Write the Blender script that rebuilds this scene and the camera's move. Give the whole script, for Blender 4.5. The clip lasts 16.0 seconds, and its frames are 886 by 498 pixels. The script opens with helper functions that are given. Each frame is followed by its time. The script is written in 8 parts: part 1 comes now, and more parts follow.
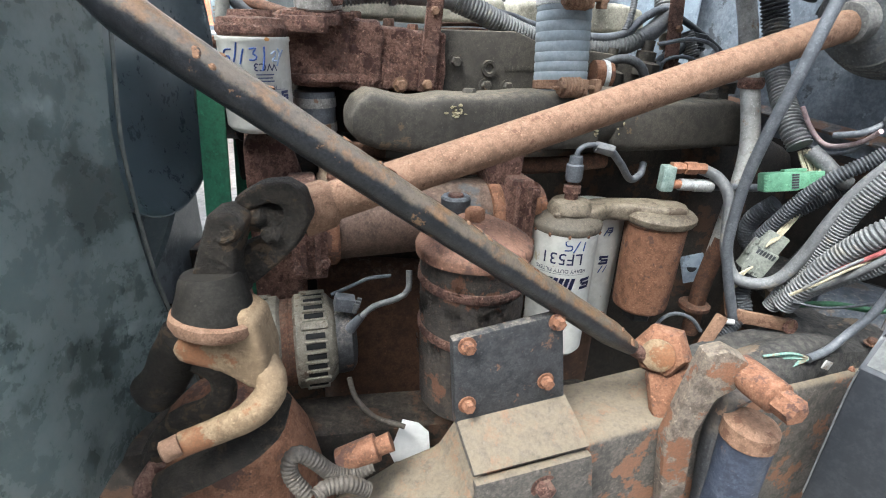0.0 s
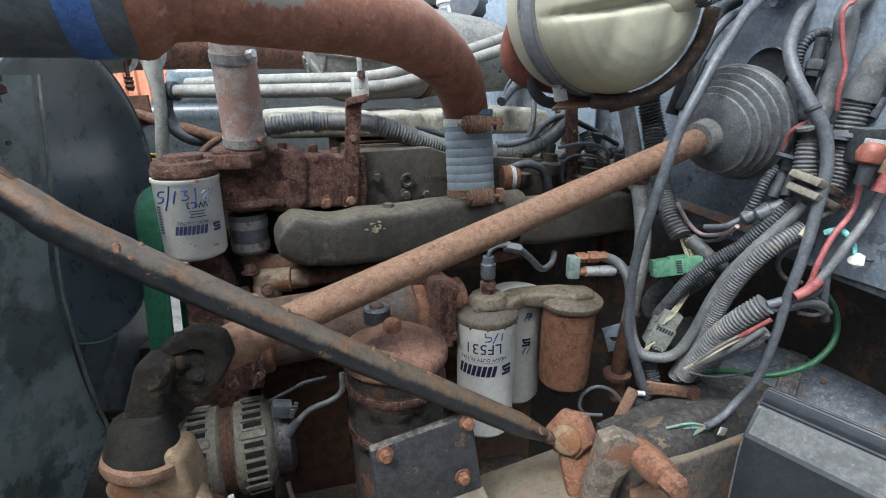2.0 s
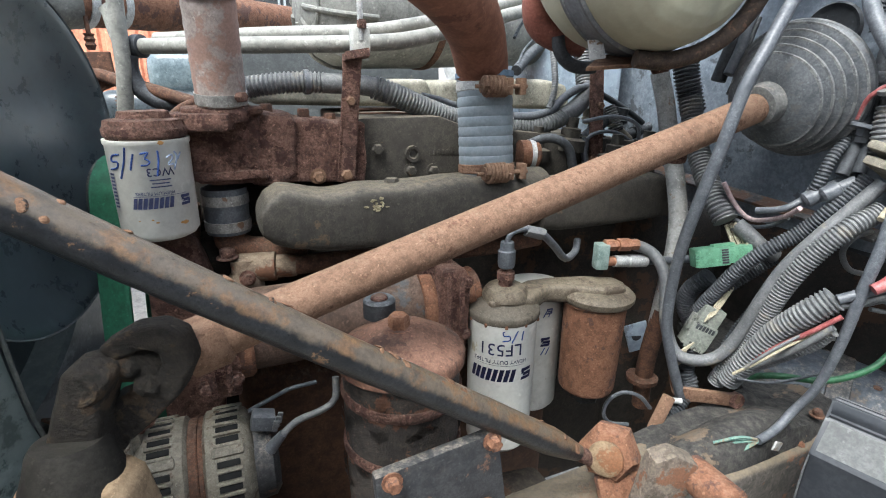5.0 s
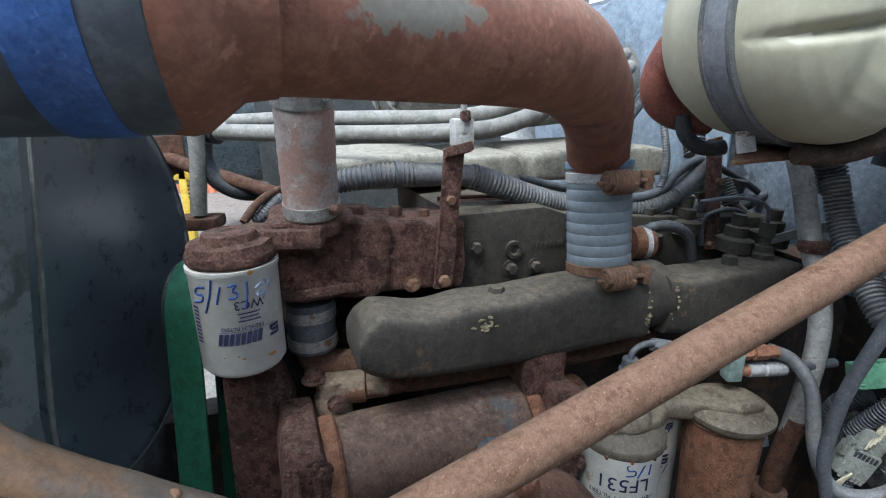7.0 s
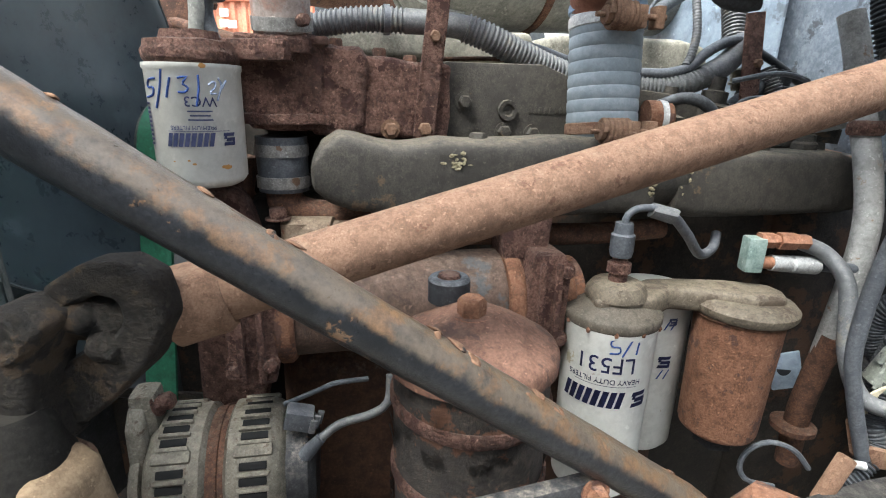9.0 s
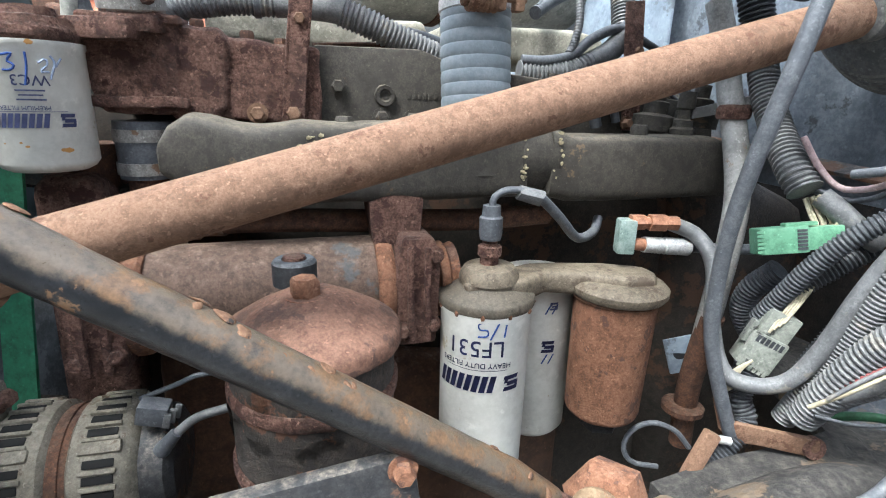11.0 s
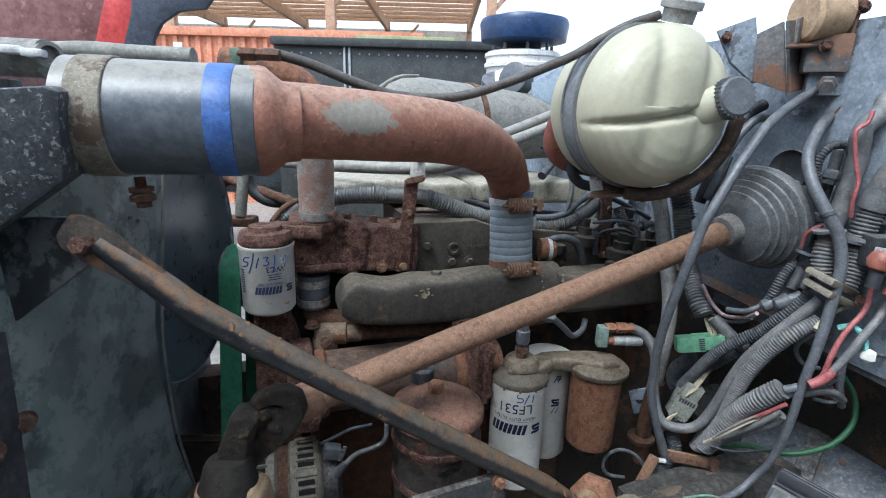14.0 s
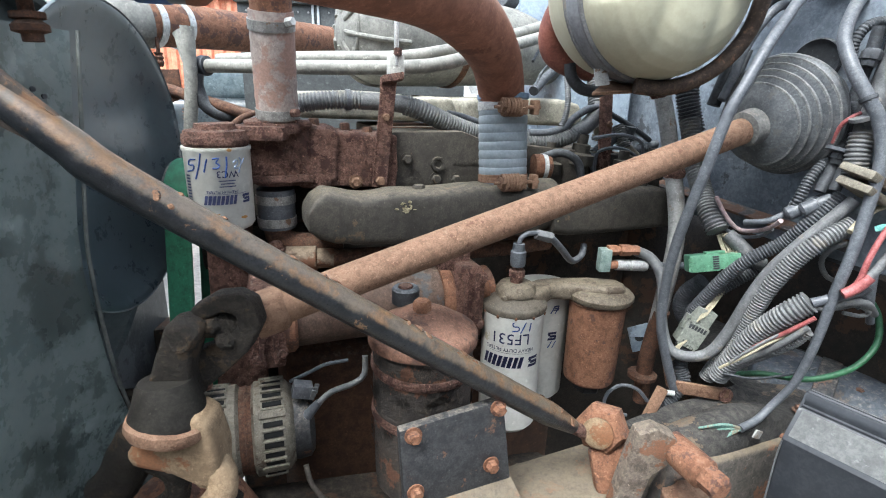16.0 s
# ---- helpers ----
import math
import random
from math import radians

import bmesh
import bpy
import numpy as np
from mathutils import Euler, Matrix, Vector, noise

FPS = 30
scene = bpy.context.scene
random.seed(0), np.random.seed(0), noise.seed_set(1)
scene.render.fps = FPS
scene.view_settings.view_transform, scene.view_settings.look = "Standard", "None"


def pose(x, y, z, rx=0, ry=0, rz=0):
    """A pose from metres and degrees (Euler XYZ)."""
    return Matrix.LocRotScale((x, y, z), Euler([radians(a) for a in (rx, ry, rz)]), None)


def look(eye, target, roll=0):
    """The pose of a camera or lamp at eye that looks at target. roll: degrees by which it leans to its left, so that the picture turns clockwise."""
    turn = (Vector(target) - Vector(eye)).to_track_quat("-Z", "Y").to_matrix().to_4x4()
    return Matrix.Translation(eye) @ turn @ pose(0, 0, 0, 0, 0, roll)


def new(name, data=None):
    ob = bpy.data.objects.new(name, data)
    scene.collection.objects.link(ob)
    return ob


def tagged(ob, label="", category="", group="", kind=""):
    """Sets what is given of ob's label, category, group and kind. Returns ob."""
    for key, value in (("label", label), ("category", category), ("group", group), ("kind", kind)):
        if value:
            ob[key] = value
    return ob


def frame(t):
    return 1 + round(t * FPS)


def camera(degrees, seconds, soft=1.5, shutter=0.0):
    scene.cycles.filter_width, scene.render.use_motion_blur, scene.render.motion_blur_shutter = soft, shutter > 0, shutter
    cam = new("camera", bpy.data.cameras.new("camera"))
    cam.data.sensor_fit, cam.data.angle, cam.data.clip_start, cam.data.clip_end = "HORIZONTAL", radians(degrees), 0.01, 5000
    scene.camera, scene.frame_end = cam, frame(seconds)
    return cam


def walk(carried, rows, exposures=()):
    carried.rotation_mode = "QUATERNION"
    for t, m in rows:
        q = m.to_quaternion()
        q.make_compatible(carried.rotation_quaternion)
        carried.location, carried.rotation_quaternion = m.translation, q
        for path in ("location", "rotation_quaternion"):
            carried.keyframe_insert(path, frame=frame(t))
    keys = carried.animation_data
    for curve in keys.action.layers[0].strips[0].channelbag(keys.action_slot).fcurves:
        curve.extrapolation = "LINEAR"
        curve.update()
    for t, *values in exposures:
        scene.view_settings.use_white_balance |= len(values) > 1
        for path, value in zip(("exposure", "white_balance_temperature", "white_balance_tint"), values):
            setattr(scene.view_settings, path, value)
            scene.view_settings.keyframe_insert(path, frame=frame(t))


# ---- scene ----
# camera and its path
cam = camera(82.3, 16.0, soft=1.05)
PATH = [
    (0, (0.003, -0.002, 1.557), (0.019, 1.828, 0.751), 2.0),
    (0.5, (-0.032, 0.011, 1.638), (0.023, 1.851, 0.858), 1.6),
    (1, (-0.027, 0.017, 1.727), (0.044, 1.883, 1.01), 0.7),
    (1.5, (0.004, -0.024, 1.737), (0.108, 1.862, 1.079), 0.2),
    (2, (0.076, -0.048, 1.667), (0.209, 1.847, 1.043), -0.5),
    (2.5, (0.131, -0.047, 1.643), (0.274, 1.848, 1.021), -1.0),
    (3, (0.059, -0.009, 1.613), (0.231, 1.884, 0.992), -0.5),
    (5.5, (0.038, 0.115, 1.607), (0.217, 2.0, 0.963), 0.8),
    (6, (-0.011, 0.167, 1.691), (0.137, 2.042, 1.01), 0.3),
    (6.5, (-0.052, 0.17, 1.757), (0.059, 2.079, 1.173), -0.9),
    (7, (-0.044, 0.208, 1.708), (0.013, 2.118, 1.119), -0.7),
    (7.5, (-0.02, 0.236, 1.635), (-0.056, 2.144, 1.037), -0.2),
    (8, (0.002, 0.228, 1.586), (-0.092, 2.126, 0.961), 0.8),
    (8.5, (0.025, 0.203, 1.533), (-0.157, 2.102, 0.931), 1.4),
    (11, (0.177, 0.215, 1.491), (0.118, 2.133, 0.925), 1.4),
    (11.5, (0.178, 0.147, 1.608), (0.082, 2.055, 1.016), 0.3),
    (12, (0.147, 0.055, 1.685), (0.093, 1.978, 1.138), 0.4),
    (12.5, (0.124, -0.033, 1.726), (0.066, 1.895, 1.2), 0.8),
    (13, (0.091, -0.111, 1.745), (0.049, 1.826, 1.25), 1.5),
    (13.5, (0.063, -0.151, 1.749), (0.041, 1.79, 1.268), 1.8),
    (14, (0.05, -0.124, 1.766), (0.058, 1.807, 1.247), 1.6),
    (14.5, (0.053, 0.006, 1.757), (0.078, 1.921, 1.179), 1.5),
    (15, (0.055, 0.059, 1.695), (0.084, 1.963, 1.083), 1.6),
    (15.5, (0.062, 0.04, 1.642), (0.13, 1.941, 1.026), 1.6),
    (16, (0.039, -0.036, 1.623), (0.144, 1.869, 1.025), 1.6),
]
walk(cam, [(t, look(eye, target, roll)) for t, eye, target, roll in PATH],
     exposures=[(0.0, 1.77, 6050, 5), (0.5, 1.79, 5800, 5), (1.0, 1.45, 5550, 5), (1.5, 0.82, 5600, 5), (2.0, 0.90, 5850, 5), (2.5, 1.05, 5950, 5), (3.0, 1.47, 5900, 5), (5.5, 1.33, 6080, 5),
                (6.0, 1.39, 5950, 5), (6.5, 1.07, 5650, 5), (7.0, 0.64, 5600, 5), (7.5, 1.22, 5950, 5), (8.0, 1.13, 6050, 5), (8.5, 1.37, 6150, 5), (11.0, 1.86, 5950, 5), (11.5, 1.47, 5800, 5),
                (12.0, 1.17, 5700, 5), (12.5, 0.88, 5700, 5), (13.5, 0.89, 5700, 5), (14.0, 0.62, 5650, 5), (14.5, 0.70, 5850, 5), (15.0, 1.27, 6000, 5), (16.0, 1.46, 5970, 5)])

# ---- light ----
world = bpy.data.worlds.new("sky")
world.use_nodes = True
scene.world = world
wn = world.node_tree
sky = wn.nodes.new("ShaderNodeTexSky")
sky.sky_type, sky.sun_disc = "NISHITA", False
sky.sun_elevation, sky.sun_rotation = radians(60), radians(213)
sky.air_density, sky.dust_density, sky.ozone_density = 1.0, 3.0, 1.0
veil = wn.nodes.new("ShaderNodeHueSaturation")  # thin white overcast
veil.inputs["Saturation"].default_value, veil.inputs["Value"].default_value = 0.45, 1.5
wn.links.new(sky.outputs["Color"], veil.inputs["Color"])
wn.links.new(veil.outputs["Color"], wn.nodes["Background"].inputs["Color"])
wn.nodes["Background"].inputs["Strength"].default_value = 0.19
sun_data = bpy.data.lights.new("sun", "SUN")
sun_data.energy, sun_data.angle, sun_data.color = 1.8, radians(16), (1.0, 0.97, 0.93)
sun = new("sun", sun_data)
sun.matrix_world = look((-1.55, -1.30, 5.8), (0.1, 0.8, 1.4))

# ---- materials ----
def mat(name, c1, c2, rough=0.7, metal=0.0, scale=60.0, bump=0.25, spot=None, spot_scale=9.0, spot_at=0.6, dust=0.0, dust_col=(0.36, 0.31, 0.25), fine=1.0, tone=0.70, lie=(0.0, 0.95), over=False, sheen=0.4, rag=0.0, dust_two=None):
    """Grain of two colours, patches of a third with an edge of their own, and dust lying on what faces up."""
    m = bpy.data.materials.new(name)
    m.use_nodes = True
    n, l = m.node_tree.nodes, m.node_tree.links
    b = n["Principled BSDF"]
    b.inputs["Metallic"].default_value = metal
    g = n.new("ShaderNodeNewGeometry")
    def noise_tex(sc, det, ro=0.6):
        t = n.new("ShaderNodeTexNoise")
        t.inputs["Scale"].default_value, t.inputs["Detail"].default_value, t.inputs["Roughness"].default_value = sc, det, ro
        l.new(g.outputs["Position"], t.inputs["Vector"])
        return t.outputs["Fac"]
    def ramp(src, lo, hi):
        r = n.new("ShaderNodeMapRange")
        r.interpolation_type = "SMOOTHSTEP"
        r.inputs["From Min"].default_value, r.inputs["From Max"].default_value = lo, hi
        l.new(src, r.inputs["Value"])
        return r.outputs["Result"]
    def mix(f, a, c):
        x = n.new("ShaderNodeMix")
        x.data_type = "RGBA"
        l.new(f, x.inputs["Factor"])
        for sock, v in ((x.inputs[6], a), (x.inputs[7], c)):
            if isinstance(v, tuple):
                sock.default_value = (*v, 1)
            else:
                l.new(v, sock)
        return x.outputs[2]
    grain = noise_tex(scale * 5.5, 8, 0.72)
    mid = noise_tex(scale * 1.2, 7, 0.68)
    big = noise_tex(scale * 0.2, 4)
    dark = tuple(v * tone for v in c1)
    light = tuple(min(0.9, v * (1 + (1 - tone) * 0.9)) for v in c2)
    col = mix(ramp(grain, 0.38, 0.62), c1, c2)
    col = mix(ramp(mid, 0.56, 0.38), col, mix(ramp(grain, 0.40, 0.60), dark, c1))
    col = mix(ramp(big, 0.50, 0.30), col, mix(ramp(mid, 0.42, 0.58), dark, c1))
    if tone < 0.9:
        col = mix(ramp(noise_tex(scale * 3.1, 5, 0.6), 0.60, 0.70), col, light)
    def patches(col):
        sp = ramp(noise_tex(spot_scale, 8, 0.68), spot_at - 0.02, spot_at + 0.02)
        return mix(sp, col, mix(ramp(grain, 0.4, 0.6), tuple(v * 0.8 for v in spot), spot))
    if spot and not over:
        col = patches(col)
    if dust > 0:
        sep = n.new("ShaderNodeSeparateXYZ")
        l.new(g.outputs["Normal"], sep.inputs[0])
        lying = sep.outputs["Z"]
        if rag > 0:  # a ragged edge to the settled dirt
            tear = n.new("ShaderNodeMath")
            tear.operation = "MULTIPLY_ADD"
            tear.inputs[1].default_value = rag
            l.new(noise_tex(55, 9, 0.72), tear.inputs[0]), l.new(lying, tear.inputs[2])
            lying = tear.outputs[0]
        up = ramp(lying, lie[0], lie[1])
        pat = ramp(noise_tex(85, 9, 0.75), 0.66 - 0.60 * dust, 0.98 - 0.40 * dust)
        mul = n.new("ShaderNodeMath")
        mul.operation = "MULTIPLY"
        l.new(up, mul.inputs[0]), l.new(pat, mul.inputs[1])
        settled = mix(ramp(grain, 0.38, 0.62), tuple(v * 0.86 for v in dust_col), dust_col)
        if dust_two:
            settled = mix(ramp(noise_tex(26, 7, 0.7), 0.46, 0.56), settled, mix(ramp(grain, 0.38, 0.62), tuple(v * 0.75 for v in dust_two), dust_two))
        col = mix(mul.outputs[0], col, settled)
    if spot and over:
        col = patches(col)
    l.new(col, b.inputs["Base Color"])
    b.inputs["Specular IOR Level"].default_value = sheen
    rr = n.new("ShaderNodeMapRange")
    rr.inputs["To Min"].default_value, rr.inputs["To Max"].default_value = max(0.05, rough - 0.15), min(1.0, rough + 0.15)
    l.new(grain, rr.inputs["Value"]), l.new(rr.outputs["Result"], b.inputs["Roughness"])
    if bump > 0:
        bp = n.new("ShaderNodeBump")
        bp.inputs["Strength"].default_value, bp.inputs["Distance"].default_value = bump, 0.002 * fine
        both = n.new("ShaderNodeMath")
        both.operation = "MULTIPLY_ADD"
        both.inputs[1].default_value = 1.6
        l.new(mid, both.inputs[0]), l.new(grain, both.inputs[2])
        l.new(both.outputs[0], bp.inputs["Height"]), l.new(bp.outputs["Normal"], b.inputs["Normal"])
    return m


RUST = mat("rust", (0.140, 0.066, 0.047), (0.250, 0.138, 0.100), 0.9, 0, 60, 1.0, spot=(0.085, 0.035, 0.026), spot_scale=40, spot_at=0.57, dust=0.4, dust_col=(0.30, 0.22, 0.165), fine=5.0, tone=0.45)
RUST_DARK = mat("dark_rust", (0.07, 0.035, 0.022), (0.15, 0.07, 0.04), 0.9, 0, 80, 0.7, dust=0.4, dust_col=(0.24, 0.17, 0.12))
RUST_TUBE = mat("rusty_tube", (0.152, 0.084, 0.050), (0.206, 0.124, 0.080), 0.85, 0, 90, 0.55, spot=(0.112, 0.054, 0.031), spot_scale=46, spot_at=0.60, dust=0.3, dust_col=(0.245, 0.172, 0.115), tone=0.70)
RUST_CAN = mat("rusty_can", (0.165, 0.072, 0.038), (0.235, 0.118, 0.068), 0.85, 0, 60, 0.6, spot=(0.100, 0.050, 0.036), spot_scale=24, spot_at=0.57, dust=0.3, dust_col=(0.29, 0.19, 0.13), tone=0.62, fine=2)
CAST = mat("dusty_cast_iron", (0.040, 0.035, 0.028), (0.066, 0.058, 0.046), 0.75, 0, 70, 0.5, spot=(0.115, 0.080, 0.048), spot_scale=24, spot_at=0.645, dust=0.6, dust_col=(0.165, 0.138, 0.098), tone=0.8, lie=(0.45, 1.0))
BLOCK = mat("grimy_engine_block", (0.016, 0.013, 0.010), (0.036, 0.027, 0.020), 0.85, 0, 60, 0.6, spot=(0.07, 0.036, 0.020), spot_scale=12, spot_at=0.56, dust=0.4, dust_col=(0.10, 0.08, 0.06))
COVER = mat("dusty_cover", (0.20, 0.19, 0.15), (0.30, 0.28, 0.23), 0.8, 0, 50, 0.3, dust=0.6, dust_col=(0.42, 0.39, 0.32))
BLACK = mat("worn_black_paint", (0.018, 0.019, 0.021), (0.040, 0.041, 0.043), 0.55, 0, 70, 0.2, spot=(0.20, 0.12, 0.075), spot_scale=16, spot_at=0.64, dust=0.75, dust_col=(0.33, 0.27, 0.21))
BLACK_PLATE = mat("chipped_black_plate", (0.022, 0.023, 0.025), (0.046, 0.046, 0.047), 0.5, 0, 60, 0.3, spot=(0.145, 0.078, 0.048), spot_scale=30, spot_at=0.60, dust=0.4)
RUBBER = mat("black_rubber", (0.022, 0.024, 0.027), (0.045, 0.048, 0.053), 0.6, 0, 60, 0.2, dust=0.55, dust_col=(0.17, 0.18, 0.19))
CABLE = mat("grey_black_cable", (0.072, 0.078, 0.088), (0.118, 0.124, 0.134), 0.42, 0, 60, 0.15, dust=0.4, dust_col=(0.22, 0.22, 0.215), tone=0.8)
LOOM = mat("dusty_corrugated_loom", (0.098, 0.100, 0.102), (0.152, 0.154, 0.154), 0.5, 0, 70, 0.15, spot=(0.180, 0.168, 0.147), spot_scale=30, spot_at=0.60, dust=0.4, dust_col=(0.25, 0.245, 0.225), tone=0.8)
LOOM_DARK = mat("dark_corrugated_loom", (0.03, 0.033, 0.038), (0.06, 0.065, 0.07), 0.6, 0, 70, 0.15, dust=0.4, dust_col=(0.18, 0.18, 0.18))
PANEL = mat("grimy_black_panel", (0.020, 0.022, 0.023), (0.050, 0.052, 0.054), 0.5, 0, 22, 0.25, spot=(0.085, 0.088, 0.09), spot_scale=7, spot_at=0.57, dust=0.3)
SPECKLED = mat("speckled_black_panel", (0.024, 0.028, 0.032), (0.050, 0.056, 0.062), 0.5, 0, 40, 0.5, spot=(0.20, 0.21, 0.215), spot_scale=150, spot_at=0.585, dust=0.3)
SILICONE = mat("blue_grey_silicone", (0.185, 0.215, 0.235), (0.235, 0.262, 0.280), 0.5, 0, 30, 0.1, dust=0.2, dust_col=(0.33, 0.32, 0.30), tone=0.9)
SILICONE_RED = mat("faded_red_silicone", (0.270, 0.218, 0.190), (0.345, 0.292, 0.260), 0.7, 0, 45, 0.15, spot=(0.300, 0.190, 0.150), spot_scale=7, spot_at=0.50)
HOSE_BLACK = mat("black_boot_hose", (0.064, 0.074, 0.086), (0.102, 0.114, 0.128), 0.36, 0, 16, 0.15, dust=0.9, dust_col=(0.27, 0.255, 0.215), lie=(0.25, 0.95), tone=0.85)
BLUE = mat("blue_stripe", (0.050, 0.110, 0.30), (0.072, 0.145, 0.37), 0.45, 0, 60, 0.1, spot=(0.11, 0.14, 0.21), spot_scale=40, spot_at=0.64)
CLAMP = mat("dull_clamp_steel", (0.22, 0.21, 0.195), (0.33, 0.32, 0.30), 0.4, 0.3, 80, 0.1, spot=(0.19, 0.12, 0.08), spot_scale=40, spot_at=0.60)
TANK = mat("cream_plastic_tank", (0.360, 0.343, 0.246), (0.392, 0.375, 0.276), 0.46, 0, 18, 0.02, tone=0.95, spot=(0.325, 0.292, 0.200), spot_scale=8, spot_at=0.64, dust=0.2, dust_col=(0.43, 0.41, 0.33))
WHITE = mat("white_filter_paint", (0.55, 0.54, 0.49), (0.61, 0.60, 0.55), 0.42, 0, 14, 0.05, tone=0.88, spot=(0.42, 0.365, 0.26), spot_scale=26, spot_at=0.68)
INK = mat("blue_black_ink", (0.012, 0.014, 0.05), (0.02, 0.024, 0.08), 0.5, 0, 80, 0)
MARKER = mat("blue_marker_ink", (0.030, 0.060, 0.19), (0.048, 0.085, 0.25), 0.85, 0, 80, 0, sheen=0.1)
ALLOY = mat("dirty_alloy", (0.165, 0.147, 0.112), (0.245, 0.222, 0.175), 0.7, 0.1, 70, 0.45, spot=(0.105, 0.075, 0.050), spot_scale=22, spot_at=0.58, dust=0.4, dust_col=(0.28, 0.245, 0.185))
BEIGE = mat("dried_mud_casting", (0.156, 0.106, 0.061), (0.230, 0.163, 0.099), 0.9, 0, 60, 0.4, spot=(0.172, 0.076, 0.034), spot_scale=14, spot_at=0.57, dust=0.4, dust_col=(0.254, 0.186, 0.112), tone=0.8)
RAIL = mat("dusty_frame_rail", (0.055, 0.049, 0.042), (0.105, 0.092, 0.077), 0.85, 0, 40, 0.5, spot=(0.17, 0.085, 0.048), spot_scale=16, spot_at=0.56, dust=0.85, dust_col=(0.150, 0.120, 0.082), lie=(0.3, 0.8), rag=0.25)
STEEL = mat("worn_steel", (0.42, 0.42, 0.41), (0.56, 0.56, 0.54), 0.4, 0.35, 80, 0.1, spot=(0.25, 0.17, 0.12), spot_scale=40, spot_at=0.64)
GREY_METAL = mat("dull_grey_tube", (0.27, 0.265, 0.25), (0.37, 0.36, 0.34), 0.6, 0.1, 50, 0.15, spot=(0.24, 0.17, 0.12), spot_scale=18, spot_at=0.63, dust=0.4, dust_col=(0.42, 0.40, 0.36))
BELT = mat("green_belt", (0.022, 0.115, 0.06), (0.03, 0.15, 0.08), 0.7, 0, 50, 0.1)
GREEN = mat("green_connector_plastic", (0.10, 0.24, 0.145), (0.14, 0.30, 0.19), 0.45, 0, 60, 0.05, dust=0.2)
GREY_CONN = mat("grey_connector_plastic", (0.17, 0.18, 0.155), (0.235, 0.245, 0.21), 0.5, 0, 60, 0.1, dust=0.3, spot=(0.06, 0.06, 0.055), spot_scale=60, spot_at=0.6)
CREAM_WIRE = mat("cream_wires", (0.30, 0.265, 0.18), (0.40, 0.36, 0.26), 0.6, 0, 80, 0)
RED_WIRE = mat("red_wire", (0.24, 0.062, 0.060), (0.33, 0.12, 0.115), 0.5, 0, 60, 0.05, dust=0.2, dust_col=(0.5, 0.35, 0.33))
GREEN_WIRE = mat("green_wire", (0.022, 0.085, 0.035), (0.035, 0.12, 0.055), 0.5, 0, 60, 0.05)
YELLOW = mat("yellow_cap", (0.60, 0.45, 0.03), (0.7, 0.55, 0.06), 0.5, 0, 60, 0.05)
FIREWALL = mat("grimy_blue_grey_firewall", (0.150, 0.176, 0.208), (0.230, 0.258, 0.292), 0.45, 0, 22, 0.2, spot=(0.092, 0.102, 0.115), spot_scale=13, spot_at=0.58, dust=0.4, dust_col=(0.26, 0.265, 0.27), tone=0.78)
BLUE_PANEL = mat("light_blue_cab_paint", (0.250, 0.305, 0.365), (0.320, 0.380, 0.440), 0.45, 0, 16, 0.1, spot=(0.16, 0.185, 0.21), spot_scale=9, spot_at=0.62)
BROWN = mat("brown_oil_sump", (0.065, 0.030, 0.016), (0.11, 0.054, 0.030), 0.7, 0, 40, 0.3, dust=0.3)
GREY_DUCT = mat("dusty_grey_duct", (0.165, 0.162, 0.145), (0.23, 0.225, 0.20), 0.7, 0, 30, 0.2, dust=0.4, dust_col=(0.30, 0.285, 0.245))
GLOSS_BLACK = mat("glossy_black_plastic", (0.016, 0.018, 0.021), (0.026, 0.028, 0.032), 0.33, 0, 30, 0.05, dust=0.15, dust_col=(0.10, 0.10, 0.105), tone=0.9)
GROUND = mat("pale_dry_ground", (0.20, 0.188, 0.168), (0.28, 0.265, 0.238), 0.95, 0, 14, 0.5, spot=(0.22, 0.205, 0.185), spot_scale=2.5, spot_at=0.58, fine=4)

# ---- building helpers ----
WHERE = {}
ENG = pose(0, 0, 0, 0, 0, 18.3)  # the truck's own axes: ahead along its length, across into its depth
AHEAD = ENG.to_3x3() @ Vector((1, 0, 0))
FACE = ENG.to_3x3() @ Vector((0, -1, 0))


def finish(bm, material, name, smooth=38):
    me = bpy.data.meshes.new(name)
    bmesh.ops.recalc_face_normals(bm, faces=bm.faces)
    bm.to_mesh(me)
    bm.free()
    me.materials.append(material)
    me.shade_smooth()
    me.set_sharp_from_angle(angle=radians(smooth))
    return me


def thing(name, loc, label, category, group="", kind=""):
    ob = new(name)
    ob.empty_display_size = 0.02
    ob.location = loc
    WHERE[ob.name] = Vector(loc)
    return tagged(ob, label, category, group, kind)


def part(name, bm, material, parent, label="", kind=""):
    at = WHERE[parent.name]
    bmesh.ops.translate(bm, verts=bm.verts, vec=-at)
    ob = new(name, finish(bm, material, name))
    ob.parent = parent
    WHERE[ob.name] = at
    return tagged(ob, label, "", "", kind)


def solo(name, bm, material, label, category, group="", kind=""):
    co = [v.co for v in bm.verts]
    at = Vector((sum(c.x for c in co) / len(co), sum(c.y for c in co) / len(co), min(c.z for c in co)))
    bmesh.ops.translate(bm, verts=bm.verts, vec=-at)
    ob = new(name, finish(bm, material, name))
    ob.location = at
    WHERE[ob.name] = at
    return tagged(ob, label, category, group, kind)


def frame_of(way):
    w = Vector(way).normalized()
    side = Vector((0, 0, 1)).cross(w)
    if side.length < 1e-3:
        side = Vector((1, 0, 0))
    side.normalize()
    return side, w.cross(side), w


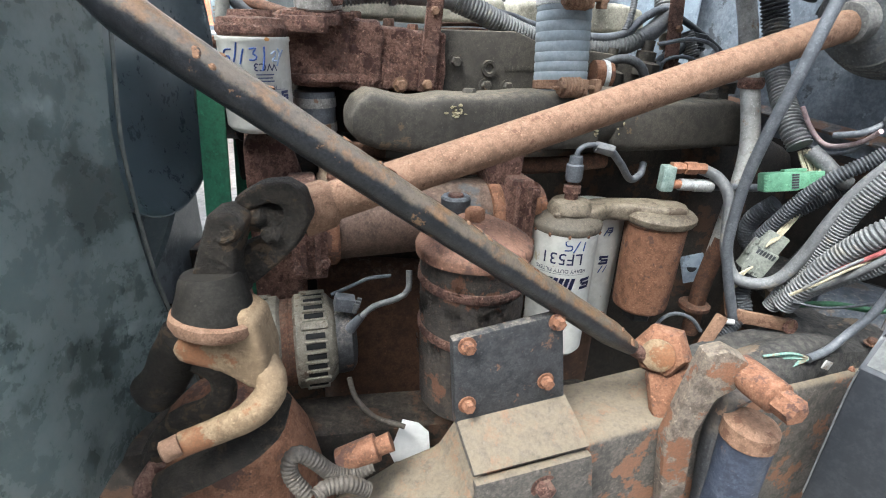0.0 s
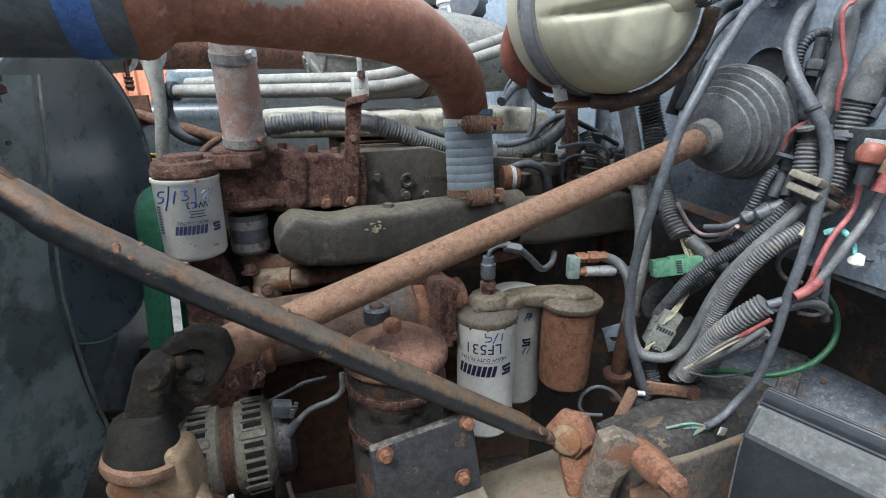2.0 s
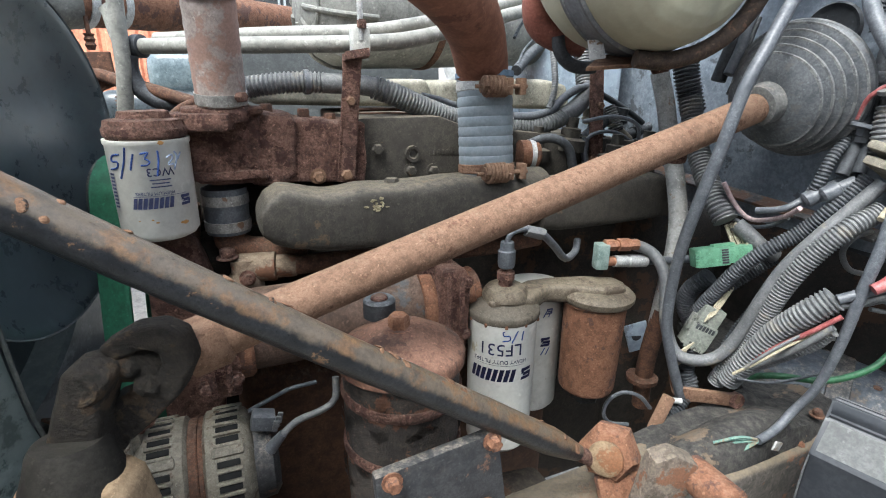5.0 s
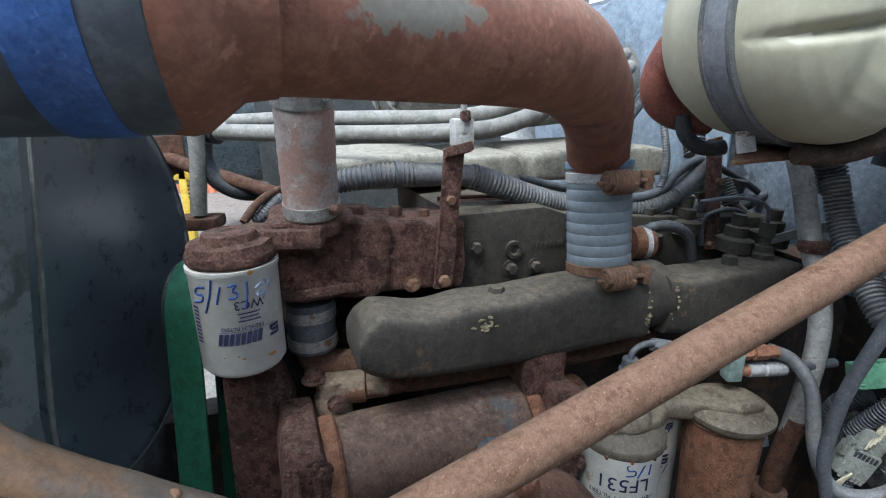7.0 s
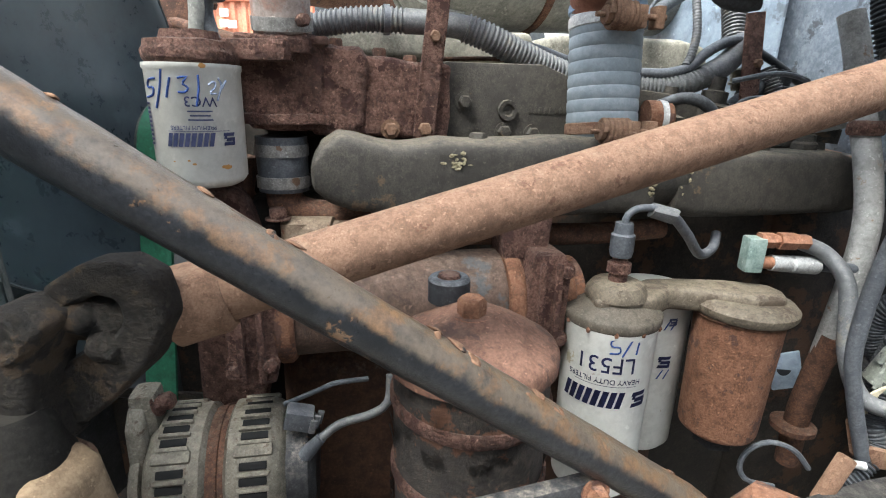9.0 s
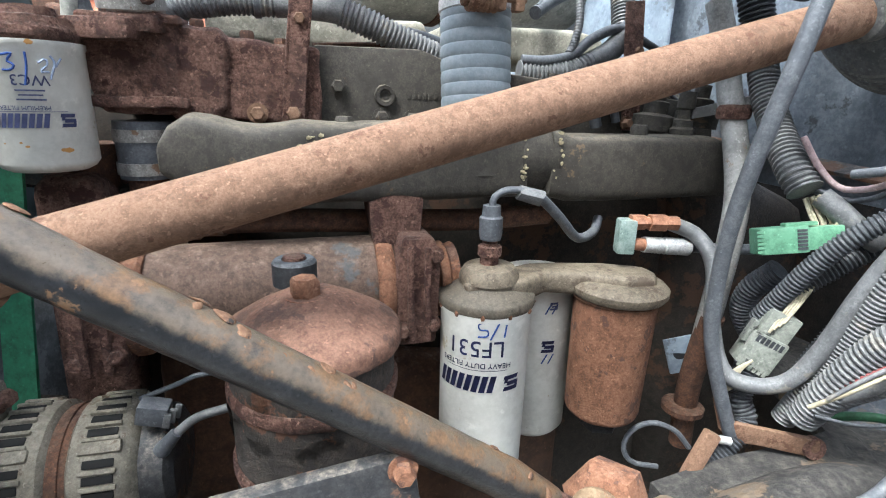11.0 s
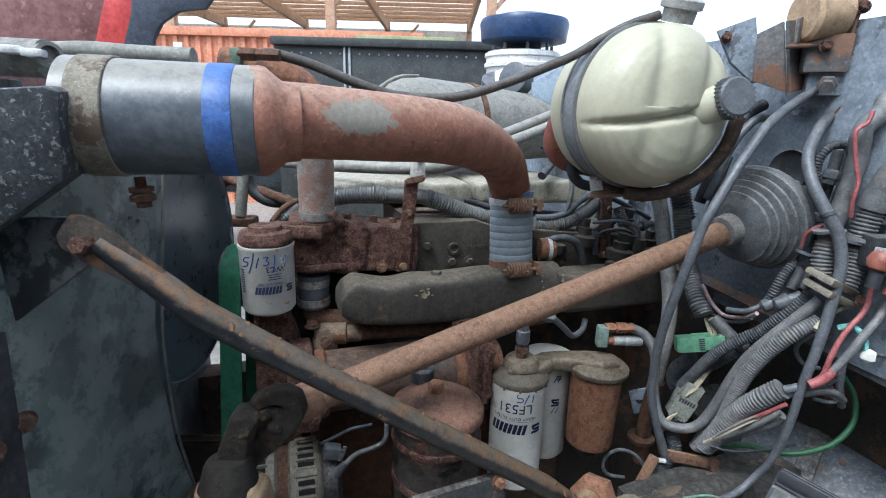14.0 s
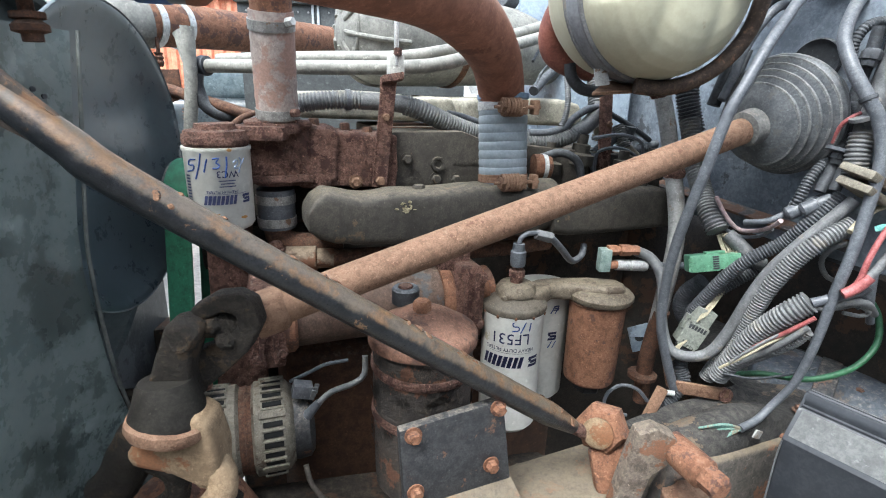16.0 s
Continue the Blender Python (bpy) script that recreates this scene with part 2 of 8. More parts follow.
def lathe(profile, at, way, seg=32, bm=None, squash=1.0, ring=False):
    """Turn (distance along the axis, radius) pairs about an axis; as a ring its profile is closed instead of capped."""
    bm = bm or bmesh.new()
    u, v, w = frame_of(way)
    rings = []
    for d, r in profile:
        c = Vector(at) + w * d
        if r < 1e-5:
            rings.append([bm.verts.new(c)])
        else:
            rings.append([bm.verts.new(c + u * (r * math.cos(2 * math.pi * k / seg)) + v * (r * squash * math.sin(2 * math.pi * k / seg))) for k in range(seg)])
    for a, b in zip(rings, rings[1:] + rings[:1] if ring else rings[1:]):
        for k in range(seg):
            q = [a[k % len(a)], a[(k + 1) % len(a)], b[(k + 1) % len(b)], b[k % len(b)]]
            q = list(dict.fromkeys(q))
            if len(q) > 2:
                bm.faces.new(q)
    for end in () if ring else (rings[0], rings[-1]):
        if len(end) > 2:
            bm.faces.new(end)
    return bm


def spline(points, step):
    """Evenly spaced points along a Catmull-Rom curve."""
    p = [Vector(q) for q in points]
    p = [2 * p[0] - p[1], *p, 2 * p[-1] - p[-2]]
    fine = []
    for a, b, c, d in zip(p, p[1:], p[2:], p[3:]):
        for k in range(24):
            s = k / 24
            fine.append(0.5 * ((2 * b) + (c - a) * s + (2 * a - 5 * b + 4 * c - d) * s * s + (3 * b - a - 3 * c + d) * s ** 3))
    fine.append(p[-2])
    length = [0.0]
    for a, b in zip(fine, fine[1:]):
        length.append(length[-1] + (b - a).length)
    count = max(2, round(length[-1] / step))
    out, j = [], 0
    for k in range(count + 1):
        want = length[-1] * k / count
        while j < len(fine) - 2 and length[j + 1] < want:
            j += 1
        gap = length[j + 1] - length[j]
        out.append(fine[j].lerp(fine[j + 1], (want - length[j]) / gap if gap > 1e-9 else 0))
    return out


def sweep(points, radius, step=0.012, seg=12, bm=None, squash=1.0):
    """A tube along a smooth curve; radius is a number, or a function of the share of its length and the ring's number."""
    bm = bm or bmesh.new()
    path = spline(points, step)
    n = len(path)
    side = None
    rings = []
    for k, c in enumerate(path):
        w = (path[min(k + 1, n - 1)] - path[max(k - 1, 0)]).normalized()
        side = frame_of(w)[0] if side is None else (side - w * side.dot(w)).normalized()
        up = w.cross(side)
        r = radius(k / (n - 1), k) if callable(radius) else radius
        rings.append([bm.verts.new(c + side * (r * math.cos(2 * math.pi * j / seg)) + up * (r * squash * math.sin(2 * math.pi * j / seg))) for j in range(seg)])
    for a, b in zip(rings, rings[1:]):
        for j in range(seg):
            bm.faces.new((a[j], a[(j + 1) % seg], b[(j + 1) % seg], b[j]))
    bm.faces.new(rings[0]), bm.faces.new(rings[-1])
    return bm


def ribbed(points, radius, pitch=0.0044, depth=0.10, seg=14, bm=None):
    """Corrugated conduit: rings that stand out and draw in by turns."""
    return sweep(points, lambda s, k: radius * (1.0 if k % 4 in (0, 1) else 1 - depth), pitch / 4, seg, bm)


def box(size, m, bevel=0.003, bm=None, segments=2):
    b2 = bmesh.new()
    bmesh.ops.create_cube(b2, size=1.0, matrix=Matrix.Diagonal((*size, 1)))
    if bevel:
        bmesh.ops.bevel(b2, geom=b2.edges[:], offset=bevel, segments=segments, affect="EDGES", profile=0.6)
    bmesh.ops.transform(b2, matrix=m, verts=b2.verts)
    return merge(b2, bm)


def merge(b2, bm):
    if bm is None:
        return b2
    me = bpy.data.meshes.new("tmp")
    b2.to_mesh(me)
    b2.free()
    bm.from_mesh(me)
    bpy.data.meshes.remove(me)
    return bm


def slab(outline, depth, m=None, bevel=0.003, bm=None, segments=2):
    """An outline in x and z, extruded along y from 0 to depth, then placed by m."""
    b2 = bmesh.new()
    f = b2.faces.new([b2.verts.new((x, 0, z)) for x, z in outline])
    ext = bmesh.ops.extrude_face_region(b2, geom=[f])
    bmesh.ops.translate(b2, verts=[g for g in ext["geom"] if isinstance(g, bmesh.types.BMVert)], vec=(0, depth, 0))
    if bevel:
        bmesh.ops.bevel(b2, geom=b2.edges[:], offset=bevel, segments=segments, affect="EDGES", profile=0.6)
    if m is not None:
        bmesh.ops.transform(b2, matrix=m, verts=b2.verts)
    return merge(b2, bm)


def sheet(corners, thick, bevel=0.002, bm=None):
    """A flat plate through the given corners (all in one plane), thickened away from the side it faces."""
    p = [Vector(c) for c in corners]
    nrm = Vector((0, 0, 0))
    for a, b in zip(p, p[1:] + p[:1]):
        nrm += a.cross(b)
    nrm.normalize()
    b2 = bmesh.new()
    f = b2.faces.new([b2.verts.new(q) for q in p])
    ext = bmesh.ops.extrude_face_region(b2, geom=[f])
    bmesh.ops.translate(b2, verts=[g for g in ext["geom"] if isinstance(g, bmesh.types.BMVert)], vec=-nrm * thick)
    if bevel:
        bmesh.ops.bevel(b2, geom=b2.edges[:], offset=bevel, segments=2, affect="EDGES", profile=0.6)
    return merge(b2, bm)


def hexbolt(at, way, size=0.011, head=0.009, washer=True, bm=None):
    """A washer and a chamfered hexagonal head."""
    bm = bm or bmesh.new()
    if washer:
        lathe([(0, size * 0.95), (0.002, size * 0.95)], at, way, 16, bm)
    base = 0.002 if washer else 0
    lathe([(base, size * 0.68), (base + head * 0.8, size * 0.68), (base + head, size * 0.55)], at, way, 6, bm)
    return bm


def strokes(lines, radius, bm=None):
    bm = bm or bmesh.new()
    for pts in lines:
        sweep(pts, radius, 0.006, 6, bm)
    return bm


def roughen(bm, amount, scale=30.0, seed=0.0):
    """Knock a cast or rusted surface slightly out of true."""
    for v in bm.verts:
        n1 = noise.noise_vector(v.co * scale + Vector((seed, seed, seed)))
        v.co += n1 * amount
    return bm

# ---- setting ----
bm = bmesh.new()
bmesh.ops.create_grid(bm, x_segments=60, y_segments=60, size=150)
for v in bm.verts:
    v.co.z = 0.02 * noise.noise(v.co * 0.3)
solo("ground", bm, GROUND, "pale dry dusty yard ground under the truck", "ground", kind="structure")

# firewall of the cab, running back behind the engine
FW0, FW1 = Vector((0.908, 0.278, 0)), Vector((0.413, 1.695, 0))
fw_way = (FW1 - FW0).normalized()
fw_nrm = Vector((fw_way.y, -fw_way.x, 0)) * -1
bm = sheet([FW0 + Vector((0, 0, 1.36)), FW1 + Vector((0, 0, 1.40)), FW1 + Vector((0, 0, 1.93)), FW0 + Vector((0, 0, 1.93))][::-1], -0.02, 0.002)
solo("firewall", bm, FIREWALL, "grimy blue-grey steel cab firewall behind the engine", "firewall", kind="structure")

# unseen wall added on the yard's open side behind the camera, cuts low skylight
bm = box((30.0, 0.3, 4.6), Matrix.Translation((0.0, -3.7, 2.3)), 0.02)
solo("unseen_wall", bm, mat("plain_grey_render", (0.20, 0.20, 0.195), (0.26, 0.26, 0.25), 0.9, 0, 4, 0.2), "plain grey wall, added unseen to cut low skylight", "wall", kind="structure")
# dark sheet put in for the shaded space below the cab floor
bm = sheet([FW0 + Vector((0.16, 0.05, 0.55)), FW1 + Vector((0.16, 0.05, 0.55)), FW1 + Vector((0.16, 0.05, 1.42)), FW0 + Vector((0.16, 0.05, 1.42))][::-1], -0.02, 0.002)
solo("cab_floor_shade", bm, BLOCK, "dark sheet standing in for the shade below the cab", "cab floor", kind="structure")

# ---- engine ----
engine = thing("engine", (0.1, 1.1, 0.75), "large grimy diesel engine with a dusty rocker cover", "engine")
bm = slab([(-0.30, 0.70), (0.66, 0.70), (0.66, 1.34), (0.52, 1.38), (-0.24, 1.38), (-0.30, 1.34)], 0.42, ENG @ pose(0.27, 0.845, 0), 0.02)
part("block", roughen(bm, 0.004, 14), BLOCK, engine)
bm = slab([(-0.16, 1.30), (0.45, 1.30), (0.45, 1.50), (-0.16, 1.50)], 0.14, ENG @ pose(0.10, 0.90, 0), 0.01)
part("head_deck", roughen(bm, 0.003, 20), BLOCK, engine)
bm = slab([(-0.20, 0.62), (0.40, 0.62), (0.40, 1.08), (-0.20, 1.18)], 0.35, ENG @ pose(0.25, 0.80, 0), 0.04, None, 4)
part("sump", bm, BROWN, engine, "brown oil-stained sump")
bm = slab([(0.56, 0.62), (1.05, 0.68), (1.05, 1.24), (0.70, 1.38), (0.56, 1.40)], 0.5, ENG @ pose(0.27, 0.80, 0), 0.06, None, 4)
part("bell_housing", roughen(bm, 0.004, 14), BLOCK, engine)
c = [(0.265, 1.551), (0.401, 1.552), (0.448, 1.535), (0.874, 1.492), (0.888, 1.408), (0.267, 1.432)]
bm = slab(c, 0.30, ENG @ pose(0, 0.825, 0), 0.006)
part("cylinder_head", roughen(bm, 0.001, 40), CAST, engine, "dark grey cylinder head with a cast number")
c = [(0.125, 1.596), (0.135, 1.612), (0.258, 1.616), (0.332, 1.614), (0.342, 1.606), (0.445, 1.609), (0.457, 1.577), (0.452, 1.557), (0.129, 1.564)]
bm = slab(c, 0.24, ENG @ pose(0, 0.985, 0), 0.012, None, 3)
part("rocker_cover", roughen(bm, 0.002, 25), COVER, engine, "dusty pale rocker cover")
c = [(0.473, 1.556), (0.468, 1.598), (0.482, 1.607), (0.716, 1.610), (0.767, 1.600), (0.782, 1.549)]
bm = slab(c, 0.24, ENG @ pose(0, 0.985, 0), 0.012, None, 3)
part("rocker_cover", roughen(bm, 0.002, 25), COVER, engine, "dusty pale rocker cover")
# raised ledge, caps and bolts on the head
for p in [(0.029, 0.921, 1.535), (0.081, 0.954, 1.536), (0.106, 0.962, 1.532)]:
    part("core_plug", lathe([(0, 0.017), (0.01, 0.017), (0.012, 0.013), (0.014, 0.0)], p, (0, 0, 1), 20), CAST, engine)
for p in [(0.072, 0.892, 1.467), (0.110, 0.904, 1.465), (0.020, 0.875, 1.504)]:
    part("bolt", hexbolt(p, FACE, 0.0125, 0.009), CAST, engine)
part("cast_emblem", roughen(lathe([(0, 0.014), (0.004, 0.013), (0.004, 0.008), (0.001, 0.006)], ENG @ Vector((0.353, 0.824, 1.494)), FACE, 12), 0.001, 90), CAST, engine)
# fuel lines and bolt heads along the head's top edge
for k in range(9):
    u = 0.27 + 0.062 * k
    part("bolt", hexbolt(ENG @ Vector((u, 0.87 + 0.012 * (k % 2), 1.527 - 0.003 * k)), (0, 0, 1), 0.011 + 0.002 * (k % 3), 0.014, True), RUST_DARK, engine)
for k, z in enumerate((1.558, 1.55)):
    part("fuel_line", sweep([(-0.03, 0.95 + 0.012 * k, z), (0.06, 0.95 + 0.012 * k, z + 0.002), (0.14, 0.97, z - 0.006), (0.24, 0.99, z - 0.014)], 0.003, 0.02, 8), RUST_DARK, engine)
# intake runners and injector stubs on the far half
for k, (x, y, z) in enumerate(((0.30, 0.985, 1.50), (0.37, 1.0, 1.515), (0.455, 0.99, 1.485), (0.52, 1.0, 1.49))):
    part("injector_stub", lathe([(0, 0.03), (0.02, 0.03), (0.024, 0.018), (0.04, 0.018), (0.042, 0.011), (0.06, 0.011)], (x, y, z - 0.03), (0.1, 0, 1), 18), CAST, engine)
part("rust_collar", lathe([(0, 0.024), (0.03, 0.024), (0.034, 0.02)], (0.262, 0.935, 1.487), (1, 0.1, 0), 20), RUST_CAN, engine)
part("band", lathe([(0, 0.0255), (0.008, 0.0255)], (0.278, 0.937, 1.487), (1, 0.1, 0), 20), STEEL, engine)
part("vent_hose", sweep([(0.27, 0.94, 1.50), (0.31, 0.93, 1.515), (0.345, 0.93, 1.50), (0.36, 0.935, 1.46)], 0.008, 0.01, 10), RUBBER, engine)
# front gear cover and water pump, rusty
bm = slab([(-0.298, 1.10), (-0.215, 1.10), (-0.205, 1.35), (-0.235, 1.405), (-0.290, 1.395)], 0.16, ENG @ pose(0.245, 0.80, 0), 0.02, None, 3)
part("gear_cover", roughen(bm, 0.006, 25), RUST, engine)
part("pump_neck", roughen(lathe([(0, 0.034), (0.05, 0.03), (0.08, 0.036), (0.10, 0.036)], (-0.275, 0.82, 1.33), (0, 0, 1), 22), 0.003, 30), RUST_DARK, engine)

# exhaust manifold
manifold = thing("exhaust_manifold", (0.2, 0.83, 1.37), "matt dark cast exhaust manifold with chipped pale scale", "manifold")
def log(top, low, v, depth, cap=(0.35, 0.35), count=64, power=0.38):
    """A cast log between an upper and a lower line, rounded in section and drawn in at its ends."""
    bm = bmesh.new()
    u0, u1 = top[0][0], top[-1][0]
    rings = []
    for k in range(count + 1):
        s_ = 0.5 - 0.5 * math.cos(math.pi * k / count)
        u = u0 + (u1 - u0) * s_
        hi, lo = np.interp(u, *zip(*top)), np.interp(u, *zip(*low))
        full = min(1.0, ((u - u0) / (u1 - u0) / 0.07) ** 0.5 + (1 - cap[0]), ((u1 - u) / (u1 - u0) / 0.07) ** 0.5 + (1 - cap[1]))
        mid_z, half = (hi + lo) / 2, (hi - lo) / 2 * full
        ring = []
        for j in range(26):
            a = 2 * math.pi * j / 26
            ca, sa = math.cos(a), math.sin(a)
            ring.append(bm.verts.new(ENG @ Vector((u, v + depth / 2 + depth / 2 * full * math.copysign(abs(ca) ** power, ca), mid_z + half * math.copysign(abs(sa) ** power, sa)))))
        rings.append(ring)
    for a, b in zip(rings, rings[1:]):
        for j in range(26):
            bm.faces.new((a[j], a[(j + 1) % 26], b[(j + 1) % 26], b[j]))
    bm.faces.new(rings[0]), bm.faces.new(rings[-1])
    return bm


top = [(0.104, 1.440), (0.116, 1.460), (0.134, 1.472), (0.155, 1.469), (0.178, 1.463), (0.200, 1.460), (0.222, 1.462), (0.246, 1.466), (0.290, 1.464), (0.340, 1.465), (0.380, 1.468), (0.487, 1.468), (0.512, 1.458)]
low = [(0.104, 1.414), (0.120, 1.398), (0.146, 1.387), (0.190, 1.381), (0.270, 1.376), (0.380, 1.374), (0.512, 1.376)]
part("log", roughen(log(top, low, 0.712, 0.085), 0.0010, 60), CAST, manifold)
bm = lathe([(0, 0.046), (0.003, 0.050), (0.012, 0.050), (0.016, 0.048), (0.052, 0.048), (0.055, 0.046)], ENG @ Vector((0.500, 0.758, 1.424)), AHEAD, 36)
part("sleeve", roughen(bm, 0.001, 40), CAST, manifold)
top = [(0.540, 1.462), (0.575, 1.452), (0.700, 1.451), (0.784, 1.452), (0.826, 1.440)]
low = [(0.540, 1.374), (0.575, 1.367), (0.700, 1.366), (0.826, 1.369)]
part("rear_log", roughen(log(top, low, 0.712, 0.085, (0.1, 0.3), 40), 0.0010, 60), CAST, manifold)
SCALE = mat("flaking_pale_scale", (0.20, 0.17, 0.10), (0.34, 0.30, 0.19), 0.9, 0, 90, 0.6, tone=0.6)
rnd = random.Random(21)
for k in range(84):  # pale flakes clinging round the joint, along the lower edge and in a patch by the riser
    if k < 30:
        a = rnd.uniform(-2.4, -0.2)
        q = ENG @ Vector((rnd.choice((0.499, 0.503, 0.548)) + rnd.gauss(0, 0.004), 0.758 + 0.0505 * math.sin(a), 1.424 + 0.0505 * math.cos(a)))
    elif k >= 64:
        q = ENG @ Vector((rnd.gauss(0.258, 0.007), 0.7120, 1.443 + rnd.gauss(0, 0.005)))
    else:
        u = rnd.uniform(0.16, 0.80)
        q = ENG @ Vector((u, 0.7185 + rnd.uniform(0, 0.004), np.interp(u, (0.15, 0.27, 0.8), (1.391, 1.384, 1.376)) + abs(rnd.gauss(0, 0.004))))
    bm = bmesh.new()
    bmesh.ops.create_icosphere(bm, subdivisions=1, radius=1.0, matrix=Matrix.Translation(q) @ Matrix.Diagonal((rnd.uniform(0.0015, 0.0042), 0.0011, rnd.uniform(0.001, 0.003), 1)))
    part("scale_flake", roughen(bm, 0.0008, 220), SCALE, manifold)
bm = lathe([(0, 0.047), (0.020, 0.043), (0.05, 0.0405), (0.058, 0.040)], (0.195, 0.862, 1.405), (0, 0, 1), 28)
part("riser", roughen(bm, 0.0012, 60), CAST, manifold)
part("scale_ring", roughen(lathe([(0, 0.0408), (0.012, 0.0415), (0.014, 0.039)], (0.195, 0.866, 1.452), (0, 0, 1), 32), 0.0014, 150), COVER, manifold, "flaking pale scale")
for p, s in zip([(0.419, 0.934, 1.448), (0.485, 0.956, 1.446), (0.042, 0.811, 1.454)], (0.018, 0.026, 0.016)):
    part("stud", hexbolt(p, (0, 0, 1), s, 0.014), CAST, manifold)

# pressure sender on the manifold end
sender = thing("pressure_sender", [(0.485, 0.958, 1.451)][0], "grey electrical sender with a short pigtail", "sensor")
p = Vector([(0.485, 0.958, 1.451)][0])
part("body", lathe([(0.004, 0.013), (0.02, 0.013), (0.022, 0.009), (0.034, 0.009), (0.036, 0.012), (0.058, 0.011)], p, (0.05, 0, 1), 16), CAST, sender)
part("pigtail", sweep([p + Vector((0, 0, 0.055)), p + Vector((-0.01, -0.006, 0.085)), p + Vector((-0.05, 0.0, 0.098)), p + Vector((-0.10, 0.02, 0.088))], 0.0035, 0.01, 8), CABLE, sender)
part("stay", sheet([p + Vector((0.012, 0, 0.022)), p + Vector((0.10, 0.0, 0.04)), p + Vector((0.10, 0.0, 0.058)), p + Vector((0.012, 0, 0.036))], 0.004, 0.001), GREY_METAL, sender)

# oil cooler, a rusty cylinder low on the block
cooler = thing("oil_cooler", (-0.03, 0.80, 1.2), "rusty cylindrical oil cooler with bolted end flanges", "oil cooler")
bm = lathe([(0, 0.05), (0.02, 0.057), (0.31, 0.057), (0.33, 0.05)], (-0.20, 0.720, 1.272), AHEAD, 36)
part("barrel", bm, mat("rusty_grey_barrel", (0.078, 0.048, 0.034), (0.126, 0.080, 0.057), 0.8, 0, 50, 0.5, spot=(0.085, 0.085, 0.083), spot_scale=6, spot_at=0.56, dust=0.4, dust_col=(0.24, 0.175, 0.13)), cooler)
for x, r in ((0.035, 0.066), (0.365, 0.066)):
    bm = slab([(-0.022, -r), (0.024, -r), (0.026, -r * 0.4), (0.028, r * 0.5), (0.020, r), (-0.018, r), (-0.026, 0.2 * r)], 0.12, ENG @ pose(x, 0.682, 1.275), 0.006, None, 2)
    for k in range(2):
        slab([(-0.004, -r * 0.9), (0.004, -r * 0.9), (0.003, r * 0.85), (-0.003, r * 0.85)], 0.010, ENG @ pose(x - 0.009 + 0.02 * k, 0.675, 1.275), 0.002, bm)
    flange = part("end_flange", roughen(bm, 0.0018, 45), RUST, cooler)
    part("welded_collar", roughen(lathe([(0, 0.060), (0.004, 0.0625), (0.016, 0.0625), (0.020, 0.059)], ENG @ Vector((x + (0.024 if x < 0.2 else -0.044), 0.742, 1.272)), AHEAD, 36), 0.0012, 50), RUST_CAN, cooler)
    for dx, dz in ((-0.018, -0.045), (0.02, 0.045), (0.018, -0.04)):
        part("bolt", hexbolt(ENG @ Vector((x + dx, 0.682, 1.275 + dz)), FACE, 0.011, 0.008), RUST, flange)
bm = slab([(-0.025, -0.02), (0.03, -0.02), (0.035, 0.035), (0.0, 0.045), (-0.03, 0.03)], 0.05, ENG @ pose(0.345, 0.715, 1.345), 0.004, None, 2)
part("bracket", roughen(bm, 0.0015, 45), RUST, cooler)
part("ribbed_cap", lathe([(0, 0.047), (0.01, 0.05), (0.014, 0.044), (0.024, 0.048), (0.028, 0.03)], ENG @ Vector((0.40, 0.745, 1.268)), AHEAD, 28), RUST_CAN, cooler)
solo("transfer_pipe", sweep([(-0.15, 0.785, 1.343), (-0.05, 0.80, 1.347), (0.08, 0.84, 1.342), (0.20, 0.88, 1.338), (0.30, 0.92, 1.34)], 0.0145, 0.02, 16), RUST_DARK, "rusty coolant transfer pipe under the manifold", "pipe")

# tee fitting, coupling and elbow under the thermostat housing
TEEMAT = mat("rusty_pale_casting", (0.145, 0.105, 0.072), (0.215, 0.165, 0.118), 0.85, 0, 60, 0.4, spot=(0.14, 0.065, 0.036), spot_scale=22, spot_at=0.56, dust=0.3, dust_col=(0.27, 0.22, 0.16))
tee = thing("pipe_tee", (-0.17, 0.78, 1.28), "pale rusty cast pipe tee with hexagon nuts", "fitting")
part("body", roughen(lathe([(0, 0.018), (0.015, 0.024), (0.05, 0.024), (0.055, 0.02), (0.075, 0.02)], (-0.172, 0.785, 1.285), (0, 0, 1), 20), 0.002, 50), TEEMAT, tee)
part("branch", roughen(lathe([(0, 0.021), (0.05, 0.021), (0.052, 0.017), (0.08, 0.017)], (-0.18, 0.785, 1.345), (1, 0.1, 0), 20), 0.0015, 50), TEEMAT, tee)
part("nut", hexbolt((-0.164, 0.762, 1.338), FACE, 0.012, 0.008), RUST, tee)
part("nut", hexbolt((-0.192, 0.775, 1.364), (0, 0, 1), 0.016, 0.012), RUST, tee)
coupling = thing("hose_coupling", (-0.197, 0.81, 1.385), "short dusty hose coupling with two dull steel bands", "coupling")
part("sleeve", lathe([(0, 0.030), (0.066, 0.031)], (-0.197, 0.812, 1.393), (0, 0, 1), 28), CABLE, coupling)
for z in (1.398, 1.436):
    band = part("band", lathe([(0, 0.0322), (0.014, 0.0322)], (-0.197, 0.812, z), (0, 0, 1), 28), CLAMP, coupling, "dull steel band")
part("elbow", sweep([(-0.197, 0.812, 1.396), (-0.195, 0.81, 1.378), (-0.175, 0.815, 1.362), (-0.13, 0.825, 1.356), (-0.09, 0.83, 1.355)], 0.0225, 0.008, 18), RUST_DARK, coupling)

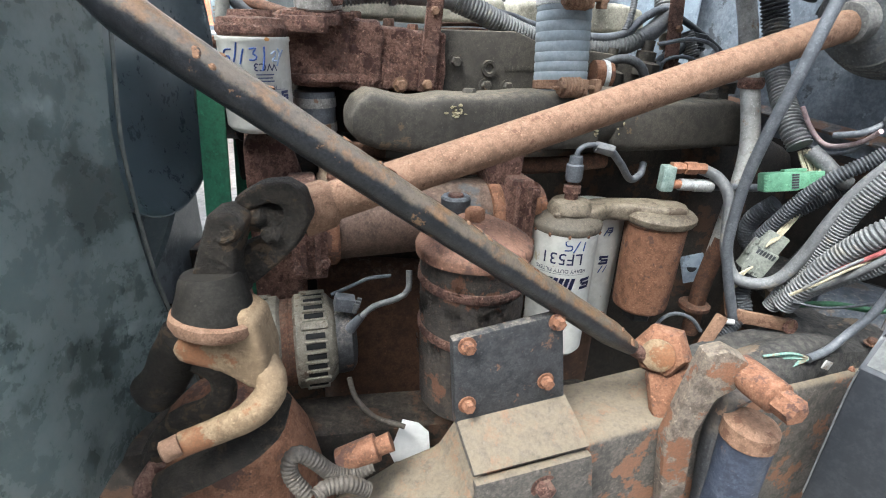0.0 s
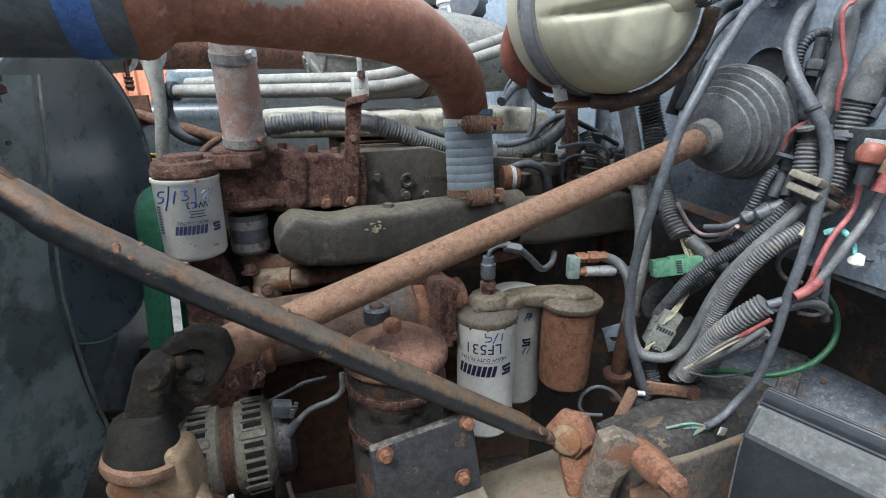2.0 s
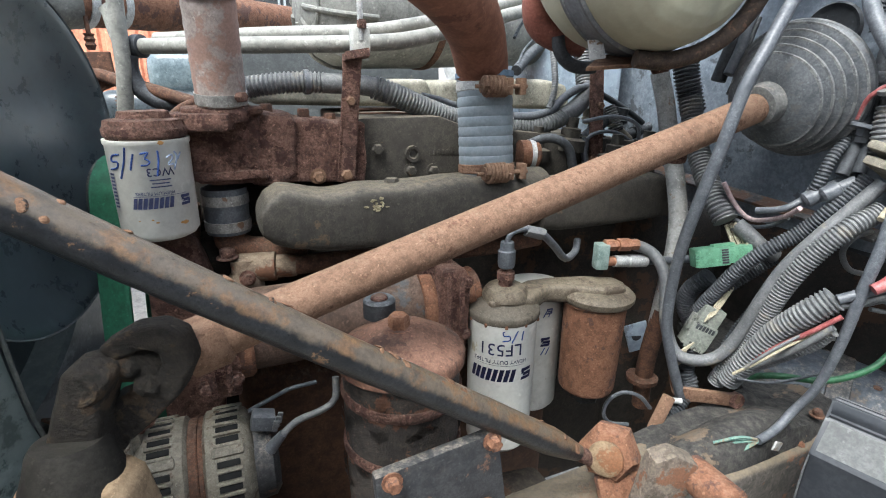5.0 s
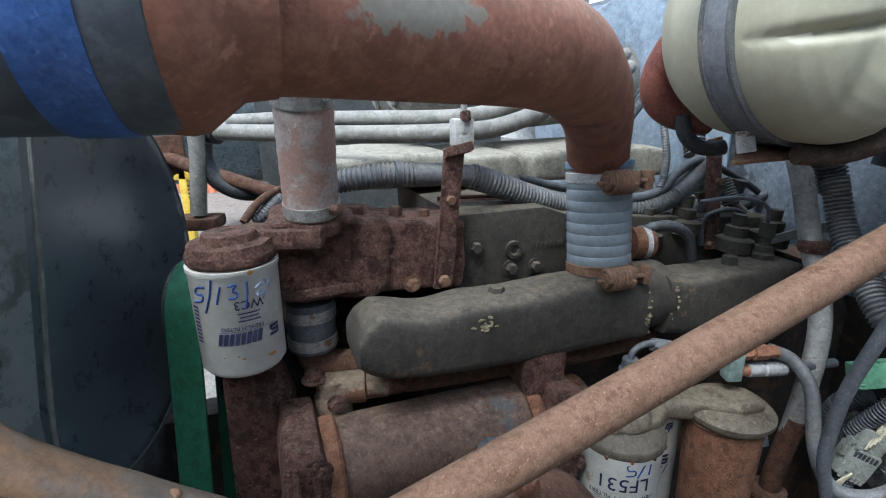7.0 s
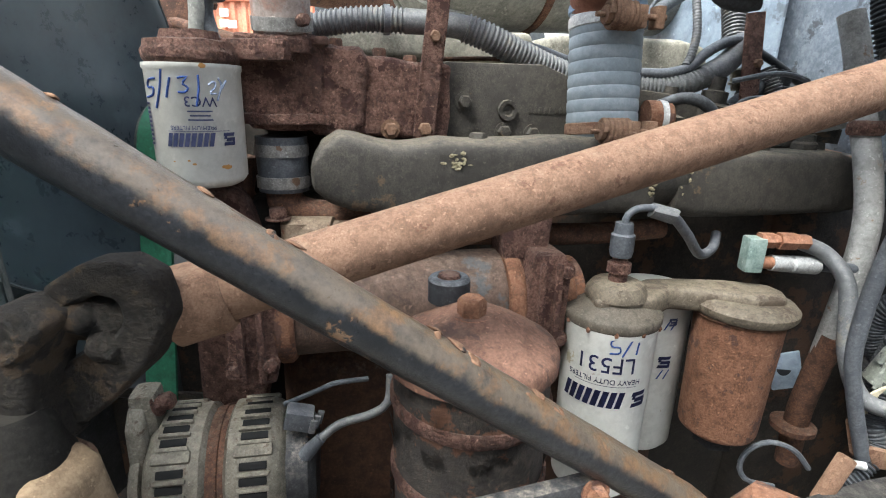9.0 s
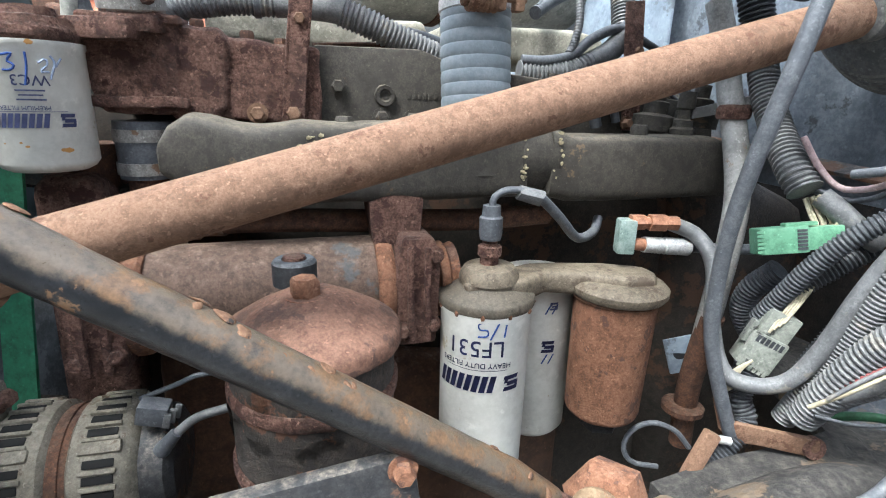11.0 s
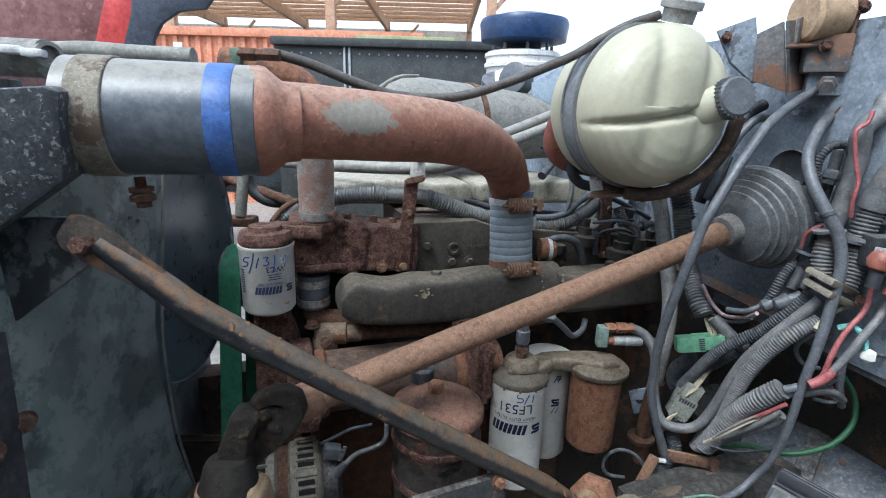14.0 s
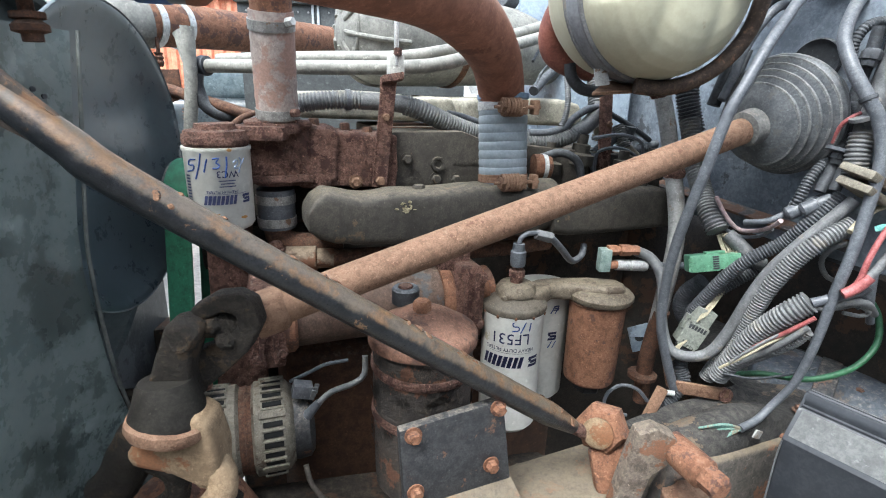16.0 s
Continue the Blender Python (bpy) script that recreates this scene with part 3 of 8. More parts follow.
# thermostat housing
therm = thing("thermostat_housing", (-0.13, 0.85, 1.46), "heavily rusted cast thermostat housing", "housing")
c = [(0.031, 1.562), (0.041, 1.570), (0.125, 1.568), (0.117, 1.467), (0.038, 1.468), (0.031, 1.493)]
bm = slab(c, 0.12, ENG @ pose(0, 0.797, 0), 0.008, None, 3)
bmesh.ops.subdivide_edges(bm, edges=[e for e in bm.edges if e.calc_length() > 0.02], cuts=8, use_grid_fill=True)
part("box", roughen(bm, 0.0030, 60), RUST, therm)
for z, d in ((1.5605, 0.010), (1.4745, 0.012)):
    bm = slab([(0.028, z), (0.128, z), (0.128, z + d), (0.028, z + d)], 0.05, ENG @ pose(0, 0.792, 0), 0.004, None, 2)
    bmesh.ops.subdivide_edges(bm, edges=[e for e in bm.edges if e.calc_length() > 0.02], cuts=8, use_grid_fill=True)
    part("cast_rim", roughen(bm, 0.0022, 70), RUST, therm)
c = [(0.106, 1.563), (0.164, 1.562), (0.174, 1.548), (0.166, 1.474), (0.150, 1.460), (0.104, 1.463)]
bm = slab(c, 0.11, ENG @ pose(0, 0.8015, 0), 0.010, None, 3)
bmesh.ops.subdivide_edges(bm, edges=[e for e in bm.edges if e.calc_length() > 0.02], cuts=6, use_grid_fill=True)
part("shoulder", roughen(bm, 0.0028, 60), RUST, therm)
c = [(0.150, 1.556), (0.274, 1.546), (0.272, 1.456), (0.150, 1.462)]
bm = slab(c, 0.10, ENG @ pose(0, 0.809, 0), 0.008, None, 3)
bmesh.ops.subdivide_edges(bm, edges=[e for e in bm.edges if e.calc_length() > 0.02], cuts=6, use_grid_fill=True)
part("outlet", roughen(bm, 0.003, 45), RUST, therm)
bm = lathe([(0, 0.036), (0.012, 0.038), (0.02, 0.034)], (-0.180, 0.80, 1.552), (0, 0, 1), 26)
part("neck", roughen(bm, 0.001, 60), RUST, therm)
for p in [(-0.066, 0.830, 1.470), (-0.026, 0.840, 1.471)]:
    part("bolt", hexbolt(p, FACE, 0.0125, 0.010), RUST_TUBE, therm)
for k, p in enumerate([(-0.134, 0.840, 1.559), (-0.087, 0.867, 1.551), (-0.050, 0.879, 1.544)]):
    part("bolt", hexbolt(p, (0, 0, 1), 0.013, 0.012), RUST_DARK, therm)

# coolant hose on top of it
chose = thing("coolant_hose", (-0.18, 0.81, 1.57), "faded reddish grey silicone coolant hose with steel clamps", "hose")
part("tube", sweep([(-0.180, 0.797, 1.565), (-0.178, 0.787, 1.62), (-0.174, 0.772, 1.68), (-0.171, 0.762, 1.725)], lambda s, k: 0.0315 + 0.0006 * (k % 3 == 0), 0.007, 28), SILICONE_RED, chose)
for at, way in (((-0.1795, 0.795, 1.576), (0.03, -0.15, 1)), ((-0.173, 0.767, 1.70), (0.06, -0.25, 1))):
    clamp = part("clamp", lathe([(0, 0.0332), (0.014, 0.0332)], at, way, 32), CLAMP, chose, "worm-drive steel clamp")
    a = Vector(at) + Vector((0.028, -0.022, 0.007))
    part("screw", hexbolt(a, (0.6, -0.4, 0.1), 0.010, 0.012, False), RUST if at[2] < 1.6 else STEEL, clamp)
solo("coolant_outlet_pipe", sweep([(-0.171, 0.763, 1.72), (-0.170, 0.752, 1.765), (-0.190, 0.75, 1.80), (-0.235, 0.748, 1.822), (-0.31, 0.745, 1.83)], 0.029, 0.01, 22), RUST_CAN, "rusty coolant outlet pipe bending away", "pipe")

# coolant filter
wc = thing("coolant_filter", (-0.265, 0.755, 1.395), "white spin-on coolant filter with blue print and marker writing", "filter")
WC_AT, WC_R = Vector((-0.2592, 0.7428, 1.4100)), 0.0467
bm = lathe([(0, 0.0), (0, 0.034), (0.0035, 0.041), (0.010, 0.0457), (0.119, 0.0467), (0.121, 0.0482), (0.126, 0.0482)], WC_AT, (0, 0, 1), 48)
part("canister", bm, WHITE, wc)
bm = lathe([(0, 0.044), (0.004, 0.047), (0.012, 0.047), (0.016, 0.044), (0.022, 0.043), (0.024, 0.03), (0.032, 0.028), (0.033, 0)], WC_AT + Vector((0, 0, 0.126)), (0, 0, 1), 32)
box((0.10, 0.05, 0.022), pose(-0.212, 0.778, 1.553), 0.006, bm)
part("filter_head", roughen(bm, 0.0015, 50), RUST, wc, "rusted filter head")

# oil filters with their shared head
OF_AT, OF_R = Vector((0.213, 0.787, 1.024)), 0.0545
OILF = [(0, 0.0), (0, 0.036), (0.004, 0.045), (0.014, 0.053), (0.227, 0.0545), (0.232, 0.0565), (0.238, 0.0565)]
filters = thing("oil_filter", OF_AT, "tall white spin-on oil filter with dark print", "filter", "oil filters on the shared head")
part("canister", lathe(OILF, OF_AT, (0, 0, 1), 48), WHITE, filters)
OF2_AT = Vector((0.290, 0.882, 1.028))
second = thing("oil_filter", OF2_AT, "white spin-on oil filter standing behind another", "filter", "oil filters on the shared head")
part("canister", lathe([(d, r * 0.95) for d, r in OILF], OF2_AT, (0, 0, 1), 48), WHITE, second)
can = thing("filter_canister", (0.378, 0.82, 1.07), "rusty orange steel filter canister under a grey casting", "filter canister")
bm = lathe([(0, 0.0), (0, 0.038), (0.006, 0.046), (0.012, 0.048), (0.165, 0.0515), (0.168, 0.055)], (0.376, 0.82, 1.092), (0.01, 0, 1), 40)
part("canister", roughen(bm, 0.0006, 60), RUST_CAN, can)
part("drain_nut", lathe([(0, 0.026), (0.014, 0.026), (0.016, 0.03), (0.02, 0.03)], (0.376, 0.82, 1.072), (0, 0, 1), 6), BLACK_PLATE, can)
HEADMAT = mat("tan_dusty_casting", (0.110, 0.088, 0.062), (0.165, 0.135, 0.097), 0.7, 0, 70, 0.4, spot=(0.070, 0.050, 0.034), spot_scale=24, spot_at=0.57, dust=0.4, dust_col=(0.225, 0.187, 0.135), tone=0.6)
head = thing("filter_head_casting", (0.3, 0.82, 1.25), "dusty grey cast filter head joining two canisters", "casting")
LIDMAT = mat("brown_dusty_lid", (0.070, 0.058, 0.043), (0.112, 0.094, 0.070), 0.7, 0, 70, 0.35, spot=(0.045, 0.035, 0.026), spot_scale=30, spot_at=0.60, dust=0.25, dust_col=(0.135, 0.115, 0.082))
bm = lathe([(0, 0.0570), (0.003, 0.0580), (0.010, 0.0578), (0.0125, 0.0560), (0.020, 0.040), (0.026, 0.030), (0.028, 0.026)], OF_AT + Vector((0, 0, 0.236)), (0, 0, 1), 44)
part("front_cap", roughen(bm, 0.0005, 60), LIDMAT, head, "dark dusty lid")
for k in range(10):
    a = radians(-160 + 32 * k)
    q = OF_AT + Vector((0.0566 * math.cos(a), 0.0566 * math.sin(a), 0.2335))
    part("rust_bead", roughen(lathe([(0, 0.002), (0.003, 0.003), (0.006, 0.0015)], q, (0, 0, 1), 8), 0.0012, 200), RUST_CAN, head)
bm = lathe([(0, 0.056), (0.006, 0.060), (0.012, 0.060), (0.018, 0.054), (0.020, 0.046)], (0.38, 0.82, 1.262), (0, 0, 1), 40)
part("rear_cap", roughen(bm, 0.0006, 60), HEADMAT, head)
outline = [(-0.026, -0.030), (0.01, -0.034), (0.045, -0.014), (0.075, 0.020), (0.12, 0.018), (0.17, 0.002), (0.205, 0.010), (0.212, 0.035), (0.20, 0.060), (0.15, 0.068), (0.09, 0.066), (0.05, 0.055), (0.015, 0.028), (-0.02, 0.024), (-0.034, 0.0)]
bm = bmesh.new()
f = bm.faces.new([bm.verts.new((OF_AT.x + x, OF_AT.y + y, 1.262)) for x, y in outline])
ext = bmesh.ops.extrude_face_region(bm, geom=[f])
bmesh.ops.translate(bm, verts=[g for g in ext["geom"] if isinstance(g, bmesh.types.BMVert)], vec=(0, 0, 0.030))
bmesh.ops.bevel(bm, geom=bm.edges[:], offset=0.009, segments=3, affect="EDGES", profile=0.6)
part("arm", roughen(bm, 0.0008, 60), HEADMAT, head)
bm = lathe([(0, 0.036), (0.008, 0.035), (0.016, 0.030), (0.019, 0.018), (0.021, 0.0)], OF_AT + Vector((0.002, 0, 0.264)), (0, 0, 1), 24)
part("boss", roughen(bm, 0.0008, 60), HEADMAT, head)
sensor = thing("pressure_sensor", (0.215, 0.785, 1.305), "grey plastic sensor plug on a rusty adapter", "sensor")
q = Vector((0.214, 0.784, 1.305))
part("adapter", lathe([(0, 0.011), (0.012, 0.011), (0.013, 0.014), (0.024, 0.014), (0.025, 0.009), (0.032, 0.009)], q, (0, 0, 1), 12), RUST, sensor)
part("plug", lathe([(0, 0.012), (0.006, 0.0135), (0.026, 0.0135), (0.028, 0.011), (0.04, 0.010)], q + Vector((0, 0, 0.032)), (0, 0, 1), 20), CABLE, sensor)
part("lead", sweep([(0.216, 0.785, 1.369), (0.216, 0.785, 1.385), (0.234, 0.790, 1.394), (0.266, 0.800, 1.387), (0.297, 0.820, 1.359), (0.329, 0.850, 1.325), (0.357, 0.880, 1.326), (0.367, 0.900, 1.341)], lambda s, k: 0.0042 if s < 0.3 else 0.0062, 0.006, 10), CABLE, sensor)
part("torn_sheath", roughen(lathe([(0, 0.008), (0.028, 0.009)], (0.245, 0.795, 1.391), (1, 0.1, -0.25), 10), 0.003, 120), LOOM, sensor)

# power steering reservoir
res = thing("fluid_reservoir", (0.05, 0.625, 1.03), "rust-brown steel fluid reservoir with a bolted domed lid", "reservoir")
RC = Vector((0.050, 0.622, 1.04))
bm = lathe([(0, 0.064), (0.01, 0.070), (0.10, 0.0715), (0.17, 0.0720), (0.245, 0.0725), (0.25, 0.0755)], RC, (0, 0, 1), 40)
part("body", roughen(bm, 0.001, 40), mat("peeling_black_drum", (0.038, 0.032, 0.028), (0.080, 0.064, 0.050), 0.75, 0, 40, 0.6, spot=(0.150, 0.072, 0.042), spot_scale=22, spot_at=0.56, dust=0.3, dust_col=(0.16, 0.125, 0.09), fine=4), res)
for z, r in ((0.125, 0.0735), (0.20, 0.0735)):
    part("strap", roughen(lathe([(0, r), (0.003, r + 0.002), (0.011, r + 0.002), (0.014, r)], RC + Vector((0, 0, z)), (0.04, -0.03, 1), 40), 0.0006, 60), RUST, res)
DRUM = bpy.data.materials["peeling_black_drum"]
rnd = random.Random(8)
for k in range(22):  # curled flakes of paint lifting off the drum
    a, z, w, h = radians(rnd.uniform(-175, 10)), rnd.uniform(0.03, 0.235), rnd.uniform(0.012, 0.028), rnd.uniform(0.008, 0.020)
    bm = bmesh.new()
    grid = []
    for i in range(5):
        row = []
        for j in range(4):
            aa = a + (i / 4 - 0.5) * w / 0.0725
            rr = 0.0728 + 0.004 * (j / 3) ** 2 * (0.6 + 0.4 * math.sin(i * 1.7 + k))
            row.append(bm.verts.new(RC + Vector((rr * math.cos(aa), rr * math.sin(aa), z + h * (j / 3) + 0.003 * math.sin(i * 2.1 + k)))))
        grid.append(row)
    for p_, q_ in zip(grid, grid[1:]):
        for j in range(3):
            bm.faces.new((p_[j], p_[j + 1], q_[j + 1], q_[j]))
    bmesh.ops.solidify(bm, geom=bm.faces[:], thickness=0.0008)
    part("paint_flake", bm, DRUM, res)
part("buckle", sweep([RC + Vector((0.020, -0.074, 0.10)), RC + Vector((0.034, -0.078, 0.12)), RC + Vector((0.030, -0.076, 0.145))], 0.006, 0.006, 8), RUST, res)
bm = lathe([(-0.006, 0.0745), (-0.004, 0.0785), (0.006, 0.0790), (0.011, 0.0765), (0.014, 0.0730), (0.028, 0.050), (0.041, 0.024), (0.043, 0.0)], RC + Vector((0, 0, 0.247)), (0, 0, 1), 44)
part("lid", roughen(bm, 0.0005, 60), mat("brown_rust_lid", (0.118, 0.057, 0.036), (0.172, 0.092, 0.060), 0.8, 0, 60, 0.5, spot=(0.075, 0.040, 0.028), spot_scale=30, spot_at=0.58, dust=0.35, dust_col=(0.185, 0.112, 0.074), tone=0.6), res)
cap = part("filler_cap", lathe([(0, 0.012), (0.012, 0.012), (0.013, 0.0205), (0.034, 0.0205), (0.037, 0.018), (0.037, 0.012), (0.035, 0.011), (0.035, 0)], (0.024, 0.662, 1.308), (0, 0, 1), 28), RUBBER, res)
part("cap_disc", lathe([(0, 0.011), (0.004, 0.010), (0.004, 0)], (0.024, 0.662, 1.3435), (0, 0, 1), 20), RUST, cap)
part("lid_bolt", hexbolt((0.048, 0.615, 1.326), (0, 0, 1), 0.019, 0.016), RUST_CAN, res)

# ---- charge pipe, hose and front end ----
def add_patch(m, centre, radii, colours, scale=60):
    """A bare patch of its own shape on a painted or rusted surface."""
    n, l = m.node_tree.nodes, m.node_tree.links
    b = n["Principled BSDF"]
    was = b.inputs["Base Color"].links[0].from_socket
    g = n.new("ShaderNodeNewGeometry")
    sub = n.new("ShaderNodeVectorMath")
    sub.operation = "SUBTRACT"
    sub.inputs[1].default_value = centre
    div = n.new("ShaderNodeVectorMath")
    div.operation = "DIVIDE"
    div.inputs[1].default_value = radii
    ln = n.new("ShaderNodeVectorMath")
    ln.operation = "LENGTH"
    nz = n.new("ShaderNodeTexNoise")
    nz.inputs["Scale"].default_value, nz.inputs["Detail"].default_value = scale, 4
    ad = n.new("ShaderNodeMath")
    ad.operation = "MULTIPLY_ADD"
    ad.inputs[1].default_value = 1.1
    mr = n.new("ShaderNodeMapRange")
    mr.interpolation_type = "SMOOTHSTEP"
    mr.inputs["From Min"].default_value, mr.inputs["From Max"].default_value = 1.62, 1.42
    mx = n.new("ShaderNodeMix")
    mx.data_type = "RGBA"
    inner = n.new("ShaderNodeMix")
    inner.data_type = "RGBA"
    inner.inputs[6].default_value, inner.inputs[7].default_value = (*colours[0], 1), (*colours[1], 1)
    l.new(g.outputs["Position"], sub.inputs[0]), l.new(sub.outputs[0], div.inputs[0]), l.new(div.outputs[0], ln.inputs[0])
    l.new(g.outputs["Position"], nz.inputs["Vector"])
    l.new(nz.outputs["Fac"], ad.inputs[0]), l.new(ln.outputs["Value"], ad.inputs[2])
    l.new(ad.outputs[0], mr.inputs["Value"]), l.new(mr.outputs["Result"], mx.inputs["Factor"])
    l.new(nz.outputs["Fac"], inner.inputs["Factor"])
    l.new(was, mx.inputs[6]), l.new(inner.outputs[2], mx.inputs[7])
    l.new(mx.outputs[2], b.inputs["Base Color"])
    return m


ELBOW = mat("brown_rust_pipe", (0.200, 0.084, 0.052), (0.270, 0.122, 0.078), 0.7, 0, 30, 0.2, spot=(0.155, 0.062, 0.040), spot_scale=16, spot_at=0.60, dust=0.6, dust_col=(0.40, 0.295, 0.225), tone=0.8, rag=0.3, lie=(0.25, 1.1))
add_patch(ELBOW, (-0.038, 0.480, 1.760), (0.050, 0.06, 0.024), ((0.15, 0.125, 0.095), (0.30, 0.285, 0.24)), 130)
pipe = thing("charge_pipe", (0.0, 0.6, 1.68), "rust-brown steel elbow pipe with a bare grey patch", "pipe")
bm = sweep([(-0.145, 0.486, 1.752), (-0.120, 0.503, 1.751), (-0.056, 0.548, 1.747), (0.048, 0.63, 1.738), (0.109, 0.72, 1.717), (0.156, 0.815, 1.682), (0.178, 0.867, 1.640), (0.186, 0.886, 1.605), (0.187, 0.888, 1.580)],
           lambda s, k: 0.0445 - 0.0055 * max(0, (s - 0.45) / 0.55), 0.008, 36)
part("elbow", roughen(bm, 0.0006, 25), ELBOW, pipe)
HA, HB = Vector((-0.344, 0.432, 1.752)), Vector((-0.156, 0.472, 1.750))
hw = (HB - HA).normalized()
bm = lathe([(0, 0.0605), (0.008, 0.0615), (0.016, 0.060), (0.026, 0.052), (0.034, 0.046), (0.05, 0.0445)], HB - hw * 0.012, (0.93, 0.36, 0), 40)
part("collar", roughen(bm, 0.0006, 40), ELBOW, pipe)
hose = thing("boot_hose", HA - Vector((0, 0, 0.07)), "black rubber hose with a bright blue stripe and steel clamp", "hose")
L = (HB - HA).length
part("sleeve", roughen(lathe([(0, 0.056), (0.003, 0.0615), (L * 0.30, 0.0605), (L * 0.7, 0.0605), (L - 0.003, 0.0605), (L, 0.058)], HA, hw, 48), 0.0007, 18), HOSE_BLACK, hose)
part("stripe", lathe([(L * 0.73, 0.0612), (L * 0.735, 0.0616), (L * 0.865, 0.0616), (L * 0.87, 0.0612)], HA, hw, 48), BLUE, hose, "bright blue stripe")
clamp = part("clamp", lathe([(L * 0.085, 0.0622), (L * 0.09, 0.0632), (L * 0.25, 0.0632), (L * 0.255, 0.0622)], HA, hw, 48), ALLOY, hose, "wide dusty steel band clamp")
CB = Vector((-0.290, 0.445, 1.687))
bm = lathe([(0, 0.006), (0.01, 0.006), (0.011, 0.013), (0.016, 0.013), (0.017, 0.009), (0.021, 0.014), (0.026, 0.014), (0.028, 0.008), (0.034, 0.008)], CB, (0.05, 0, -1), 14)
part("clamp_bolt", bm, RUST_DARK, clamp, "rusty sprung clamp bolt")

# long vacuum hose with a brass-green elbow over the charge pipe
line = thing("vapour_hose", (-0.256, 0.674, 1.826), "long black rubber hose drooping behind the charge pipe", "hose")
part("hose", sweep([(-0.225, 0.680, 1.844), (-0.206, 0.683, 1.844), (-0.156, 0.694, 1.832), (-0.100, 0.706, 1.811), (-0.036, 0.719, 1.792), (0.032, 0.731, 1.788), (0.089, 0.742, 1.796), (0.155, 0.754, 1.818), (0.213, 0.765, 1.842), (0.261, 0.774, 1.863), (0.309, 0.783, 1.892), (0.357, 0.792, 1.917), (0.405, 0.800, 1.934)], 0.0078, 0.012, 14), mat("dusty_brown_rubber", (0.052, 0.046, 0.040), (0.090, 0.080, 0.070), 0.55, 0, 50, 0.2, dust=0.4, dust_col=(0.16, 0.145, 0.12)), line)
f0 = Vector((-0.256, 0.674, 1.842))
part("nut", lathe([(0, 0.010), (0.024, 0.010), (0.026, 0.008), (0.045, 0.009), (0.06, 0.009)], f0, (1, 0, -0.02), 6), RUST_DARK, line)
part("stub", lathe([(0, 0.012), (0.006, 0.012), (0.008, 0.008), (0.020, 0.008)], f0 + Vector((-0.004, 0, -0.030)), (0, 0, 1), 12), RUST_DARK, line)
part("fitting", box((0.016, 0.016, 0.024), Matrix.Translation(f0 + Vector((-0.004, 0, -0.004))), 0.003), mat("green_brass", (0.10, 0.15, 0.11), (0.16, 0.20, 0.15), 0.6, 0.3, 60, 0.2), line)

# stay rod and its bracket plate
rod = thing("stay_rod", (0.0, 0.45, 1.1), "black tubular stay rod, dusty and scuffed along its top", "rod")
bm = sweep([(-0.300, 0.377, 1.628), (-0.27, 0.381, 1.603), (-0.235, 0.385, 1.572), (-0.20, 0.393, 1.540), (-0.03, 0.452, 1.405), (0.13, 0.513, 1.279), (0.262, 0.563, 1.175)], lambda s, k: 0.0165 * (0.72 + 0.28 * min(1.0, s / 0.14)) * (1 - 0.35 * max(0.0, (s - 0.93) / 0.07)), 0.008, 22)
part("tube", roughen(bm, 0.0004, 60), mat("scuffed_black_rod", (0.011, 0.012, 0.014), (0.022, 0.023, 0.026), 0.32, 0, 60, 0.25, spot=(0.190, 0.110, 0.058), spot_scale=40, spot_at=0.645, dust=0.9, dust_col=(0.112, 0.088, 0.064), dust_two=(0.165, 0.098, 0.052), lie=(0.50, 0.80), rag=0.85, over=True), rod)
bm = slab([(-0.046, -0.013), (-0.036, -0.021), (-0.01, -0.022), (0.06, -0.014), (0.06, 0.014), (-0.01, 0.022), (-0.036, 0.021), (-0.046, 0.013)], 0.012, Matrix.Translation((-0.292, 0.371, 1.620)) @ pose(0, 0, 0, 0, 38, 8), 0.005, None, 2)
part("flattened_end", roughen(bm, 0.001, 40), mat("rust_caked_black", (0.030, 0.024, 0.020), (0.068, 0.052, 0.040), 0.8, 0, 50, 0.5, spot=(0.150, 0.080, 0.042), spot_scale=26, spot_at=0.56, dust=0.4, dust_col=(0.120, 0.080, 0.050)), rod)
rnd = random.Random(33)
FLAKE = mat("lifting_rust_flake", (0.13, 0.066, 0.036), (0.20, 0.115, 0.066), 0.9, 0, 90, 0.5, spot=(0.03, 0.026, 0.023), spot_scale=90, spot_at=0.58)
for k in range(26):  # rust scabs lifting the paint along the upper side
    f_ = rnd.random()
    q_ = Vector((-0.20, 0.393, 1.540)).lerp(Vector((0.262, 0.563, 1.175)), f_)
    a_ = rnd.uniform(-0.5, 1.1)
    n_ = (Vector((0.61, 0.0, 0.79)) * math.cos(a_) + Vector((0.2, -0.96, -0.15)) * math.sin(a_)).normalized()
    bm = bmesh.new()
    bmesh.ops.create_icosphere(bm, subdivisions=2, radius=1.0, matrix=Matrix.Translation(q_ + n_ * 0.0160) @ Matrix(frame_of(n_)).transposed().to_4x4() @ Matrix.Diagonal((rnd.uniform(0.002, 0.005), rnd.uniform(0.002, 0.008), 0.0010, 1)))
    part("rust_scab", roughen(bm, 0.0014, 160), FLAKE, rod)
part("bolt", hexbolt((-0.311, 0.370, 1.628), (0.1, -1, 0.1), 0.014, 0.011), RUST, rod)
part("threaded_end", sweep([(0.255, 0.560, 1.18), (0.305, 0.580, 1.14)], 0.0095, 0.01, 12), RUST, rod)

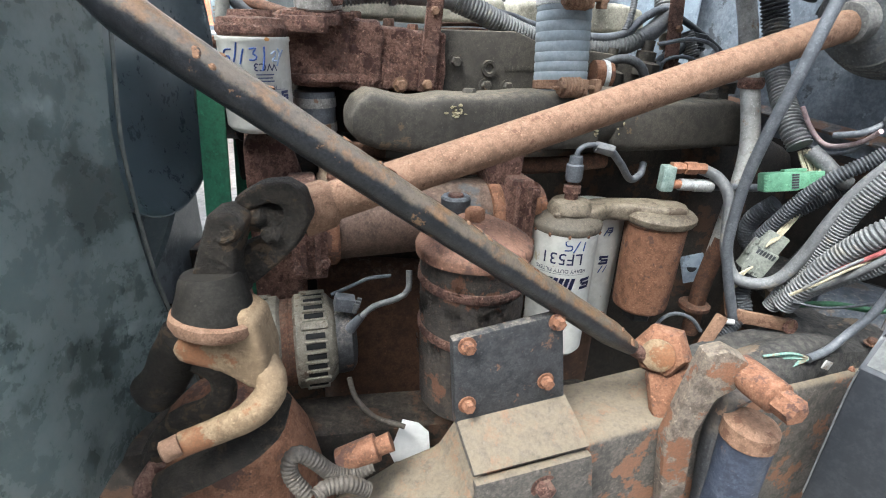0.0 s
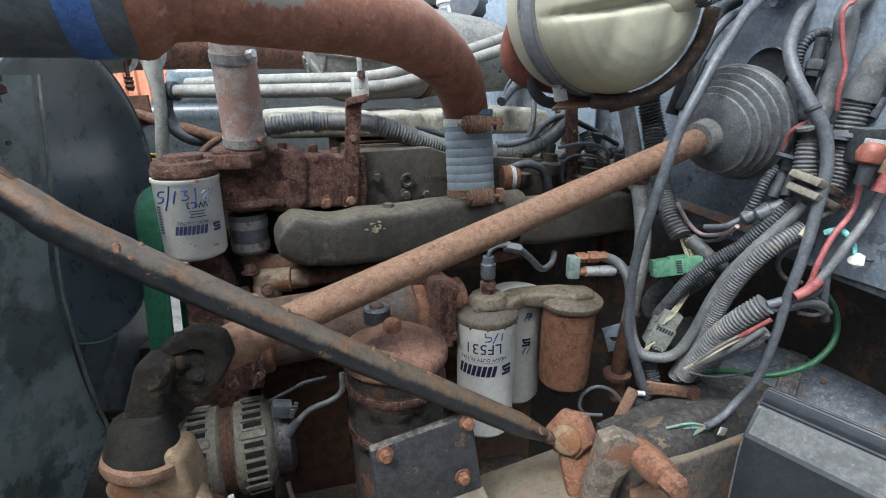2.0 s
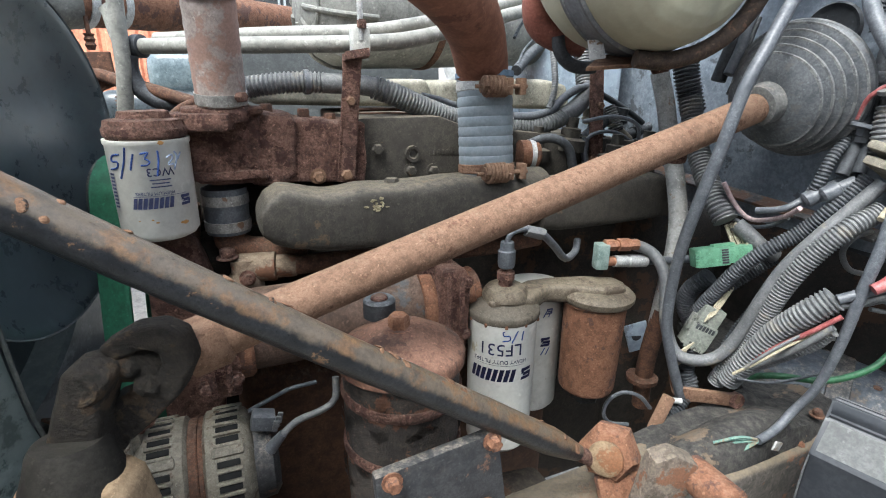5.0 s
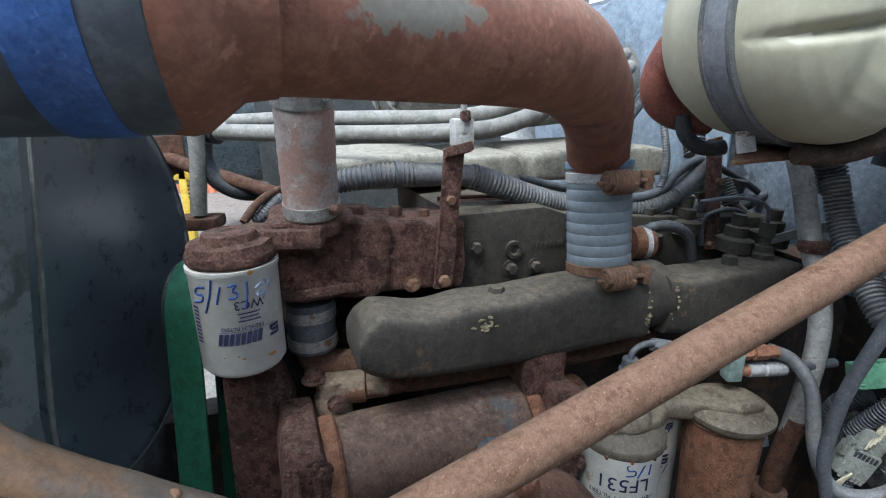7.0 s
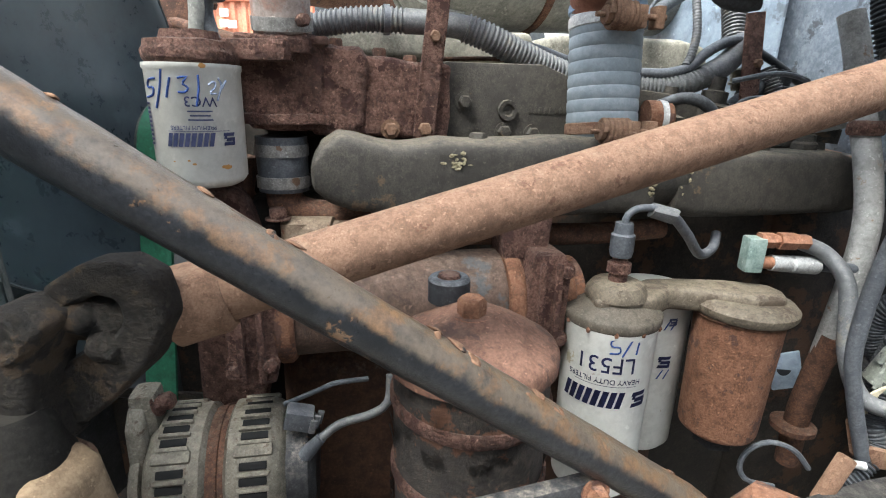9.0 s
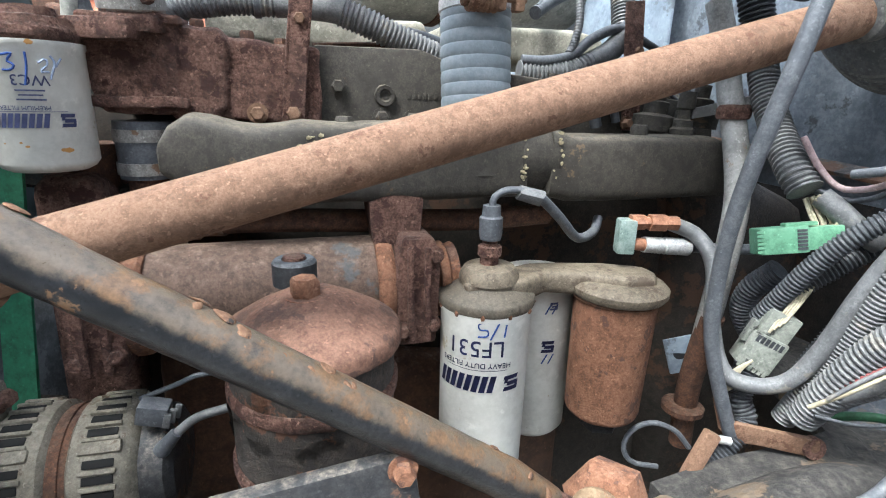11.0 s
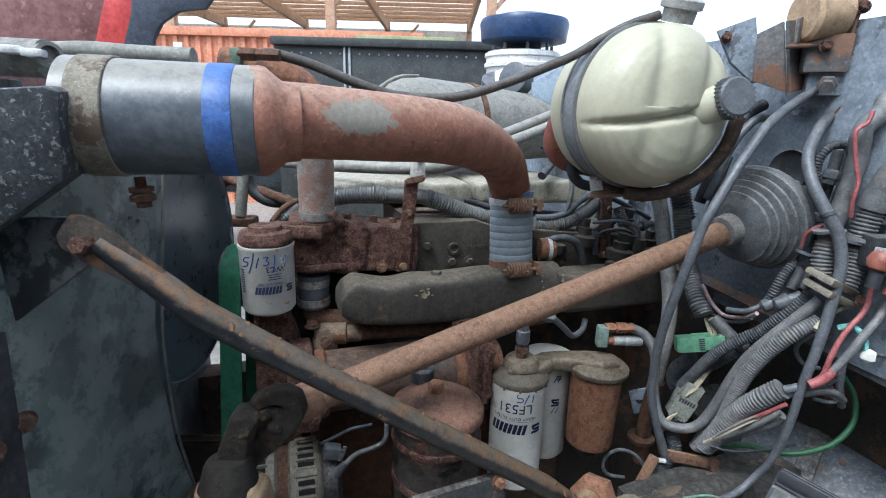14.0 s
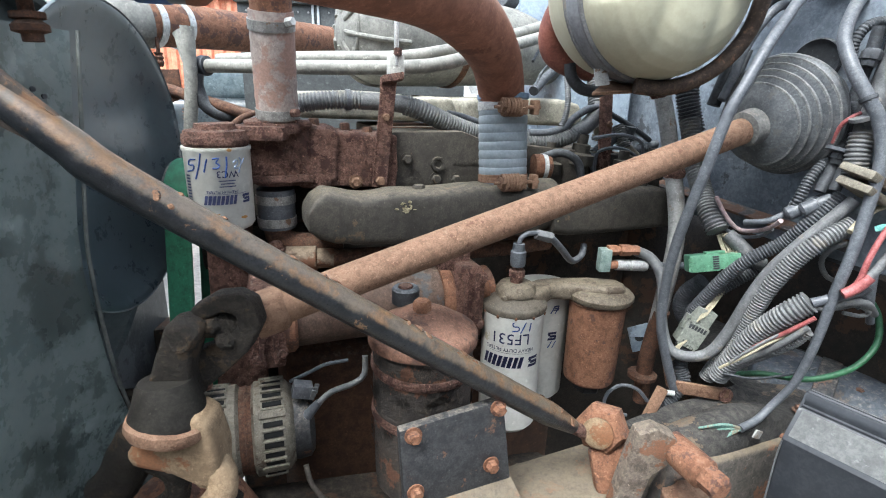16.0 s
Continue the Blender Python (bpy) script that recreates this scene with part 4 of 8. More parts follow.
# charge cooler end tank, brace plate, shroud wall
c = [(-0.468, 0.370, 1.769), (-0.330, 0.410, 1.783), (-0.318, 0.415, 1.779), (-0.327, 0.415, 1.696), (-0.345, 0.410, 1.682), (-0.519, 0.370, 1.552)]
solo("cooler_end_tank", sheet(c, 0.06, 0.006), SPECKLED, "black charge-cooler end tank speckled with pale dirt", "tank")
c = [(-0.505, 0.390, 1.646), (-0.330, 0.390, 1.653), (-0.283, 0.390, 1.633), (-0.307, 0.390, 1.610), (-0.409, 0.390, 1.534), (-0.534, 0.390, 1.520)]
brace = solo("brace_plate", sheet(c, 0.008), PANEL, "dark steel brace plate with a round hole", "bracket")
part("hole_lip", lathe([(0, 0.007), (0.003, 0.0085), (0.003, 0.005), (0.0005, 0.0045), (0.0005, 0)], (-0.392, 0.390, 1.617), (0, -1, 0), 16), STEEL, brace)

wall = thing("fan_housing", (-0.39, 0.45, 0.9), "scuffed dusty black plastic side wall around the fan", "housing")
SHROUD = mat("scuffed_shroud_plastic", (0.112, 0.140, 0.132), (0.168, 0.196, 0.184), 0.28, 0, 3.2, 0.2, spot=(0.070, 0.088, 0.082), spot_scale=7, spot_at=0.57, dust=0.2, tone=0.62, sheen=0.8, fine=2)
c = [(-0.380, 0.658, 1.680), (-0.380, 0.631, 1.561), (-0.380, 0.603, 1.438), (-0.380, 0.599, 1.380), (-0.380, 0.602, 1.307), (-0.380, 0.612, 1.224), (-0.380, 0.637, 1.124), (-0.380, 0.661, 1.016)]
edge = [(p[1], p[2]) for p in c]
bm = bmesh.new()
rows_ = []
for j, (y, z) in enumerate(edge):
    row = []
    for k in range(9):
        s = k / 8
        yy = y + (0.16 - y) * s
        xx = -0.380 - 0.028 * math.sin(min(1, s * 2.2) * math.pi * 0.5) + 0.010 * math.sin(9 * s + 3 * z)
        row.append(bm.verts.new((xx, yy, z)))
    rows_.append(row)
for a, b in zip(rows_, rows_[1:]):
    for k in range(8):
        bm.faces.new((a[k], a[k + 1], b[k + 1], b[k]))
ext = bmesh.ops.extrude_face_region(bm, geom=bm.faces[:])
bmesh.ops.translate(bm, verts=[g for g in ext["geom"] if isinstance(g, bmesh.types.BMVert)], vec=(-0.006, 0, 0))
part("moulding", roughen(bm, 0.002, 12), SHROUD, wall)
rim = [Vector((-0.379, y, z)) for y, z in edge]
part("rim", sweep(rim, 0.0026, 0.02, 8), mat("dusty_rim", (0.085, 0.092, 0.084), (0.135, 0.135, 0.118), 0.6, 0, 20, 0.2), wall, "dusty moulded rim")
for p in [(-0.388, 0.573, 1.612), (-0.388, 0.589, 1.604)]:
    part("rivet_hole", lathe([(0, 0.003), (0.002, 0.003), (0.002, 0)], p, (1, -0.3, 0), 10), RUBBER, wall)
low_panel = thing("lower_panel", (-0.38, 0.33, 0.9), "dark riveted lower panel with rusty bolts", "panel")
c = [(-0.371, 0.280, 1.568), (-0.371, 0.331, 1.549), (-0.371, 0.317, 1.326), (-0.371, 0.241, 1.395)]
part("plate", sheet(c[::-1], 0.006), PANEL, low_panel)
for p in [(-0.373, 0.331, 1.448), (-0.366, 0.283, 1.446)]:
    part("bolt", hexbolt(p, (1, -0.4, 0), 0.013, 0.008), RUST, low_panel)

# fan, ring and belt; a smooth dish stands in for the fan
shroud = thing("fan_shroud", (-0.62, 0.757, 1.07), "dark moulded fan shroud behind the fan", "fan shroud")
DARKFAN = mat("glossy_dark_shroud", (0.040, 0.052, 0.054), (0.066, 0.080, 0.082), 0.34, 0, 12, 0.08, dust=0.15, tone=0.85, sheen=0.6)
part("backing", lathe([(0, 0.36), (0.006, 0.36), (0.006, 0.21), (0.020, 0.20), (0.020, 0)], Vector((-0.60, 0.72, 1.42)), (1, 0, 0), 64), DARKFAN, shroud)
part("lip", lathe([(0, 0.352), (0.05, 0.352), (0.056, 0.345), (0.05, 0.338), (0.0, 0.338)], Vector((-0.595, 0.72, 1.42)), (1, 0, 0), 64, ring=True), DARKFAN, shroud)
FANMAT = mat("dark_moulded_dish", (0.050, 0.066, 0.073), (0.078, 0.098, 0.106), 0.30, 0, 5, 0.05, dust=0.15, dust_col=(0.13, 0.135, 0.135), tone=0.85, sheen=0.9)
FC = Vector((-0.470, 0.757, 1.505))
dish = [(0.0, 0.0), (0.0, 0.185), (0.046, 0.200), (0.052, 0.206), (0.056, 0.2085), (0.059, 0.2080), (0.0595, 0.2045), (0.057, 0.196), (0.050, 0.183), (0.042, 0.165), (0.036, 0.145), (0.032, 0.120), (0.030, 0.090), (0.0295, 0.045), (0.0292, 0.0)]
part("dish", lathe(dish, FC, (1, 0, 0), 96, squash=1.10), FANMAT, shroud, "smooth glossy dark blue-grey dish in place of the fan")
part("pale_lip", lathe([(0.0575, 0.2070), (0.0600, 0.2088), (0.0612, 0.2080), (0.0590, 0.2060)], FC, (1, 0, 0), 96, squash=1.10, ring=True), mat("pale_lip", (0.075, 0.088, 0.092), (0.12, 0.135, 0.138), 0.4, 0, 12, 0.1), shroud, "thin paler lip")
belt = thing("drive_belt", (-0.358, 0.76, 0.9), "wide green ribbed drive belt", "belt")
PU, PL, PR = Vector((-0.352, 0.858, 1.432)), Vector((-0.352, 0.775, 0.93)), 0.062
away = (PU - PL).normalized()
out_ = Vector((0, -away.z, away.y))
if out_.y > 0:
    out_ = -out_
loop = []
for k in range(17):
    a = math.pi * k / 16
    loop.append(PU + out_ * (PR * math.cos(a)) + away * (PR * math.sin(a)))
for k in range(17):
    a = math.pi * k / 16
    loop.append(PL - out_ * (PR * math.cos(a)) - away * (PR * math.sin(a)))
bm = bmesh.new()
rings = []
for p in loop:
    c_ = PU if (p - PU).length < (p - PL).length else PL
    n_ = (p - c_).normalized()
    section = [(-0.0205, 0.0), (-0.0205, 0.004)]
    for k in range(8):  # shallow ribs across its back
        section += [(-0.0190 + 0.0047 * k, 0.0056), (-0.0166 + 0.0047 * k, 0.0049)]
    section += [(0.0205, 0.004), (0.0205, 0.0)]
    rings.append([bm.verts.new(p + Vector((x, 0, 0)) + n_ * h) for x, h in section])
for a_, b_ in zip(rings, rings[1:] + rings[:1]):
    for j in range(len(a_)):
        bm.faces.new((a_[j], a_[(j + 1) % len(a_)], b_[(j + 1) % len(a_)], b_[j]))
part("loop", bm, BELT, belt)
for at in (PU, PL):
    pulley = thing("belt_pulley", at - Vector((0, 0, PR)), "dark steel belt pulley", "pulley", "belt pulleys")
    part("wheel", lathe([(-0.025, 0.064), (-0.022, 0.064), (-0.021, 0.0605), (0.021, 0.0605), (0.022, 0.064), (0.025, 0.064), (0.025, 0.03), (0.030, 0.028), (0.030, 0)], at, (1, 0, 0), 40), BLACK_PLATE, pulley)
    part("hub_nut", hexbolt(at + Vector((0.030, 0, 0)), (1, 0, 0), 0.016, 0.012), RUST_DARK, pulley)
radiator = thing("radiator", (-0.7, 0.85, 0.7), "dark finned truck radiator behind the fan", "radiator")
part("core", box((0.06, 1.0, 0.95), Matrix.Translation((-0.68, 0.80, 1.20)), 0.01), PANEL, radiator)

# ---- expansion tank ----
tank = thing("expansion_tank", (0.415, 0.86, 1.64), "round cream plastic coolant expansion tank held by straps", "tank")
TC, TW = Vector((0.428, 0.705, 1.783)), Vector((-0.30, 0.95, 0)).normalized()
prof = [(0.000, 0.0), (0.000, 0.03), (0.002, 0.06), (0.007, 0.082), (0.014, 0.098), (0.024, 0.112), (0.038, 0.124), (0.056, 0.132), (0.075, 0.136), (0.11, 0.137), (0.155, 0.137), (0.19, 0.131), (0.222, 0.114), (0.245, 0.086), (0.255, 0.0)]
fine = []
for (d0, r0), (d1, r1) in zip(prof, prof[1:]):
    for k in range(6):
        fine.append((d0 + (d1 - d0) * k / 6, r0 + (r1 - r0) * k / 6))
fine.append(prof[-1])
bm = lathe(fine, TC, TW, 220)
for v in bm.verts:
    q = v.co - TC
    dx, dz = q.x, q.z
    sl = math.exp(-((dz + 0.010 - 0.20 * dx - 0.5 * dx * dx) / 0.0065) ** 2) * 0.013
    for gx, w, dep in ((-0.050, 0.014, 0.008), (0.040, 0.014, 0.008), (-0.005, 0.03, -0.004)):
        sl += math.exp(-((dx - gx - 0.12 * dz) / w) ** 2) * dep * (1 if dz > 0 else 0.5)
    if q.dot(TW) < 0.095:
        v.co += TW * sl
part("shell", bm, TANK, tank)
nw = Vector((0.14, -0.95, 0.16)).normalized()
CAPC = Vector((0.508, 0.722, 1.801))
part("filler_neck", sweep([(0.425, 0.775, 1.768), (0.462, 0.752, 1.782), (0.490, 0.742, 1.793), CAPC - nw * 0.012], lambda s, k: 0.046 - 0.018 * s, 0.008, 26), TANK, tank)
bm = lathe([(-0.015, 0.030), (-0.013, 0.0315), (0.012, 0.0315), (0.016, 0.028), (0.016, 0)], CAPC, nw, 36)
CAPGREY = mat("greyed_cap_plastic", (0.085, 0.092, 0.100), (0.125, 0.133, 0.142), 0.45, 0, 40, 0.1, tone=0.85)
fcap = part("filler_cap", bm, CAPGREY, tank, "ribbed greyed black filler cap")
for k in range(28):
    a = 2 * math.pi * k / 28
    u, v_, w = frame_of(nw)
    bm = box((0.0026, 0.0026, 0.026), Matrix.Translation(CAPC + u * (0.0318 * math.cos(a)) + v_ * (0.0318 * math.sin(a))) @ Matrix((u, v_, w)).transposed().to_4x4(), 0)
    part("rib", bm, CAPGREY, fcap)
part("strap", lathe([(0.102, 0.1372), (0.103, 0.1395), (0.132, 0.1395), (0.133, 0.1372)], TC, TW, 72), mat("blue_grey_strap", (0.140, 0.148, 0.158), (0.190, 0.198, 0.207), 0.5, 0, 30, 0.1, dust=0.2), tank, "blue-grey rubber-faced strap")
for d in (0.098, 0.135):
    part("rubber_edging", lathe([(d - 0.004, 0.138), (d - 0.002, 0.1418), (d + 0.002, 0.1418), (d + 0.004, 0.138)], TC, TW, 72), LOOM, tank)
part("pressure_cap", lathe([(0, 0.026), (0.02, 0.027), (0.022, 0.034), (0.034, 0.034), (0.038, 0.028), (0.038, 0)], (0.436, 0.800, 1.923), (0.1, -0.25, 1), 26), GREY_METAL, tank, "dull metal pressure cap")
part("strap_clip", sheet([(0.314, 0.800, 1.661), (0.336, 0.800, 1.663), (0.343, 0.800, 1.638), (0.320, 0.800, 1.635)], 0.004), STEEL, tank)
shelf = thing("tank_bracket", (0.42, 0.86, 1.60), "rusty bent bracket carrying the expansion tank", "bracket")
part("shelf", sheet([(0.316, 0.800, 1.626), (0.404, 0.800, 1.633), (0.470, 0.860, 1.652), (0.359, 0.860, 1.646)], 0.006), RUST_TUBE, shelf)
part("lip", sheet([(0.404, 0.800, 1.633), (0.431, 0.800, 1.647), (0.437, 0.800, 1.622), (0.414, 0.800, 1.617)], 0.006), RUST, shelf)
bm = sweep([TC + TW * 0.075 + Vector((0.149 * math.sin(a), 0, -0.149 * math.cos(a))) for a in (-0.2, 0.1, 0.45, 0.8, 1.15, 1.5)], 0.012, 0.012, 12)
part("cradle", bm, mat("dark_brown_cradle", (0.045, 0.030, 0.021), (0.085, 0.058, 0.041), 0.85, 0, 50, 0.5, spot=(0.15, 0.085, 0.055), spot_scale=30, spot_at=0.6), shelf)
leg = [(0.406, 1.024, 1.631), (0.434, 1.034, 1.635), (0.441, 1.009, 1.452), (0.413, 1.000, 1.453)]
part("leg", sheet(leg, 0.006), RUST, shelf)
for p in [(0.429, 1.022, 1.565), (0.418, 0.997, 1.464)]:
    part("bolt", hexbolt(p, FACE, 0.010, 0.010), RUST_TUBE, shelf)
out_hose = thing("tank_outlet_hose", (0.29, 0.93, 1.66), "faded red rubber outlet hose clamped to the tank", "hose")
part("tube", sweep([(0.292, 0.895, 1.778), (0.281, 0.912, 1.755), (0.275, 0.927, 1.725), (0.283, 0.937, 1.697), (0.310, 0.942, 1.678), (0.36, 0.945, 1.668)], 0.0235, 0.006, 22), mat("red_brown_hose", (0.15, 0.048, 0.034), (0.21, 0.08, 0.055), 0.6, 0, 40, 0.1, dust=0.3), out_hose)
part("clamp", lathe([(0, 0.0245), (0.001, 0.0258), (0.013, 0.0258), (0.014, 0.0245)], (0.291, 0.897, 1.776), (-0.4, 0.6, -0.8), 28), STEEL, out_hose, "worm-drive steel clamp")
part("clamp_screw", box((0.022, 0.012, 0.012), Matrix.Translation((0.268, 0.884, 1.776)) @ pose(0, 0, 0, 10, 20, 30), 0.002), STEEL, out_hose)

# ---- steering shaft ----
shaft = thing("steering_shaft", (0.2, 0.6, 1.35), "rusty tubular steering shaft between joint and firewall boot", "shaft")
bm = sweep([(-0.130, 0.489, 1.381), (0.22, 0.6235, 1.4814), (0.565, 0.756, 1.581)], 0.0205, 0.02, 24)
part("tube", bm, RUST_TUBE, shaft)
sw = Vector((0.7, 0.28, 0.187)).normalized()
part("welded_end", roughen(lathe([(0, 0.026), (0.03, 0.026), (0.036, 0.022)], Vector((-0.140, 0.485, 1.378)), sw, 22), 0.0015, 60), RUST_TUBE, shaft)
boot = thing("steering_boot", (0.62, 0.78, 1.5), "black ribbed rubber boot where the shaft meets the firewall", "boot")
prof = [(0.024, 0.036), (0.027, 0.046), (0.030, 0.054)]
for k in range(5):
    d, r = 0.032 + 0.0118 * k, 0.060 + 0.0072 * k
    prof += [(d, r - 0.002), (d + 0.0025, r + 0.0040), (d + 0.0045, r + 0.0044), (d + 0.0075, r + 0.0010), (d + 0.0110, r + 0.0022)]
prof += [(0.0925, 0.0945), (0.096, 0.0955), (0.105, 0.092), (0.108, 0.050), (0.19, 0.048)]
part("bellows", lathe(prof, (0.540, 0.745, 1.576), sw, 64), mat("dusty_bellows_rubber", (0.070, 0.075, 0.081), (0.115, 0.121, 0.127), 0.5, 0, 50, 0.25, spot=(0.105, 0.104, 0.100), spot_scale=34, spot_at=0.60, dust=0.5, dust_col=(0.18, 0.175, 0.16)), boot)
RIDGE = mat("rubbed_pale_ridge", (0.110, 0.111, 0.110), (0.175, 0.174, 0.168), 0.7, 0, 60, 0.2, spot=(0.08, 0.082, 0.084), spot_scale=40, spot_at=0.56)
for k in range(5):
    d, r = 0.032 + 0.0118 * k, 0.060 + 0.0072 * k
    part("ridge", roughen(lathe([(d + 0.0018, r + 0.0030), (d + 0.0024, r + 0.0048), (d + 0.0038, r + 0.0054), (d + 0.0050, r + 0.0048), (d + 0.0054, r + 0.0030)], (0.540, 0.745, 1.576), sw, 64), 0.0004, 60), RIDGE, boot, "dust-rubbed grey ridge")
part("collar", lathe([(0, 0.0225), (0.002, 0.027), (0.028, 0.029), (0.030, 0.042)], (0.540, 0.745, 1.576), sw, 28), mat("dusty_collar", (0.095, 0.094, 0.090), (0.15, 0.147, 0.138), 0.7, 0, 50, 0.2, dust=0.4), boot)

joint = thing("universal_joint", (-0.170, 0.450, 1.319), "grimy dark steel universal joint caked in old grease", "joint")
GRIME = mat("greasy_grime", (0.017, 0.014, 0.011), (0.036, 0.029, 0.022), 0.7, 0, 50, 0.9, spot=(0.066, 0.044, 0.027), spot_scale=30, spot_at=0.57, dust=0.3, dust_col=(0.070, 0.056, 0.042), tone=0.55, fine=4, sheen=0.25)
# lower fork: a forged arm with a bearing in its head, and the upper fork that closes about the cross
arm = [(-0.206, 1.396), (-0.186, 1.400), (-0.171, 1.390), (-0.182, 1.366), (-0.188, 1.338), (-0.184, 1.306), (-0.240, 1.302), (-0.228, 1.338), (-0.217, 1.366)]
part("lower_yoke", roughen(slab(arm, 0.040, pose(0, 0.420, 0), 0.008, None, 3), 0.0014, 45), GRIME, joint)
part("bearing_cap", roughen(lathe([(-0.010, 0.0135), (-0.001, 0.0135), (0.001, 0.0120), (0.0012, 0.0095), (-0.0008, 0.0085), (-0.0008, 0)], (-0.191, 0.4200, 1.383), (-0.10, -0.98, 0.10), 24), 0.0008, 60), GRIME, joint)
fork = [(-0.192, 1.402), (-0.166, 1.418), (-0.142, 1.421), (-0.125, 1.413), (-0.119, 1.385), (-0.134, 1.357), (-0.158, 1.334), (-0.178, 1.316), (-0.200, 1.306), (-0.206, 1.330), (-0.192, 1.352), (-0.170, 1.363), (-0.154, 1.373), (-0.144, 1.385), (-0.146, 1.397), (-0.158, 1.401), (-0.178, 1.390)]
part("upper_yoke", roughen(slab(fork, 0.026, pose(0, 0.446, 0), 0.006, None, 3), 0.0014, 45), GRIME, joint)
part("yoke_base", roughen(lathe([(0, 0.019), (0.012, 0.0235), (0.026, 0.0235), (0.030, 0.020)], Vector((-0.146, 0.481, 1.376)), sw, 24), 0.0012, 45), GRIME, joint)
part("cross", roughen(box((0.026, 0.03, 0.026), Matrix.Translation((-0.162, 0.466, 1.383)) @ pose(0, 0, 0, 20, 25, 20), 0.010, None, 4), 0.003, 60), GRIME, joint)
part("cross_arm", roughen(lathe([(0, 0.011), (0.03, 0.013), (0.045, 0.011)], (-0.184, 0.455, 1.380), (0.9, 0.2, -0.05), 14), 0.0012, 60), GRIME, joint)
for q in ((-0.171, 0.452, 1.384), (-0.158, 0.450, 1.368)):
    bm = bmesh.new()
    bmesh.ops.create_icosphere(bm, subdivisions=3, radius=0.011, matrix=Matrix.Translation(q))
    part("grease_lump", roughen(bm, 0.0035, 110), GRIME, joint)

# ---- alternator ----
VOID = mat("deep_dark_slot", (0.006, 0.006, 0.006), (0.010, 0.009, 0.008), 0.9, 0, 40, 0)
alt = thing("alternator", (-0.21, 0.655, 1.05), "dirty alloy alternator with slotted end housings", "alternator")
AA, AW, AR = Vector((-0.298, 0.651, 1.092)), Vector((0.96, 0.28, 0)).normalized(), 0.075
part("front_housing", roughen(lathe([(-0.004, 0.030), (-0.002, 0.052), (0.004, 0.066), (0.013, AR - 0.003), (0.020, AR - 0.001), (0.058, AR - 0.001), (0.063, AR - 0.007)], AA, AW, 48), 0.0009, 60), ALLOY, alt)
part("stator_band", roughen(lathe([(0.058, AR - 0.009), (0.064, AR - 0.007), (0.082, AR - 0.007), (0.088, AR - 0.009)], AA, AW, 48), 0.0006, 60), RUST_DARK, alt, "brown rusted stator band")
part("band_seam", lathe([(0.0715, AR - 0.0068), (0.072, AR - 0.0052), (0.0745, AR - 0.0052), (0.075, AR - 0.0068)], AA, AW, 48), RUST_DARK, alt)
part("rear_housing", roughen(lathe([(0.081, AR - 0.007), (0.085, AR - 0.001), (0.124, AR - 0.001), (0.134, AR - 0.005), (0.143, AR - 0.016), (0.147, 0.03)], AA, AW, 48), 0.0009, 60), ALLOY, alt)
part("end_cover", roughen(lathe([(0.138, 0.058), (0.150, 0.060), (0.166, 0.058), (0.174, 0.048), (0.174, 0)], AA, AW, 32), 0.0008, 60), BLACK_PLATE, alt, "black plastic end cover")
u_, v_, w_ = frame_of(AW)
for d0, dl in ((0.031, 0.026), (0.112, 0.028)):
    for k in range(30):
        a = 2 * math.pi * k / 30
        rad = u_ * math.cos(a) + v_ * math.sin(a)
        tan = w_.cross(rad)
        m = Matrix((tan, w_, rad)).transposed().to_4x4()
        m.translation = AA + w_ * d0 + rad * (AR - 0.0012)
        if k % 6 == 5:  # a solid boss with its through bolt
            part("boss", roughen(box((0.013, dl + 0.012, 0.007), m, 0.003), 0.0006, 80), ALLOY, alt)
            continue
        part("vent_slot", box((0.0082, dl, 0.0034), m, 0.0012), VOID, alt)
        m2 = m.copy()
        m2.translation = AA + w_ * d0 + (u_ * math.cos(a + math.pi / 30) + v_ * math.sin(a + math.pi / 30)) * (AR + 0.0002)
        part("finger", box((0.0048, dl + 0.006, 0.0052), m2, 0.0018), ALLOY, alt)
part("front_flange", roughen(lathe([(-0.016, 0.020), (-0.016, 0.050), (-0.011, 0.054), (-0.005, 0.054), (-0.004, 0.046)], AA, AW, 36), 0.0009, 60), ALLOY, alt)
part("front_bracket", roughen(slab([(-0.020, -0.100), (0.020, -0.100), (0.030, -0.02), (0.026, 0.080), (0.010, 0.098), (-0.016, 0.096), (-0.028, 0.03)], 0.018, Matrix.Translation((-0.312, 0.640, 1.092)) @ pose(0, 0, 0, 0, 0, -74), 0.006, None, 3), 0.0010, 50), ALLOY, alt)
part("plug", box((0.030, 0.024, 0.022), Matrix.Translation((-0.138, 0.668, 1.168)) @ pose(0, 0, 0, 0, 15, 16), 0.003), CABLE, alt)
for k in range(3):
    part("plug_pin", box((0.007, 0.004, 0.016), Matrix.Translation((-0.120 + 0.001 * k, 0.660 + 0.009 * k, 1.163)) @ pose(0, 0, 0, 0, 15, 16), 0.001), LOOM, alt)
part("mount_ear", roughen(box((0.028, 0.035, 0.06), Matrix.Translation((-0.300, 0.650, 1.172)) @ pose(0, 0, 0, 0, 0, 16), 0.008), 0.001, 50), ALLOY, alt)
part("mount_bolt", hexbolt((-0.285, 0.645, 1.187), (0.9, 0.2, 0.3), 0.014, 0.016), RUST, alt)
part("wire", sweep([(-0.135, 0.655, 1.123), (-0.114, 0.660, 1.146), (-0.093, 0.670, 1.162), (-0.061, 0.680, 1.170), (-0.043, 0.690, 1.181), (-0.042, 0.700, 1.210)], 0.0048, 0.01, 10), LOOM, alt)
